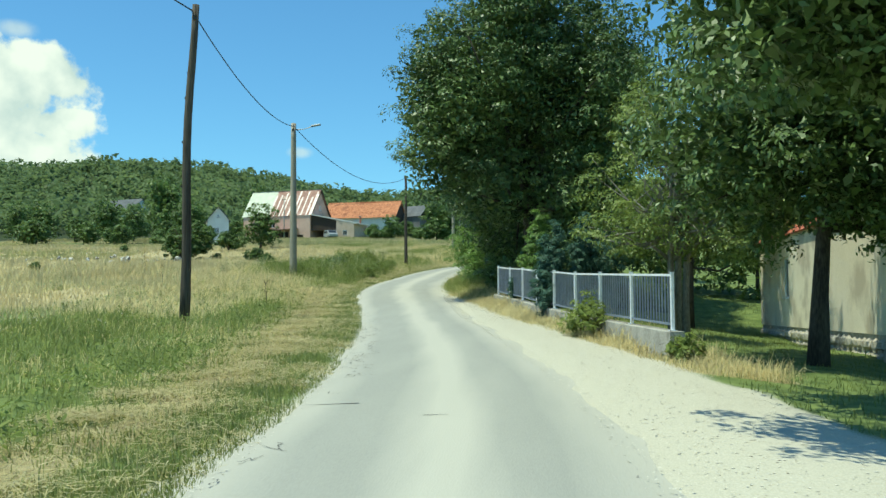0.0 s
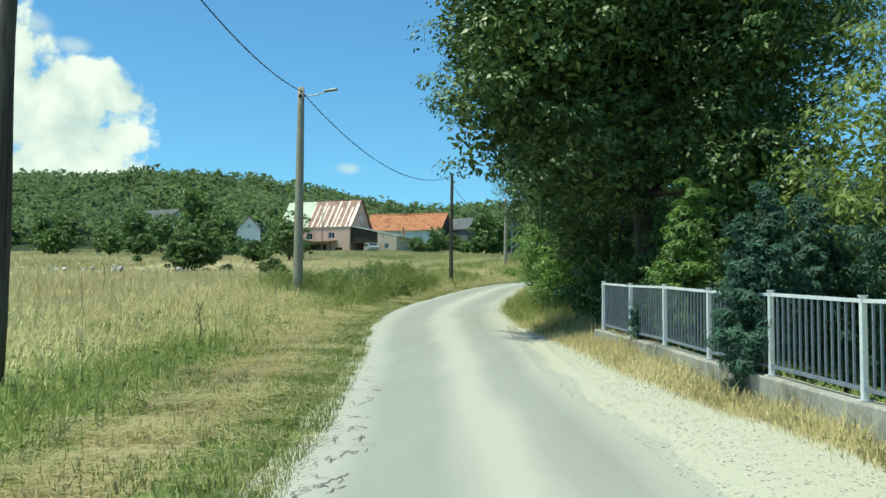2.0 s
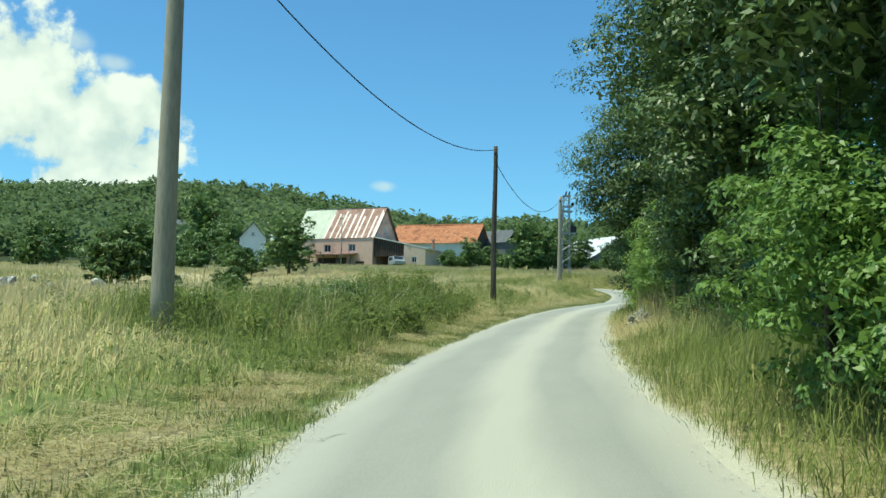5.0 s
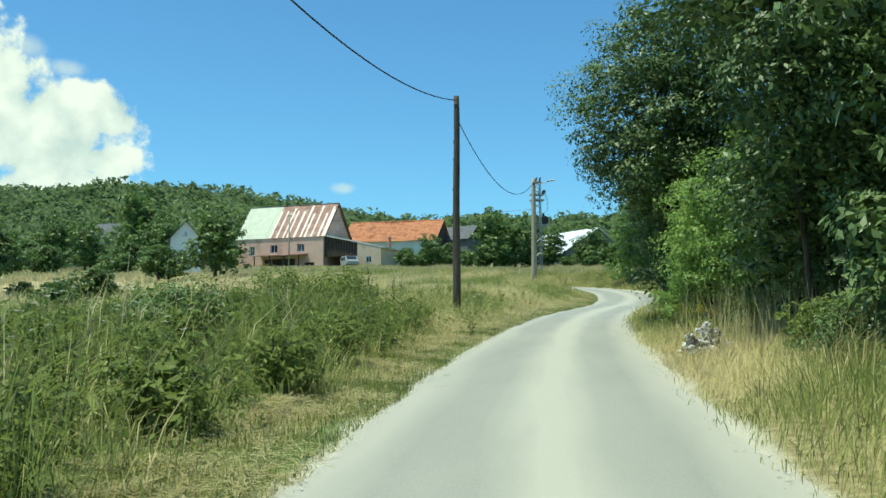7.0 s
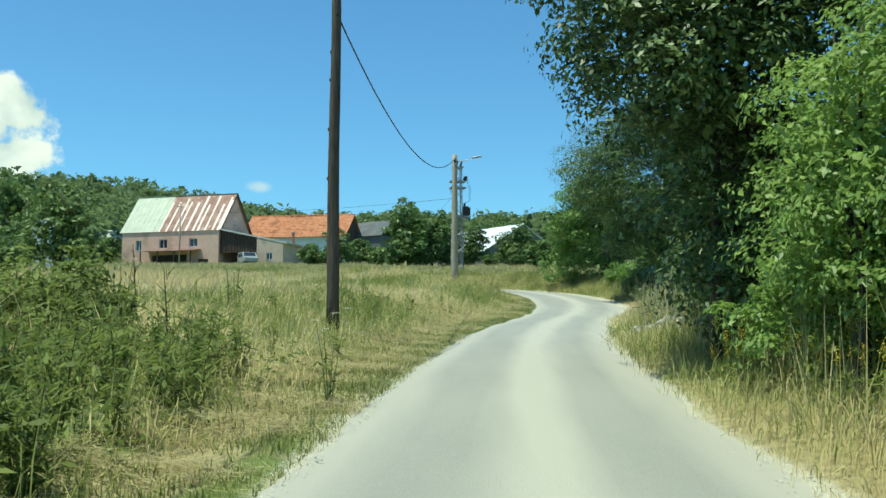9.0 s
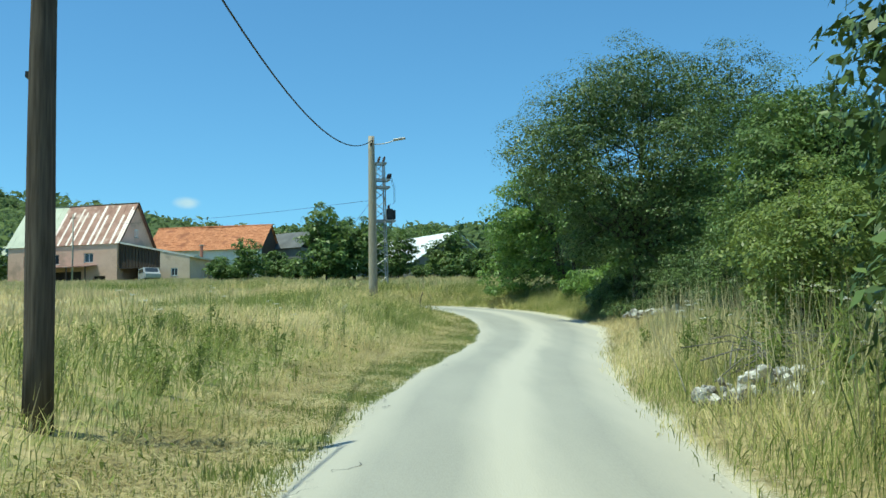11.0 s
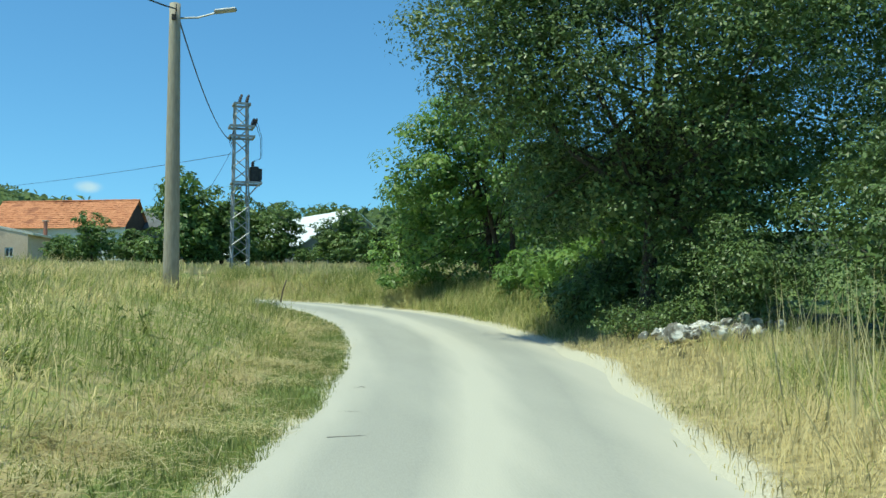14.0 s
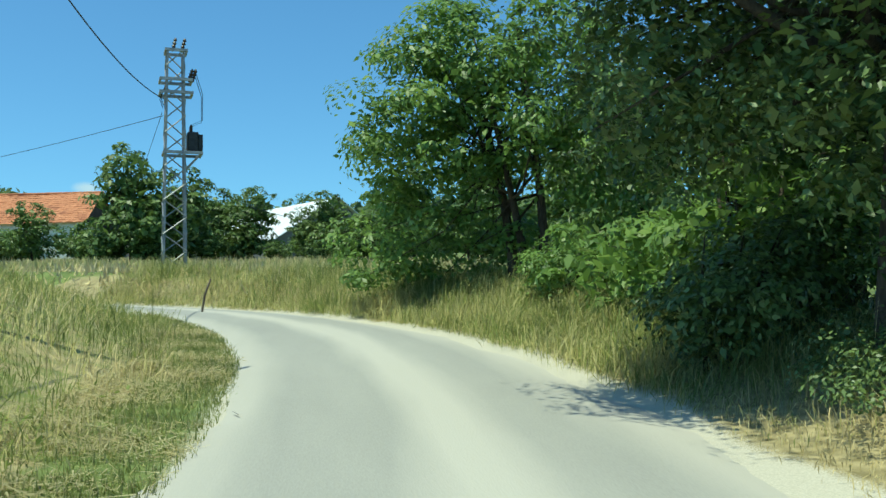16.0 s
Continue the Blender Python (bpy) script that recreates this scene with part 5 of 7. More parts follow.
    for name, k, m, label in (("dry_verge_grass", dryness > 0.66, "grass_dry", "dry golden grass on the verge"), ("mixed_verge_grass", (dryness <= 0.66) & (dryness > 0.3), "grass_mid", "half-dry grass on the verge"), ("green_verge_grass", dryness <= 0.3, "grass_green", "tall green grass on the verge")):
        tagged(pieces(name, bent_blades(p[k], h[k] * 1.05 + 0.04, np.full(k.sum(), 0.010), rng, 1.0, 2, 0.12, 0.8), M[m], corners=4), label, "grass", kind="stuff")
    # lush grass on the bank outside the bend
    p, e = strip(22000, 107, 134, lambda y: 0.35 + 0 * y, lambda y: 3.4 + 0 * y, 1, rng)
    p = p[p[:, 1] > 107.5 + 1.5 * rng.uniform(0, 1, len(p))]
    h = rng.uniform(0.22, 0.62, len(p)) * np.clip(1 + 0.4 * wave(p[:, 0], p[:, 1], 1.7, 37), 0.5, 1.5)
    fresh = rng.uniform(0, 1, len(p)) + 0.4 * wave(p[:, 0], p[:, 1], 2.5, 38) < 0.42
    for name, k, m, label in (("green_bank_grass", fresh, "grass_green", "tall lush green grass on the bank of the bend"), ("half_dry_bank_grass", ~fresh, "grass_mid", "tall half-dry grass on the bank of the bend")):
        tagged(pieces(name, bent_blades(p[k], h[k], np.full(k.sum(), 0.012), rng, 1.0, 2, 0.12, 0.9), M[m], corners=4), label, "grass", kind="stuff")
    # seed-bearing stalks standing above the right verge
    p, e = strip(1600, 62, 100, lambda y: gravel_reach(y) + 0.7, lambda y: gravel_reach(y) + 3.2, 1, rng)
    tagged(pieces("seed_stalks", blades(p, rng.uniform(0.8, 1.5, len(p)), np.full(len(p), 0.016), rng, 0.3), M["straw"]), "tall pale seed stalks above the verge grass", "grass", kind="stuff")
    # pale plumes standing above the weeds of the ditch
    p, e = strip(190, 52, 68, lambda y: mown_width(y) + 0.7, lambda y: mown_width(y) + 3.6, -1, rng)
    p = p[rng.uniform(0, 1, len(p)) < 0.5 + 0.5 * wave(p[:, 0], p[:, 1], 3, 61)]
    tagged(pieces("plume_grass", bent_blades(p, rng.uniform(0.9, 1.35, len(p)), np.full(len(p), 0.014), rng, 0.3, 2, 0.1, 0.35), M["straw"], corners=4), "tall pale plumed grass above the weeds", "grass", kind="stuff")
    # low broad-leaved weeds in patches among the grass
    p, e = strip(190000, 3, 110, lambda y: mown_width(y) + 0.1, lambda y: mown_width(y) + 7.5, -1, rng)
    k = rng.uniform(0, 1, len(p)) < np.interp(p[:, 1], [0, 28, 46, 50, 68, 76, 110], [0.75, 0.45, 0.35, 0.9, 0.8, 0.25, 0.2]) * np.clip(0.55 + 0.9 * wave(p[:, 0], p[:, 1], 2.4, 63) + 0.5 * wave(p[:, 0], p[:, 1], 7, 64), 0, 1) * np.clip(1.15 - (e - mown_width(p[:, 1])) / 8, 0.1, 1)
    p = p[k]
    p[:, 2] += rng.uniform(0, 1, len(p)) ** 1.3 * np.interp(p[:, 1], [0, 30, 46, 52, 68, 76, 110], [0.24, 0.28, 0.3, 0.75, 0.75, 0.35, 0.3]) * np.clip(0.8 + 0.5 * wave(p[:, 0], p[:, 1], 1.5, 65), 0.2, 1.3)
    tagged(pieces("broad_leaved_weeds", leaves(p, 0.034, rng, 2.2), M["weed"], corners=4), "low broad-leaved green weeds among the meadow grass", "weed", kind="stuff")
    # lawn
    p, e, _ = scatter(36000, 0, 16, 6, 42, rng, lambda x, y, e, side, u: (side > 0) & (e > np.where(y < 16.4, gravel_reach(y), 3.0 + gravel_reach(y))) & ((y < 16.4) | (x > 3.0 - 0.19 * (y - 16.4))))
    tagged(pieces("lawn_grass", blades(p, rng.uniform(0.04, 0.12, len(p)), np.full(len(p), 0.022), rng, 0.7), M["grass_green"]), "short green lawn under the trees", "grass", kind="stuff")


grasses()


def herb(seed, h, label, flower=0):
    """A leafy upright weed with a few stems; the umbel kind bears flat white heads."""
    rng = np.random.RandomState(seed)
    kind = ("leafy weeds", "umbel plants", "yellow flower spikes")[flower]
    root = thing(("leafy_weed", "umbel_plant", "yellow_flower_spike")[flower], pose(0, 0, 0), label, "weed", group=kind)
    bm = bmesh.new()
    cs, tops = [], []
    for s in range(5 if not flower else 4):
        a, r = rng.uniform(0, 6.28), rng.uniform(0.05, 0.32) * h
        hh = h * rng.uniform(0.65, 1.0)
        tip = (math.cos(a) * r, math.sin(a) * r, hh)
        tube(bm, [(tip[0] * 0.1, tip[1] * 0.1, -0.03), (tip[0] * 0.5, tip[1] * 0.5, hh * 0.55), tip], [0.007, 0.006, 0.003], 4)
        tops.append(tip)
        for k in range(34 if not flower else 14):
            t = rng.uniform(0.05, 0.97 if not flower else 0.7)
            cs.append((tip[0] * t + rng.normal(0, 0.06), tip[1] * t + rng.normal(0, 0.06), hh * t))
    part("stem", bm, M["weed"], root)
    part_leaves = pieces("foliage", leaves(np.array(cs), 0.031, rng, 3.4), M["weed"], root, corners=4)
    part_leaves["kind"] = "stuff"
    if flower:
        for tip in tops:
            wide, tall = ((0.024, 0.005), (0.022, 0.06))[flower - 1]
            pts = np.array(tip) + np.stack([rng.normal(0, wide, 40), rng.normal(0, wide, 40), rng.normal(0, tall, 40)], 1)
            pieces("flower_head", leaves(pts, (0.012, 0.02)[flower - 1], rng, 1.0, up=3), M["petal" if flower == 1 else "yellow_petal"], root, ("flat white umbel", "yellow flower spike")[flower - 1], corners=4)["kind"] = "stuff"
    return root


def set_out(ob, spots, rng):
    for i, (x, y, *small) in enumerate(spots):
        m = pose(x, y, z_at(x, y) - 0.01, 0, 0, rng.uniform(0, 360))
        if i == 0:
            ob.matrix_basis = m
        else:
            c = copy_thing(ob, m)
            s = rng.uniform(0.75, 1.25) * (small[0] if small else 1.0)
            c.scale = (s, s, s)


def herbs():
    rng = np.random.RandomState(41)
    weed = herb(3, 0.85, "tall leafy green weed in the meadow")
    umbel = herb(4, 0.95, "wild carrot plant with white umbels", flower=1)
    # thick weeds beside the ditch, then scattered plants
    spots = [(rng.uniform(-13.5, -8.7), rng.uniform(51, 66)) for _ in range(150)]
    spots += [(rng.uniform(-11.6, -8.75), rng.uniform(64.5, 72)) for _ in range(115)]
    spots += [(rng.uniform(-13, -8.0), rng.uniform(73, 96), 0.6) for _ in range(22)] + [(rng.uniform(-12, -7.5), rng.uniform(12, 46), 0.4) for _ in range(16)]
    spots += [(rng.uniform(-9.5, -6.2), rng.uniform(96, 104), 0.55) for _ in range(8)]
    for y in rng.uniform(66, 92, 16):
        right = np.interp(y, MIDDLE[:150, 1], MIDDLE[:150, 0] + MIDDLE[:150, 2] / 2)
        spots.append((right + rng.uniform(1.5, 2.6), y))
    spots += [(rng.uniform(-11, -7.6), rng.uniform(84, 92), 0.6) for _ in range(16)]
    spots += [(-8.9 - 0.05 * k + rng.normal(0, 0.3), 82.5 + 0.9 * k + rng.normal(0, 0.3), 0.7) for k in range(9)]
    set_out(weed, spots, rng)
    spots = [(rng.uniform(-14, -9.0), rng.uniform(50, 66)) for _ in range(18)] + [(rng.uniform(-13, -7.5), rng.uniform(10, 48), 0.5) for _ in range(40)]
    spots += [(rng.uniform(-2.6, -1.6), rng.uniform(62, 90)) for _ in range(12)] + [(rng.uniform(-11, -7.5), rng.uniform(70, 95)) for _ in range(8)]
    set_out(umbel, spots, rng)
    gold = herb(5, 0.85, "yellow-flowered herb in the verge grass", flower=2)
    set_out(gold, [(-3.05 + rng.normal(0, 0.28), 68.2 + rng.normal(0, 0.7)) for _ in range(7)] + [(-3.5 + rng.normal(0, 0.2), 71.0 + rng.normal(0, 0.6)) for _ in range(4)], rng)
    for x, y, s in ((1.12, 20.4, 5), (-10.3, 58.5, 6), (-9.2, 62.2, 8), (-9.2, 55.2, 9), (-9.0, 58.6, 10), (-2.2, 62.0, 12)):
        tree("bramble_bush", x, y, [(0, 0, 0.38, 0.5, 0.6, 0.38), (0.15, 0.3, 0.6, 0.35, 0.35, 0.3)], 3200, 0.036, M["weed"], 60 + s, "low leafy weed bush in the verge" if x > 0 else "low dark bramble bush in the weeds", trunk=0.02, stems=3, spread=0.12, category="shrub", limbs=8)


herbs()
tree("bramble_bush", -11.3, 70.8, [(0, 0, 0.5, 0.9, 1.0, 0.5), (0.4, 0.5, 0.75, 0.5, 0.6, 0.4), (-0.9, -0.4, 0.55, 0.8, 0.8, 0.55)], 12000, 0.036, M["weed"], 71, "waist-high leafy bush among the verge weeds", trunk=0.02, stems=4, spread=0.2, category="shrub", limbs=12)
tree("bramble_bush", -2.2, 60.6, [(0, 0, 0.35, 0.45, 0.7, 0.35), (0.3, 0.5, 0.6, 0.4, 0.5, 0.35), (0.8, -0.6, 0.6, 0.6, 0.8, 0.5)], 16000, 0.024, M["shade_leaf"], 74, "leafy bramble bush between verge grass and hedge", trunk=0.02, stems=4, spread=0.2, category="shrub", limbs=12)
tree("bramble_bush", -11.2, 60.4, [(0, 0, 0.45, 0.8, 1.0, 0.5), (0.3, 0.5, 0.7, 0.5, 0.6, 0.4)], 12000, 0.03, M["walnut_leaf"], 72, "dense dark bramble bush among the verge weeds", trunk=0.03, stems=4, spread=0.2, category="shrub", limbs=12)
tree("bramble_bush", 2.35, 16.1, [(0, 0, 0.22, 0.3, 0.4, 0.22)], 1500, 0.035, M["weed"], 73, "small weed clump at the plinth end", trunk=0.01, stems=2, spread=0.1, category="shrub", limbs=6)


def stake(x, y, h, lean, label):
    z = z_at(x, y)
    root = thing("marker_stake", pose(x, y, z), label, "stake")
    part("shaft", tube(bmesh.new(), [(0, 0, -0.1), (lean * 0.4, 0, h * 0.55), (lean, 0.02, h)], [0.028, 0.026, 0.020], 7), M["pole_wood"], root, smooth=True)
    return root


stake(-5.85, 124.2, 0.85, 0.22, "thin bent wooden stake on the inside of the bend")


def dry_stalk(x, y, h, seed):
    rng = np.random.RandomState(seed)
    root = thing("dry_stalk", pose(x, y, z_at(x, y)), "tall brown dead flower stalk in the grass", "weed", group="dead stalks")
    part("stem", tube(bmesh.new(), [(0, 0, -0.05), (0.02, 0.02, h * 0.5), (-0.03, 0.03, h)], [0.009, 0.008, 0.004], 5), M["bark"], root)
    for k in range(9):
        z, a = h * rng.uniform(0.45, 0.95), rng.uniform(0, 6.28)
        part("twig", tube(bmesh.new(), [(0, 0.02, z), (0.10 * math.cos(a), 0.02 + 0.10 * math.sin(a), z + 0.09)], [0.005, 0.003], 4), M["bark"], root)


for k, (x, y, h) in enumerate(((-7.6, 30.2, 0.8), (-13.5, 38.0, 1.1), (-19.0, 51.0, 1.3), (-10.6, 72.5, 1.2), (-9.7, 70.9, 1.1))):
    dry_stalk(x, y, h, 80 + k)


# ---------------------------------------------------------------- poles, wires, tower
def pole(x, y, top, material, r0, r1, label, crook=0.0, arm=False, seed=0, lean=0.0):
    z0 = z_at(x, y)
    h = top - z0
    root = thing("utility_pole", pose(x, y, z0), label, "utility pole", group="overhead line poles")
    rng = np.random.RandomState(seed)
    ks = np.linspace(0, 1, 12)
    bm = bmesh.new()
    tube(bm, [(lean * t + crook * math.sin(7 * t + seed) * (0.3 + t), crook * 0.6 * math.sin(4 * t + 1), h * t - 0.15 * (t == 0)) for t in ks], [r0 + (r1 - r0) * t + (rng.uniform(-0.006, 0.006) if crook else 0) for t in ks], 12)
    part("shaft", bm, material, root, smooth=True)
    tip = (lean + crook * math.sin(7 + seed) * 1.3, crook * 0.6 * math.sin(5), h)
    bm = bmesh.new()
    tube(bm, [(tip[0] + 0.02, tip[1] - r1 - 0.02, h - 0.35), (tip[0] + 0.06, tip[1] - r1 - 0.12, h - 0.22), (tip[0] + 0.06, tip[1] - r1 - 0.12, h - 0.08)], [0.012, 0.012, 0.012], 6)
    box(bm, tip[0] - 0.05, tip[1] - r1 - 0.03, h - 0.40, tip[0] + 0.05, tip[1] - r1 + 0.02, h - 0.28)
    part("wire_bracket", bm, M["dark_iron"], root)
    if arm:
        bm = bmesh.new()
        tube(bm, [(r1, 0, h - 0.32), (0.5, 0, h - 0.30), (0.95, -0.02, h - 0.17)], [0.022, 0.022, 0.02], 6)
        part("lamp_arm", bm, M["steel"], root)
        bm = boxed(0.85, -0.09, h - 0.19, 1.35, 0.09, h - 0.11, 0.03)
        bmesh.ops.rotate(bm, verts=bm.verts, cent=(0.9, 0, h - 0.15), matrix=Matrix.Rotation(radians(-8), 3, "Y"))
        part("lamp_head", bm, M["steel"], root, "slim street-lamp head")
    if crook:
        for t in (0.42, 0.56, 0.7, 0.78):
            cx, rr = lean * t + crook * math.sin(7 * t + seed) * (0.3 + t), r0 + (r1 - r0) * t
            part("pole_step", boxed(cx - rr - 0.012, -0.05, h * t, cx - rr * 0.7, 0.02, h * t + 0.05), M["dark_iron"], root)
    return root


POLES = [((-8.3, 25.4), 8.95), ((-11.25, 50.1), 10.35), ((-9.1, 79.45), 11.4), ((-7.66, 111.3), 13.66)]
pole(-8.47, 25.4, 8.95, M["pole_wood"], 0.135, 0.085, "crooked dark weathered wooden utility pole in grass", crook=0.06, seed=1, lean=0.2)
pole(-11.25, 50.1, 10.35, M["pole_concrete"], 0.19, 0.12, "tapered pale concrete utility pole with street lamp", arm=True)
pole(-9.1, 79.45, 11.4, M["pole_wood"], 0.13, 0.09, "straight dark wooden utility pole in the meadow", crook=0.015, seed=2)
pole(-7.66, 111.3, 13.66, M["pole_concrete"], 0.18, 0.12, "tapered pale concrete utility pole with street lamp", arm=True)


def wire(a, b, sag, r=0.017, name="overhead_cable", label="sagging black overhead cable between poles"):
    bm = bmesh.new()
    ks = np.linspace(0, 1, 25)
    a, b = Vector(a), Vector(b)
    pts = [a.lerp(b, t) - Vector((0, 0, 4 * sag * t * (1 - t))) for t in ks]
    tube(bm, pts, [r] * len(ks), 6)
    return tagged(part(name, bm, M["cable"], smooth=True), label, "cable", group="overhead cables")


TOWER = (-8.2, 136.8)
heads = [(-6.6, -12, 8.2)] + [(x + 0.05, y - 0.2, z - 0.18) for (x, y), z in POLES]
for k, sag in enumerate((1.0, 0.62, 1.35, 1.5)):
    a = heads[k]
    wire((a[0], a[1], a[2] - 0.6) if k == 3 else a, heads[k + 1], sag)
wire(heads[-1], (TOWER[0] - 0.35, TOWER[1] - 0.3, 15.55), 0.65)
wire((TOWER[0] - 0.4, TOWER[1], 15.0), (-40, 186.6, 20.3), 0.3, 0.012, label="thin cable running from the tower to the farm")
wire((TOWER[0] - 0.4, TOWER[1] - 0.2, 15.1), (-15.0, 160.5, 12.5), 0.3, 0.010, label="thin cable running from the tower to the farm")
wire((TOWER[0] + 0.4, TOWER[1], 13.0), (-1.7, 174.6, 16.8), 1.2, 0.014, label="thin service cable to the white-roofed house")


def lattice_tower():
    x, y = TOWER
    z0 = z_at(x, y)
    top = 17.35
    h = top - z0
    root = thing("transformer_tower", pose(x, y, z0, 0, 0, 12), "grey galvanised lattice tower carrying a pole transformer", "transformer tower")
    w0, w1 = 0.42, 0.31
    def corner(i, t):
        w = w0 + (w1 - w0) * t
        return Vector(((-w, w, w, -w)[i], (-w, -w, w, w)[i], h * t))
    for i in range(4):
        bm = bmesh.new()
        a, b = corner(i, 0), corner(i, 1)
        sx, sy = (1, -1, -1, 1)[i], (1, 1, -1, -1)[i]
        for dx, dy in ((0.075 * sx, 0.012 * sy), (0.012 * sx, 0.075 * sy)):
            vs = []
            for p in (a, b):
                vs.append([bm.verts.new(p + Vector(q)) for q in ((0, 0, 0), (dx, 0, 0), (dx, dy, 0), (0, dy, 0))])
            for k in range(4):
                bm.faces.new((vs[0][k], vs[0][(k + 1) % 4], vs[1][(k + 1) % 4], vs[1][k]))
            bm.faces.new(vs[1])
        part("leg", bm, M["steel"], root)
    n = 13
    for side in range(4):
        for k in range(n):
            a, b = corner(side, k / n), corner((side + 1) % 4, (k + 1) / n)
            if k % 2:
                a, b = corner((side + 1) % 4, k / n), corner(side, (k + 1) / n)
            bm = bmesh.new()
            tube(bm, [a, b], [0.024, 0.024], 4)
            part("brace", bm, M["steel"], root)
    for t, reach in ((0.525, 0.95), (0.80, 0.62), (0.86, 0.6), (0.995, 0.42)):
        bm = bmesh.new()
        w = w0 + (w1 - w0) * t
        lo = -0.55 if 0.7 < t < 0.9 else -w - 0.06
        for s in (-1, 1):
            box(bm, lo, s * (w + 0.035) - 0.035, h * t - 0.05, reach, s * (w + 0.035) + 0.035, h * t + 0.05)
        for xx in (lo, reach - 0.07):
            box(bm, xx, -w - 0.06, h * t - 0.046, xx + 0.07, w + 0.06, h * t + 0.046)
        part("crossarm", bm, M["steel"], root)
    for s in (-0.3, 0.3):
        part("platform_strut", tube(bmesh.new(), [(0.88, s, h * 0.525), (0.36, s, h * 0.45)], [0.03, 0.03], 5), M["steel"], root)
    # transformer
    zt = h * 0.525 + 0.06
    can = part("transformer", boxed(0.42, -0.28, zt, 0.82, 0.28, zt + 0.72, 0.05), M["dark_iron"], root, "dark grey oil-filled transformer tank")
    for k in range(7):
        yy = -0.26 + k * 0.087
        part("cooling_fin", boxed(0.82, yy - 0.012, zt + 0.08, 0.96, yy + 0.012, zt + 0.62), M["dark_iron"], can)
    for yy in (-0.18, 0, 0.18):
        bm = bmesh.new()
        prof = [(0.0, 0.035), (0.04, 0.06), (0.08, 0.035), (0.12, 0.06), (0.16, 0.035), (0.2, 0.055), (0.26, 0.02)]
        tube(bm, [(0.56, yy, zt + 0.72 + p) for p, _ in prof], [r for _, r in prof], 8)
        part("bushing", bm, M["porcelain"], can)
    for t, xs in ((0.86, (0.62, 0.5)), (1.0, (-0.08, 0.24))):
        for xx in xs:
            for yy in (-0.2, 0.2):
                bm = bmesh.new()
                prof = [(0.0, 0.03), (0.06, 0.075), (0.12, 0.04), (0.18, 0.075), (0.24, 0.04), (0.30, 0.07), (0.38, 0.02)]
                tube(bm, [(xx + p * 0.25, yy, h * t + 0.05 + p) for p, _ in prof], [r for _, r in prof], 8)
                part("insulator", bm, M["porcelain"], root)
    for yy in (-0.2, 0.2):
        part("jumper_cable", tube(bmesh.new(), [(0.68, yy, h * 0.86 + 0.4), (0.95, yy, h * 0.8), (0.95, yy, h * 0.68), (0.6, yy * 0.9, zt + 0.98)], [0.012] * 4, 5), M["cable"], root)
        part("jumper_cable", tube(bmesh.new(), [(-w1, yy, h * 0.84), (-0.5, yy, h * 0.78), (-0.4, yy, h * 0.74)], [0.014] * 3, 5), M["cable"], root)
    return root


lattice_tower()


# ---------------------------------------------------------------- fence along the garden
FENCE = [(-0.86, 33.42), (-0.46, 31.45), (-0.08, 29.3), (0.30, 27.2), (0.68, 25.05), (1.08, 22.95), (1.47, 20.85), (1.87, 18.75), (2.29, 16.65)]


def fence_base(i):
    x, y = FENCE[i]
    return Vector((x, y, float(np.interp(y, [16.5, 23, 25, 27.2, 29.1, 31.6, 33.4], [0.93, 1.16, 1.27, 1.37, 1.49, 1.6, 1.71]))))


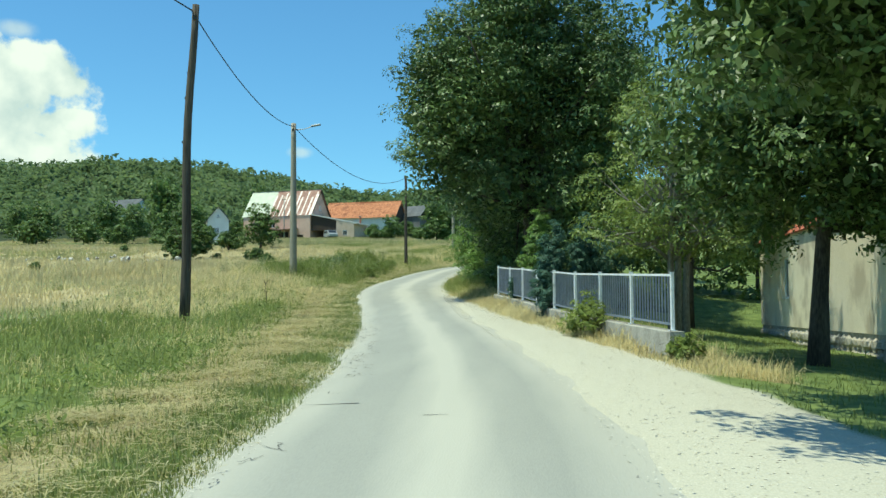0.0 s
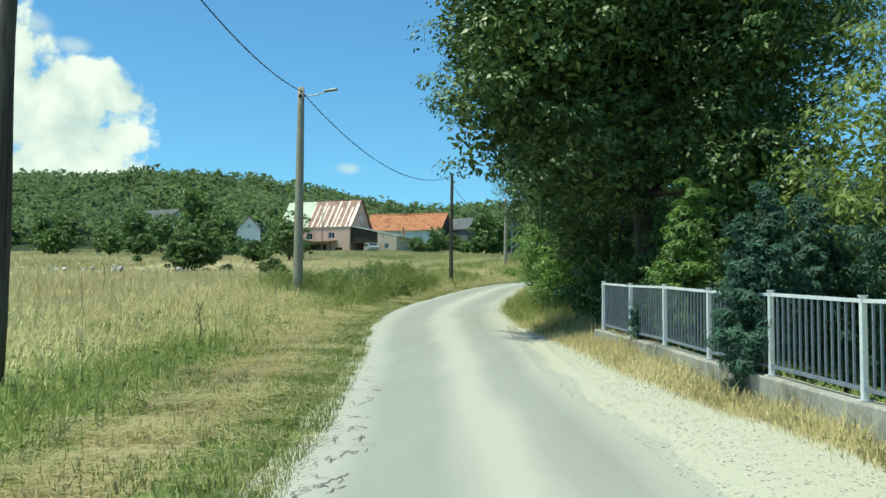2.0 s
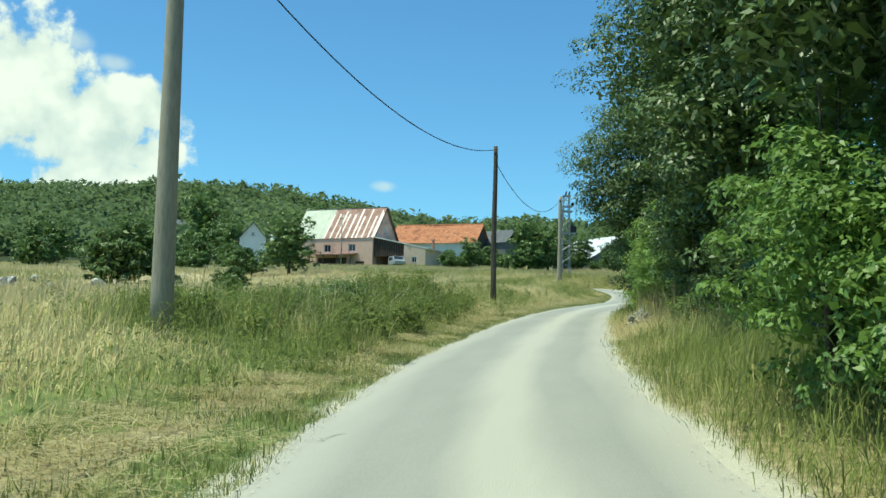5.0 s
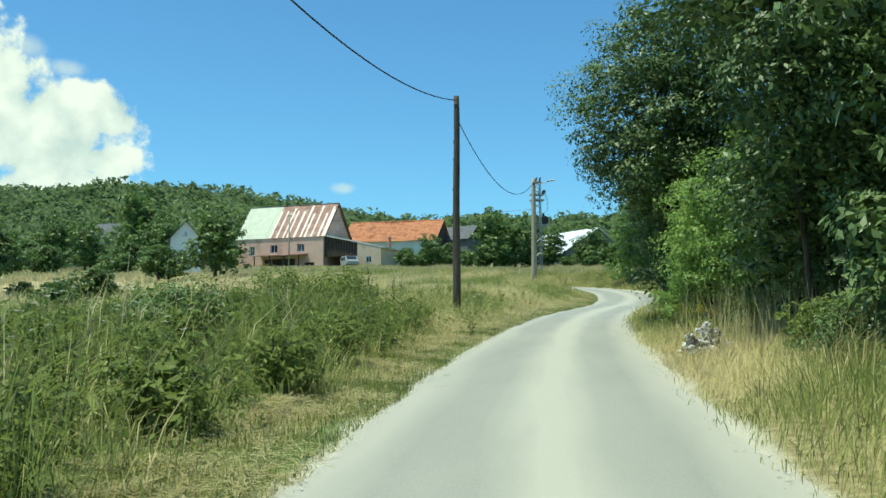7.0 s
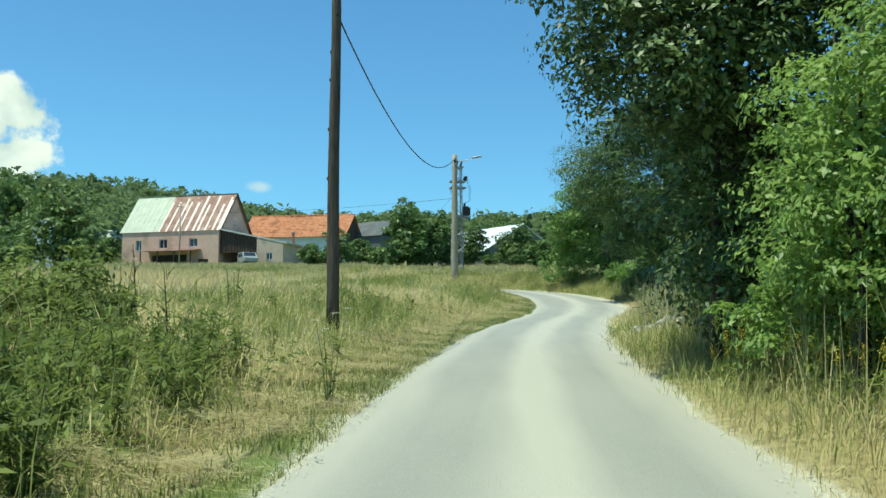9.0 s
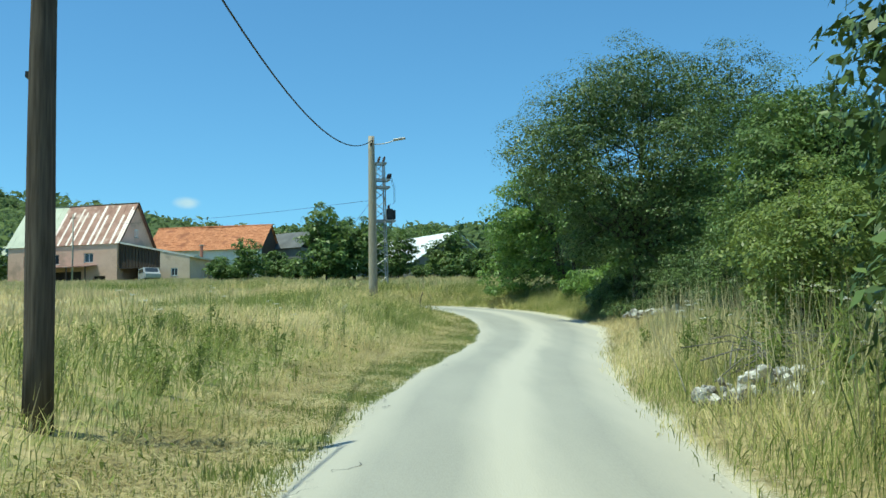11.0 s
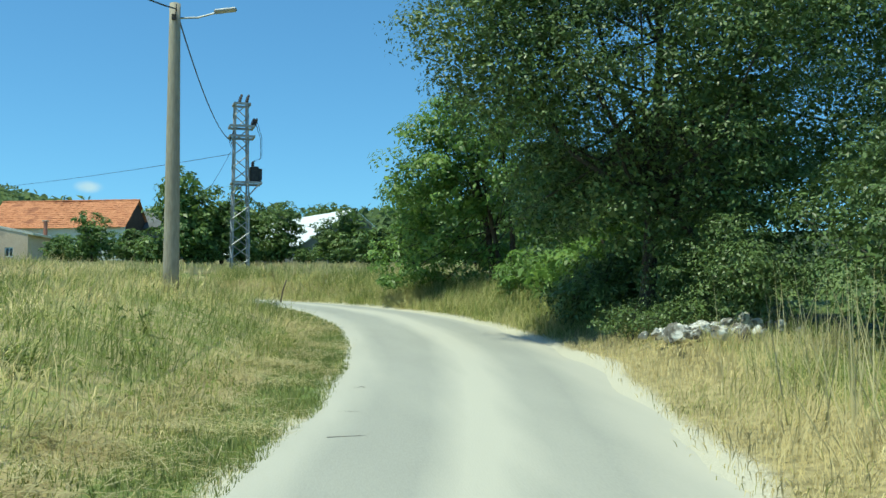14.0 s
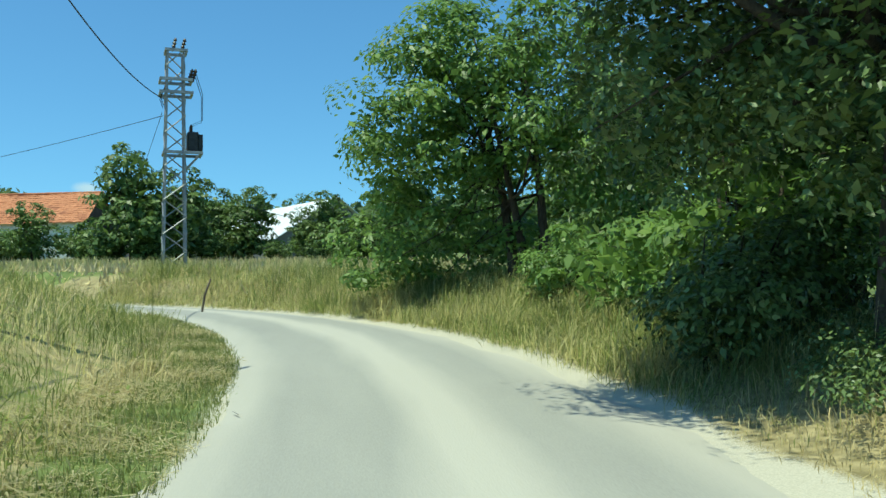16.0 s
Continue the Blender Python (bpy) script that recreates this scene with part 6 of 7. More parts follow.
def fence():
    o = fence_base(0)
    root = thing("garden_fence", pose(*o), "grey-blue steel bar fence with white posts on a low concrete plinth", "fence")
    H = 0.91
    post_bm = boxed(-0.028, -0.028, 0, 0.028, 0.028, H, 0.006)
    box(post_bm, -0.034, -0.034, H, 0.034, 0.034, H + 0.012)
    box(post_bm, -0.06, -0.06, 0, 0.06, 0.06, 0.012)
    mesh = bpy.data.meshes.new("post")
    post_bm.to_mesh(mesh)
    post_bm.free()
    mesh.materials.append(M["white_paint"])
    bar_bm = boxed(-0.010, -0.010, 0.10, 0.010, 0.010, H - 0.05)
    bar_mesh = bpy.data.meshes.new("bar")
    bar_bm.to_mesh(bar_mesh)
    bar_bm.free()
    bar_mesh.materials.append(M["grey_paint"])
    for i in range(len(FENCE)):
        a = fence_base(i) - o
        linked("post", mesh, root, pose(*a, 0, 0, 10))
        if i + 1 == len(FENCE):
            break
        b = fence_base(i + 1) - o
        d = b - a
        turn = math.degrees(math.atan2(d.y, d.x))
        ln = math.hypot(d.x, d.y)
        slope = math.atan2(d.z, ln)
        for name, z in (("top_rail", H - 0.055), ("bottom_rail", 0.085)):
            bm = boxed(0.03, -0.016, z, ln - 0.03, 0.016, z + 0.035)
            for v in bm.verts:
                v.co.z += v.co.x * math.tan(slope)
            r = part(name, bm, M["white_paint"] if name == "top_rail" and i % 1 == 0 else M["grey_paint"], root)
            r.matrix_basis = pose(*a, 0, 0, turn)
        n = 14
        for k in range(1, n):
            p = a + d * (0.02 + 0.96 * k / n)
            linked("bar", bar_mesh, root, pose(*p, 0, 0, turn))
    bm = bmesh.new()
    rows = []
    pts = [fence_base(0) + (fence_base(0) - fence_base(1)).normalized() * 0.25] + [fence_base(i) for i in range(len(FENCE))] + [fence_base(8) + (fence_base(8) - fence_base(7)).normalized() * 0.22]
    for i, p in enumerate(pts):
        d = (pts[min(i + 1, len(pts) - 1)] - pts[max(i - 1, 0)]).normalized()
        nrm = Vector((-d.y, d.x, 0)).normalized() * 0.12
        q = p - o
        rows.append([bm.verts.new(q + v) for v in (-nrm * 1.05 + Vector((0, 0, -0.75)), -nrm + Vector((0, 0, -0.015)), -nrm * 0.9, nrm * 0.9, nrm + Vector((0, 0, -0.015)), nrm * 1.05 + Vector((0, 0, -0.75)))])
    for a, b in zip(rows, rows[1:]):
        for k in range(5):
            bm.faces.new((a[k], b[k], b[k + 1], a[k + 1]))
    bm.faces.new(rows[0][::-1])
    bm.faces.new(rows[-1])
    bmesh.ops.recalc_face_normals(bm, faces=bm.faces)
    part("plinth", bm, M["concrete"], root, "weathered low concrete plinth")


fence()


# ---------------------------------------------------------------- buildings
def window(parent, m, w, h, frame_mat=None, name="window"):
    """A window set into a wall: outward is -y, the sill at z 0, centred on x."""
    frame_mat = frame_mat or M["white_paint"]
    win = new(name)
    win.parent, win.matrix_basis = parent, m
    bm = bmesh.new()
    for x0, x1, z0, z1 in ((-w / 2, w / 2, 0, 0.07), (-w / 2, w / 2, h - 0.07, h), (-w / 2, -w / 2 + 0.07, 0.07, h - 0.07), (w / 2 - 0.07, w / 2, 0.07, h - 0.07), (-0.03, 0.03, 0.07, h - 0.07)):
        box(bm, x0, -0.05, z0, x1, 0.05, z1)
    part("window_frame", bm, frame_mat, win)
    part("pane", boxed(-w / 2 + 0.05, 0.0, 0.05, w / 2 - 0.05, 0.02, h - 0.05), M["glass"], win)
    part("sill", boxed(-w / 2 - 0.08, -0.12, -0.06, w / 2 + 0.08, 0.03, 0.0), M["concrete"], win)
    return win


def wall(bm, x0, x1, z0, z1, y, thick, openings=()):
    """A wall along x at depth y..y+thick with rectangular openings (x0, x1, z0, z1)."""
    xs = sorted({x0, x1, *[v for o in openings for v in o[:2]]})
    zs = sorted({z0, z1, *[v for o in openings for v in o[2:]]})
    nx, nz = len(xs) - 1, len(zs) - 1
    def solid(i, k):
        if not (0 <= i < nx and 0 <= k < nz):
            return False
        cx, cz = (xs[i] + xs[i + 1]) / 2, (zs[k] + zs[k + 1]) / 2
        return not any(o[0] < cx < o[1] and o[2] < cz < o[3] for o in openings)
    made = {}
    def corner(i, k, back):
        if (i, k, back) not in made:
            made[i, k, back] = bm.verts.new((xs[i], y + thick * back, zs[k]))
        return made[i, k, back]
    for i in range(nx):
        for k in range(nz):
            if not solid(i, k):
                continue
            bm.faces.new([corner(*c, 0) for c in ((i, k), (i + 1, k), (i + 1, k + 1), (i, k + 1))])
            bm.faces.new([corner(*c, 1) for c in ((i, k + 1), (i + 1, k + 1), (i + 1, k), (i, k))])
            for a, b, near in (((i, k), (i + 1, k), (i, k - 1)), ((i + 1, k), (i + 1, k + 1), (i + 1, k)), ((i + 1, k + 1), (i, k + 1), (i, k + 1)), ((i, k + 1), (i, k), (i - 1, k))):
                if not solid(*near):
                    bm.faces.new((corner(*b, 0), corner(*a, 0), corner(*a, 1), corner(*b, 1)))
    return bm


def gable(bm, x, thick, y0, y1, z, ridge, openings=()):
    ym = (y0 + y1) / 2
    vs = [[bm.verts.new((xx, *p)) for p in ((y0, z), (y1, z), (ym, ridge))] for xx in (x, x + thick)]
    bm.faces.new(vs[0][::-1])
    bm.faces.new(vs[1])
    for k in range(3):
        bm.faces.new((vs[0][k], vs[0][(k + 1) % 3], vs[1][(k + 1) % 3], vs[1][k]))
    return bm


def farmhouse():
    """Rust-streaked roof; local x runs along the ridge (0 at the near gable, negative away), y to the back."""
    z0 = 13.55
    root = thing("farmhouse", pose(-38.7, 186.0, z0, 0, 0, -15.1), "old pink-plastered farmhouse with a rusty sheet-metal roof", "house")
    L, W, E, R = 13.7, 8.0, 4.6, 9.5
    wins = [(-11.7, -10.9, 2.2, 3.5), (-8.35, -7.2, 2.45, 3.6), (-4.1, -2.95, 2.55, 3.6)]
    bm = wall(bmesh.new(), -L, 0, -0.8, E, 0, 0.45, wins + [(-9.4, -4.4, 0.0, 1.6), (-2.9, -1.4, 0.0, 1.0)])
    part("front_wall", bm, M["plaster_pink"], root)
    part("back_wall", boxed(-L, W - 0.45, -0.8, 0, W, E), M["plaster_pink"], root)
    for x, name in ((-0.45, "gable_wall"), (-L, "far_gable_wall")):
        bm = boxed(x, 0.45, -0.8, x + 0.45, W - 0.45, E)
        gable(bm, x + 0.002, 0.446, 0.0, W, E + 0.002, R - 0.12)
        part(name, bm, M["plaster_pink"] if x > -1 else M["plaster_white"], root)
    part("floor_slab", boxed(-L + 0.45, 0.45, -0.2, -0.45, W - 0.45, 0.0), M["concrete"], root)
    for x0, x1, a, b in wins:
        window(root, pose((x0 + x1) / 2, 0.2, a), x1 - x0, b - a)
    part("stable_door", boxed(-9.4, 0.25, 0, -4.4, 0.3, 1.6), M["timber_dark"], root)
    part("cellar_door", boxed(-2.9, 0.25, 0, -1.4, 0.3, 1.0), M["timber_dark"], root)
    bm = boxed(-9.9, -2.2, 2.15, -2.4, 0.0, 2.25)
    for v in bm.verts:
        v.co.z += 0.14 * (v.co.y + 0.0)
    part("porch_roof", bm, M["rust_roof"], root)
    for x in (-9.7, -7.3, -5.0, -2.7):
        part("porch_post", boxed(x, -2.1, -0.7, x + 0.12, -1.98, 1.86), M["timber_dark"], root)
    window(root, pose(-0.02, 4.0, 5.6, 0, 0, 90), 0.7, 0.9)
    # roof in standing-seam sheets: pale at the far end, rust with bare streaks towards the near gable
    over = 0.12
    up = (R - E) / (W / 2)
    rng = np.random.RandomState(8)
    n = 42
    xs = np.linspace(-L - 0.3, 0.35, n + 1)
    for sgn in (0, 1):
        for k in range(n):
            f = k / n
            y0, z_0 = -over, E - over * up
            lift = 0.012 * (k % 2)
            bare = f > 0.33 and (k * 0.37 + 0.2) % 1 < 0.38
            split = rng.uniform(0.7, 0.97) if bare else (rng.uniform(0.5, 0.9) if 0.28 < f < 0.36 else 1.0)
            x0, x1 = xs[k] + (0.06 * rng.uniform(0, 1) if bare else 0), xs[k + 1] - 0.01 - (0.10 * rng.uniform(0, 1) if bare else 0)
            for s0, s1 in ((0, split), (split, 1.0)):
                if s1 - s0 < 0.01:
                    continue
                m = M["tin_roof"] if f < 0.36 else (M["streak_roof"] if bare and s0 == 0 else M["rust_roof"])
                ya, yb = y0 + (W / 2 - y0) * s0, y0 + (W / 2 - y0) * s1
                za, zb = z_0 + (R - z_0) * s0 + 0.06 + lift, z_0 + (R - z_0) * s1 + 0.06 + lift
                c = [(x0, ya, za), (x1, ya, za), (x1, yb, zb), (x0, yb, zb)]
                if sgn:
                    c = [(a, W - b, d) for a, b, d in c][::-1]
                part("roof_sheet", slab(bmesh.new(), c, 0.04), m, root)
            if bare:
                c = [(xs[k], y0 + 0.01, z_0 + 0.04), (xs[k + 1], y0 + 0.01, z_0 + 0.04), (xs[k + 1], W / 2, R + 0.03), (xs[k], W / 2, R + 0.03)]
                if sgn:
                    c = [(a, W - b, d) for a, b, d in c][::-1]
                part("roof_sheet", slab(bmesh.new(), c, 0.02), M["rust_roof"], root)
    part("ridge_cap", boxed(-L - 0.32, W / 2 - 0.14, R + 0.05, 0.37, W / 2 + 0.14, R + 0.09), M["tin_roof"], root)
    for y_a, sl in ((0, 1), (W, -1)):
        bm = bmesh.new()
        c = [(0.30, -over, E - over * up - 0.1), (0.38, -over, E - over * up - 0.1), (0.38, W / 2, R - 0.08), (0.30, W / 2, R - 0.08)]
        if sl < 0:
            c = [(a, W - b, d) for a, b, d in c][::-1]
        slab(bm, c, -0.12)
        bmesh.ops.recalc_face_normals(bm, faces=bm.faces)
        part("barge_board", bm, M["timber_dark"], root)
    return root


def annex():
    """Low outbuilding leaning on the farmhouse's gable, with an open cart bay."""
    z0 = 13.5
    root = thing("farm_annex", pose(-38.7, 186.0, z0, 0, 0, -15.1), "low tan outbuilding with a sloping pale roof and open bay", "outbuilding")
    L, W = 8.7, 5.6
    def top(x):
        return 4.8 - 1.85 * x / L
    def sloped(bm):
        for v in bm.verts:
            if v.co.z > 1.9:
                v.co.z = top(v.co.x) - 0.12
        return bm
    part("front_wall", sloped(wall(bmesh.new(), 5.2, L, -0.9, 2.5, 0, 0.35, [(6.5, 7.3, 0.75, 1.6)])), M["plaster_tan"], root)
    part("bay_wall", boxed(2.6, 0.6, -0.9, 5.2, 0.9, 1.75), M["plaster_tan"], root)
    part("bay_beam", sloped(boxed(0.02, 0.0, 2.2, 5.18, 0.25, 2.6)), M["timber_dark"], root)
    for k in range(13):
        x = 0.06 + k * 0.4
        part("board", slab(bmesh.new(), [(x, 0.3, 1.75), (x + 0.36, 0.3, 1.75), (x + 0.36, 0.3, top(x + 0.36) - 0.15), (x, 0.3, top(x) - 0.15)], 0.03), M["timber_dark"], root)
    part("side_wall", sloped(boxed(L - 0.35, 0.35, -0.9, L, W, 2.5)), M["plaster_tan"], root)
    part("rear_wall", sloped(boxed(0.02, W, -0.9, L, W + 0.3, 2.5)), M["plaster_tan"], root)
    window(root, pose(6.9, 0.1, 0.75), 0.8, 0.85)
    window(root, pose(L - 0.05, 3.6, 0.7, 0, 0, 90), 0.7, 0.8)
    n = 9
    xs = np.linspace(0.05, L + 0.5, n + 1)
    for k in range(n):
        a, b = xs[k], xs[k + 1] + 0.06
        bm = slab(bmesh.new(), [(a, -0.05, top(a) + 0.012 * (k % 2)), (b, -0.05, top(b) + 0.012 * (k % 2)), (b, W + 0.5, top(b) + 0.012 * (k % 2)), (a, W + 0.5, top(a) + 0.012 * (k % 2))], 0.2)
        part("roof_sheet", bm, M["annex_roof"], root)
    st = part("flue", tube(bmesh.new(), [(8.3, 3.6, 2.2), (8.3, 3.6, 4.3)], [0.20, 0.18], 8), M["brick"], root, "short chimney flue")
    part("flue_cap", boxed(8.07, 3.37, 4.3, 8.53, 3.83, 4.38), M["concrete"], st)
    # stretch of lower white lean-to at the end
    part("rear_shed_roof", slab(bmesh.new(), [(8.4, 4.2, 2.2), (11.8, 4.2, 1.7), (11.8, 7.6, 1.9), (8.4, 7.6, 2.4)], 0.08), M["tin_roof"], root)
    part("rear_shed", boxed(8.72, 5.0, -0.9, 11.4, 7.2, 1.6), M["plaster_white"], root)


def barn():
    z0 = 14.4
    root = thing("barn", pose(-39.4, 201.8, z0, 0, 0, -9), "long barn with an orange clay-tile roof", "barn")
    L, W, E, R = 14.6, 8.0, 4.5, 7.6
    part("front_wall", boxed(0, 0, -1.2, L, 0.4, E), M["plaster_white"], root)
    part("back_wall", boxed(0, W - 0.4, -1.2, L, W, E), M["plaster_tan"], root)
    for x in (0, L - 0.4):
        bm = boxed(x, 0.4, -1.2, x + 0.4, W - 0.4, E)
        gable(bm, x + 0.002, 0.396, 0, W, E + 0.002, R - 0.1)
        part("gable_wall", bm, M["timber_dark"], root)
    up = (R - E) / (W / 2)
    # rows of tiles, each course lapping the one below, with an uneven ridge
    rng = np.random.RandomState(3)
    for side in (0, 1):
        for k in range(14):
            f0, f1 = k / 14, (k + 1.12) / 14
            y0, y1 = -0.4 + (W / 2 + 0.4) * f0, min(-0.4 + (W / 2 + 0.4) * f1, W / 2)
            bm = bmesh.new()
            ys = ((y0, E - 0.4 * up + (y0 + 0.4) * up + 0.09), (y1, E - 0.4 * up + (y1 + 0.4) * up + 0.05))
            xs = np.linspace(-0.25, L + 0.25, 52)
            jig = rng.uniform(-0.025, 0.025, len(xs))
            rows = []
            for j, x in enumerate(xs):
                bulge = 0.03 * math.sin(j * 2.1) + jig[j] + 0.05 * math.sin(x * 0.6)
                pts = [(x, ys[0][0], ys[0][1] - 0.05), (x, ys[0][0], ys[0][1] + bulge), (x, ys[1][0], ys[1][1] + bulge)]
                if side:
                    pts = [(a, W - b, d) for a, b, d in pts]
                rows.append([bm.verts.new(p) for p in pts])
            for a, b in zip(rows, rows[1:]):
                for q in range(2):
                    f = (a[q], b[q], b[q + 1], a[q + 1])
                    bm.faces.new(f if not side else f[::-1])
            part("tile_course", bm, M["tile_orange"], root)
    bm = bmesh.new()
    for k in range(40):
        x = -0.25 + k * (L + 0.5) / 40
        tube(bm, [(x, W / 2, R + 0.06 + rng.uniform(-0.02, 0.02)), (x + 0.42, W / 2, R + 0.09)], [0.13, 0.12], 7)
    part("ridge_tiles", bm, M["tile_orange"], root)
    # lower wing beyond, with a grey roof
    wing = thing("grey_roofed_shed", pose(-26.6, 207.0, 15.6, 0, 0, -30), "grey fibre-cement roofed shed behind the barn", "shed")
    part("shed_body", boxed(0, 0, -1.5, 7, 5, 3.6), M["block_grey"], wing)
    part("front_roof", slab(bmesh.new(), [(-0.3, -0.3, 3.55), (7.3, -0.3, 3.55), (7.3, 2.5, 5.9), (-0.3, 2.5, 5.9)], 0.07), M["grey_roof"], wing)
    part("back_roof", slab(bmesh.new(), [(-0.3, 2.5, 5.9), (7.3, 2.5, 5.9), (7.3, 5.3, 3.55), (-0.3, 5.3, 3.55)], 0.07), M["grey_roof"], wing)
    bm = gable(bmesh.new(), 0.002, 0.2, 0, 5, 3.6, 5.8)
    part("gable_wall", bm, M["block_grey"], wing)
    return root


def gabled(name, label, m, L, W, E, R, wall_mat, roof_mat, gable_mat=None, openings=(), over=0.3, sheets=10, low=-1.5):
    """A small gabled house: near gable at x = 0 facing +x, ridge running to -x, front at y = 0."""
    root = thing(name, m, label, "house")
    part("front_wall", boxed(-L, 0, low, 0, 0.35, E), wall_mat, root)
    part("back_wall", boxed(-L, W - 0.35, low, 0, W, E), wall_mat, root)
    for x in (-0.35, -L):
        bm = boxed(x, 0.35, low, x + 0.35, W - 0.35, E)
        gable(bm, x + 0.002, 0.346, 0, W, E + 0.002, R - 0.08)
        part("gable_wall", bm, gable_mat or wall_mat, root)
    up = (R - E) / (W / 2)
    xs = np.linspace(-L - over, over, sheets + 1)
    for side in (0, 1):
        for k in range(sheets):
            lift = 0.015 * (k % 2) + 0.05
            c = [(xs[k], -over, E - over * up + lift), (xs[k + 1], -over, E - over * up + lift), (xs[k + 1], W / 2, R + lift), (xs[k], W / 2, R + lift)]
            if side:
                c = [(a, W - b, d) for a, b, d in c][::-1]
            part("roof_sheet", slab(bmesh.new(), c, 0.06), roof_mat, root)
    for kind, m2, w, h in openings:
        window(root, m2, w, h)
    return root


farmhouse()
annex()
barn()
# white-roofed house beyond the bend: its gable runs right and away
gabled("white_roofed_house", "grey house with a bright white sheet-metal roof behind trees", pose(-6.2, 171.6, 11.2, 0, 0, -53.1), 11.0, 10.6, 3.0, 6.2, M["block_grey"], M["white_roof"], openings=[("w", pose(0.0, 3.2, 0.8, 0, 0, 90), 1.0, 1.2), ("w", pose(0.0, 7.2, 0.8, 0, 0, 90), 1.0, 1.2)])
# small white house left of the farm, gable to the road
gabled("white_cottage", "small white-plastered cottage with a dark grey roof", pose(-47.2, 152.4, 11.2, 0, 0, -70), 5.2, 3.1, 3.4, 5.3, M["plaster_white"], M["grey_roof"], openings=[("w", pose(0.0, 1.3, 1.4, 0, 0, 90), 0.8, 0.8), ("w", pose(0.0, 1.55, 3.7, 0, 0, 90), 0.36, 0.45)])
gabled("hillside_house", "grey-roofed house half hidden in the forest edge", pose(-99.0, 256.0, 22.0, 0, 0, -20), 10.0, 8.0, 4.0, 7.4, M["plaster_white"], M["grey_roof"])
gabled("hillside_hut", "small pale-roofed hut at the forest edge", pose(-72.0, 240.0, 20.0, 0, 0, -20), 5.0, 4.0, 2.6, 4.2, M["plaster_white"], M["tin_roof"], sheets=6)


def cream_house():
    """House on the lawn right of the first tree: cream wall on a rubble base, red tiled roof."""
    root = thing("cream_house", pose(7.5, 34.2, 0.3, 0, 0, -92), "cream-plastered house with rubble base and red tile roof", "house")
    L, W, E, R = 13.5, 7.0, 3.0, 5.6
    part("front_wall", wall(bmesh.new(), 0, L, 0.42, E, 0, 0.5, [(3.2, 4.2, 1.2, 2.4)]), M["plaster_beige"], root)
    part("side_wall", boxed(0, 0.5, 0.42, 0.5, W, E), M["plaster_beige"], root)
    part("far_wall", boxed(L - 0.5, 0.5, -0.5, L, W, E), M["plaster_beige"], root)
    part("back_wall", boxed(0.5, W - 0.5, -0.5, L - 0.5, W, E), M["plaster_beige"], root)
    window(root, pose(3.7, 0.15, 1.2), 1.0, 1.2)
    part("footing", boxed(0.03, 0.04, -0.5, L - 0.52, W - 0.52, 0.41), M["rubble"], root)
    rng = np.random.RandomState(6)
    for k in range(66):
        x, z = (k % 33) * 0.40 + rng.uniform(-0.05, 0.05), -0.18 + (k // 33) * 0.29
        bm = bmesh.new()
        bmesh.ops.create_icosphere(bm, subdivisions=1, radius=1.0, matrix=Matrix.Diagonal((rng.uniform(0.17, 0.24), 0.10, rng.uniform(0.12, 0.17), 1)))
        for v in bm.verts:
            v.co *= rng.uniform(0.85, 1.1)
        s = part("stone", bm, M["rubble"], root)
        s.matrix_basis = pose(x + 0.2, 0.02, z + 0.1)
    up = (R - E) / (W / 2)
    for side in (0, 1):
        for k in range(12):
            f0, f1 = k / 12, min((k + 1.15) / 12, 1)
            y0, y1 = -0.12 + (W / 2 + 0.12) * f0, -0.12 + (W / 2 + 0.12) * f1
            c = [(-0.3, y0, E + y0 * up + 0.08), (L + 0.3, y0, E + y0 * up + 0.08), (L + 0.3, y1, E + y1 * up + 0.05), (-0.3, y1, E + y1 * up + 0.05)]
            if side:
                c = [(a, W - b, d) for a, b, d in c][::-1]
            part("tile_course", slab(bmesh.new(), c, 0.04), M["tile_red"], root)
    bm = gable(bmesh.new(), 0.002, 0.4, 0, W, E + 0.002, R - 0.1)
    part("gable_wall", bm, M["plaster_beige"], root)


cream_house()


def yard_pole():
    """Slim wooden service pole in front of the farmhouse."""
    x, y = -43.3, 185.2
    root = thing("yard_pole", pose(x, y, z_at(x, y)), "slim grey wooden pole in front of the farmhouse", "utility pole")
    part("shaft", tube(bmesh.new(), [(0, 0, -0.2), (0.03, 0, 3.5), (0.0, 0, 7.6)], [0.10, 0.09, 0.07], 8), M["concrete"], root, smooth=True)
    part("bracket", boxed(-0.35, -0.03, 7.1, 0.35, 0.03, 7.2), M["dark_iron"], root)


yard_pole()


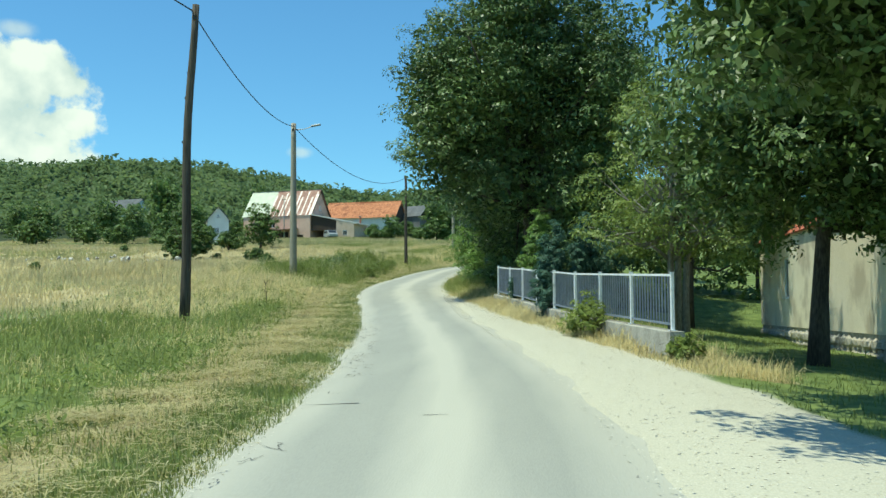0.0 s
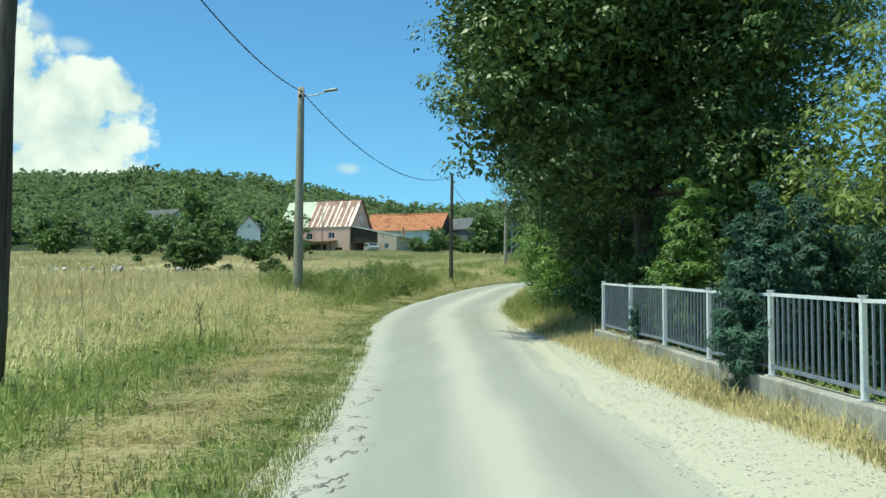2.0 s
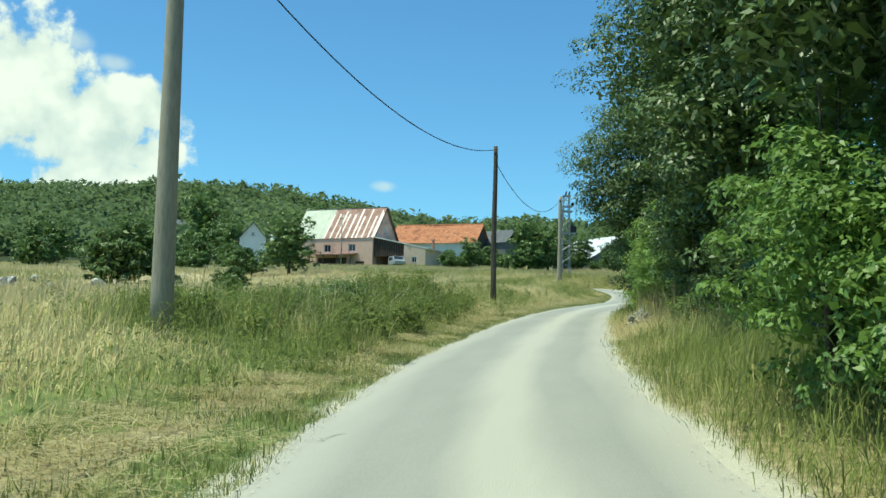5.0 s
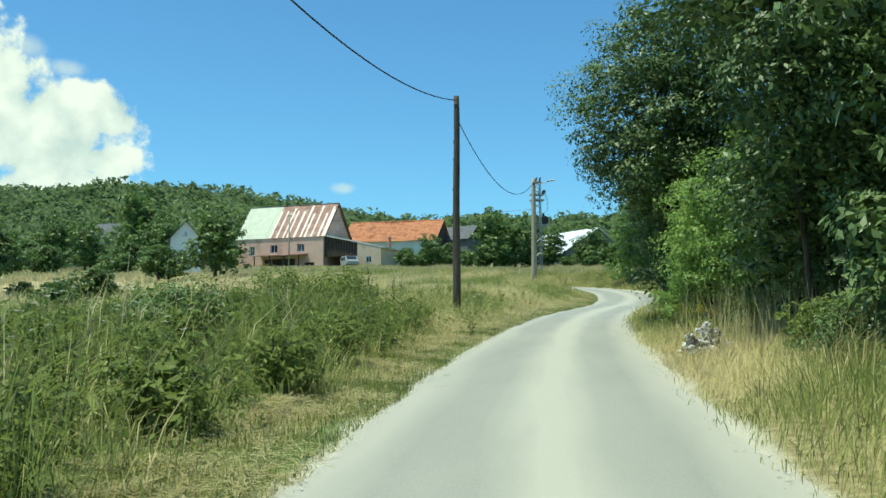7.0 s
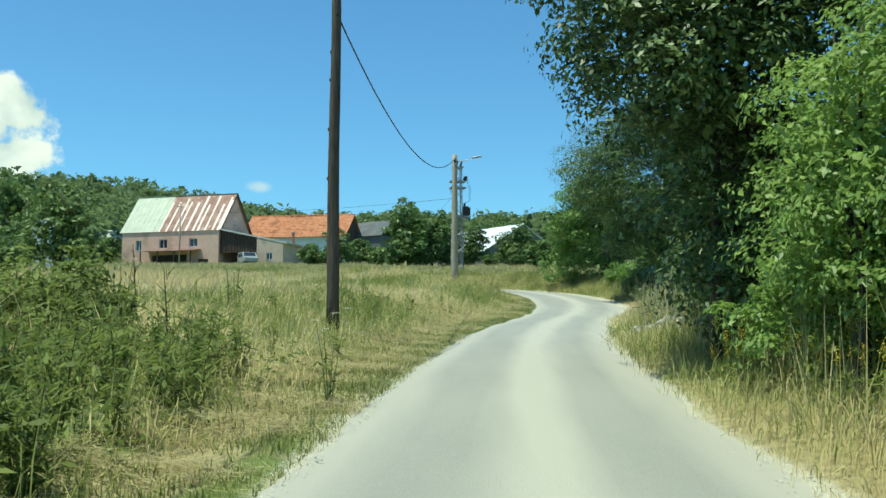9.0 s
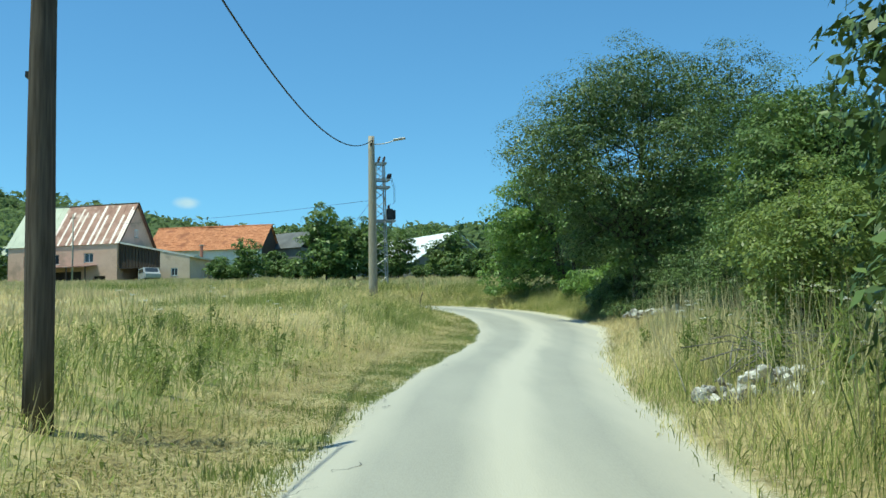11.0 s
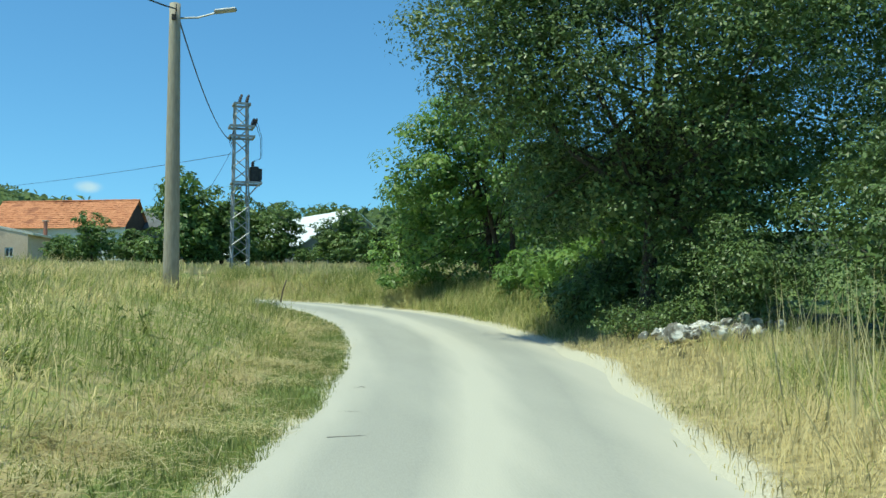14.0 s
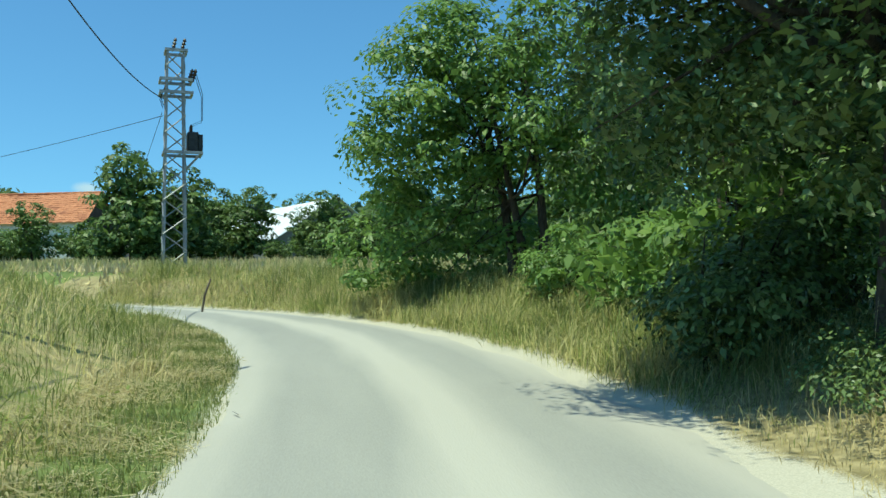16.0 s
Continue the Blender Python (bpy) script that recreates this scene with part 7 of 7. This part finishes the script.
def van():
    """A small white van parked in front of the annex."""
    root = thing("parked_van", pose(-34.3, 182.6, z_at(-34.3, 182.6) - 0.05, 0, 0, -64), "small white van parked in the farmyard", "van")
    prof = [(-1.9, 0.35), (1.95, 0.35), (2.0, 0.8), (1.25, 1.0), (0.75, 1.55), (-1.75, 1.6), (-1.92, 1.2)]
    bm = bmesh.new()
    a, b = [bm.verts.new((x, -0.8, z)) for x, z in prof], [bm.verts.new((x, 0.8, z)) for x, z in prof]
    bm.faces.new(a)
    bm.faces.new(b[::-1])
    for k in range(len(prof)):
        bm.faces.new((a[k], b[k], b[(k + 1) % len(prof)], a[(k + 1) % len(prof)]))
    bmesh.ops.bevel(bm, geom=list(bm.edges), offset=0.06, segments=2, affect="EDGES")
    bmesh.ops.recalc_face_normals(bm, faces=bm.faces)
    part("body", bm, M["car_paint"], root, smooth=False)
    for x0, x1 in ((-0.1, 0.7), (-1.5, -0.25)):
        part("side_window", slab(bmesh.new(), [(x0, -0.815, 1.02), (x1, -0.815, 1.02), (x1 - (0.12 if x1 > 0 else 0), -0.815, 1.42), (x0, -0.815, 1.42)], 0.01), M["glass"], root)
    part("windscreen", slab(bmesh.new(), [(1.21, -0.68, 1.06), (1.21, 0.68, 1.06), (0.80, 0.66, 1.5), (0.80, -0.66, 1.5)], -0.02), M["glass"], root)
    for x in (-1.2, 1.25):
        for y in (-0.75, 0.6):
            w = part("wheel", tube(bmesh.new(), [(x, y - 0.06, 0.31), (x, y - 0.04, 0.31), (x, y + 0.16, 0.31), (x, y + 0.18, 0.31)], [0.26, 0.31, 0.31, 0.26], 16), M["rubber"], root)
            part("rim", tube(bmesh.new(), [(x, y - 0.07, 0.31), (x, y - 0.062, 0.31)], [0.19, 0.19], 12), M["steel"], w)


van()


# ---------------------------------------------------------------- stones, sticks, cracks, gravel
def stones():
    rng = np.random.RandomState(14)
    meshes = []
    for k in range(7):
        bm = bmesh.new()
        bmesh.ops.create_icosphere(bm, subdivisions=3, radius=1.0)
        s = rng.uniform(0.8, 1.25, 3)
        cuts = rng.normal(size=(8, 3))
        cuts /= np.linalg.norm(cuts, axis=1)[:, None]
        for v in bm.verts:
            for q in cuts:
                n = Vector(q)
                over = v.co.dot(n) - 0.62
                if over > 0:
                    v.co -= n * over
            v.co = Vector((v.co.x * s[0], v.co.y * s[1], v.co.z * s[2] * 0.8)) * (1.0 + 0.30 * noise.noise(v.co * 1.7 + Vector((k * 9, 0, 0))) + 0.16 * noise.noise(v.co * 5 + Vector((0, k * 9, 0))))
        mesh = bpy.data.meshes.new("stone")
        bm.to_mesh(mesh)
        bm.free()
        mesh.materials.append(M["limestone"])
        meshes.append(mesh)
    def heap(x, y, n, sx, sy, turn, label, big=0.2, high=0.36):
        root = thing("stone_heap", pose(x, y, z_at(x, y), 0, 0, turn), label, "stone heap", group="stone heaps")
        for k in range(n):
            px, py = np.clip(rng.normal(0, 1, 2), -1.7, 1.7) * (sx, sy)
            r = big * rng.uniform(0.35, 1.15)
            hz = max(0, high * (1 - (px / (2 * sx)) ** 2 - (py / (2 * sy)) ** 2)) * rng.uniform(0.0, 1)
            linked("stone", meshes[rng.randint(7)], root, pose(px, py, hz + r * 0.04, rng.uniform(0, 360), rng.uniform(0, 40), rng.uniform(0, 360)) @ Matrix.Diagonal((r, r, r, 1)))
    heap(-3.25, 65.3, 170, 0.25, 0.36, 0, "heap of pale limestone rubble in dry grass", 0.062, 0.5)
    heap(-2.2, 82.0, 85, 0.48, 0.30, 0, "low heap of pale limestone rubble in tall grass", 0.092, 0.3)
    heap(1.8, 104.8, 64, 1.35, 0.55, -112, "tumbled dry-stone wall of pale limestone", 0.165, 0.1)
    heap(2.4, 104.6, 24, 0.5, 0.3, 20, "tumbled limestone blocks under the trees", 0.16)
    heap(-28.5, 76.5, 12, 1.6, 0.8, 0, "scattered limestone blocks beside the shrub", 0.3)
    heap(-36.0, 88.0, 12, 4.0, 1.5, 20, "scattered limestone blocks in the dry meadow", 0.25)


stones()


def brushwood():
    """Heap of cut bare branches behind the stones."""
    rng = np.random.RandomState(55)
    x, y = -1.75, 83.0
    root = thing("brushwood_pile", pose(x, y, z_at(x, y)), "pile of bare grey cut branches behind the stones", "brushwood")
    for k in range(95):
        a, ln = rng.uniform(0, 6.28), rng.uniform(0.4, 1.3)
        p = Vector((rng.normal(0.35, 0.55), rng.normal(0, 0.35), rng.uniform(0.05, 0.55)))
        d = Vector((math.cos(a), math.sin(a), rng.uniform(-0.15, 0.75))) * ln * 0.5
        r = rng.uniform(0.004, 0.012)
        part("branch", tube(bmesh.new(), [p - d, p + Vector((0, 0, 0.05)), p + d + Vector((0, 0, -0.04))], [r, r * 0.8, r * 0.3], 5), M["grey_bark"], root)


brushwood()


def cracks():
    """Alligator cracks and tar marks near the left edge of the asphalt, as thin raised seams."""
    rng = np.random.RandomState(23)
    mid = MIDDLE
    bm = bmesh.new()
    def road_point(y, c):
        i = int(np.argmin(np.abs(mid[:, 1] - y)))
        t = mid[min(i + 1, len(mid) - 1), :2] - mid[max(i - 1, 0), :2]
        t /= np.linalg.norm(t)
        w = mid[i, 2] / 2
        return Vector((mid[i, 0] + t[1] * c * w, y - t[0] * c * w, float(rise(y)) + 0.035 * (1 - abs(c) ** 3) + 0.0165))
    for k in range(105):
        y, c = rng.normal(19, 4.5), -rng.uniform(0.72, 0.97)
        if k > 85:
            y, c = rng.uniform(24, 110), -rng.uniform(0.8, 0.97)
        y = max(y, 6.5)
        dy, dc = rng.uniform(-0.45, 0.45), rng.uniform(-0.14, 0.14)
        pts = [road_point(y + dy * s + rng.normal(0, 0.03), np.clip(c + dc * s + rng.normal(0, 0.012), -0.985, 0.985)) for s in np.linspace(0, 1, 7)]
        wd = rng.uniform(0.006, 0.013)
        for a, b in zip(pts, pts[1:]):
            d = (b - a).normalized()
            s = Vector((-d.y, d.x, 0)) * wd / 2
            bm.faces.new([bm.verts.new(p) for p in (a - s, b - s, b + s, a + s)])
    for y, c0, c1, wd in ((10.2, -0.55, -0.95, 0.05), (14.3, -0.62, -0.9, 0.03), (9.3, -0.1, 0.05, 0.03), (97.0, -0.8, -0.6, 0.05)):
        a, b = road_point(y, c0), road_point(y + 0.03, c1)
        s = Vector((0, wd / 2, 0))
        bm.faces.new([bm.verts.new(p) for p in (a - s, b - s * 0.3, b + s * 0.3, a + s)])
    bmesh.ops.recalc_face_normals(bm, faces=bm.faces)
    ob = part("road_cracks", bm, M["crack"])
    tagged(ob, "dark cracks and tar marks near the asphalt edge", "road crack", kind="stuff")


cracks()


def gravel():
    rng = np.random.RandomState(31)
    n = 15000
    y = rng.uniform(3, 40, n) ** 0.9 * 1.4
    e = rng.uniform(-0.35, 1.0, n) * gravel_reach(y)
    y2 = rng.uniform(40, 118, 5000)
    e2 = rng.uniform(-0.2, 0.45, 5000)
    y3 = rng.uniform(3, 118, 9000)
    y, e = np.concatenate([y, y2, y3]), np.concatenate([e, e2, np.zeros(9000)])
    x_side = np.concatenate([np.zeros(len(y) - 9000), np.ones(9000)])
    mid = MIDDLE
    xm, w = np.interp(y, mid[:150, 1], mid[:150, 0]), np.interp(y, mid[:150, 1], mid[:150, 2])
    left = rng.uniform(0, 1, len(x_side)) < x_side
    e = np.where(left, rng.uniform(-0.12, 0.28, len(e)), e)
    x = np.where(left, xm - w / 2 - e, xm + w / 2 + e)
    z = np.where(e < 0.15, rise(y) + 0.01, land(x, y))
    r = rng.uniform(0.07, 0.125, len(x)) ** 2 + 0.001
    v = np.empty((len(x), 4, 3))
    a = rng.uniform(0, 6.28, len(x))
    for k in range(4):
        v[:, k, 0] = x + r * np.cos(a + k * 1.57) * rng.uniform(0.7, 1.2, len(x))
        v[:, k, 1] = y + r * np.sin(a + k * 1.57) * rng.uniform(0.7, 1.2, len(x))
        v[:, k, 2] = z + r * (0.12 + 0.22 * (k % 2))
    tagged(pieces("gravel", v.reshape(-1, 3), M["gravel_stone"], corners=4), "loose pale limestone gravel on the shoulder", "gravel", kind="stuff")


gravel()
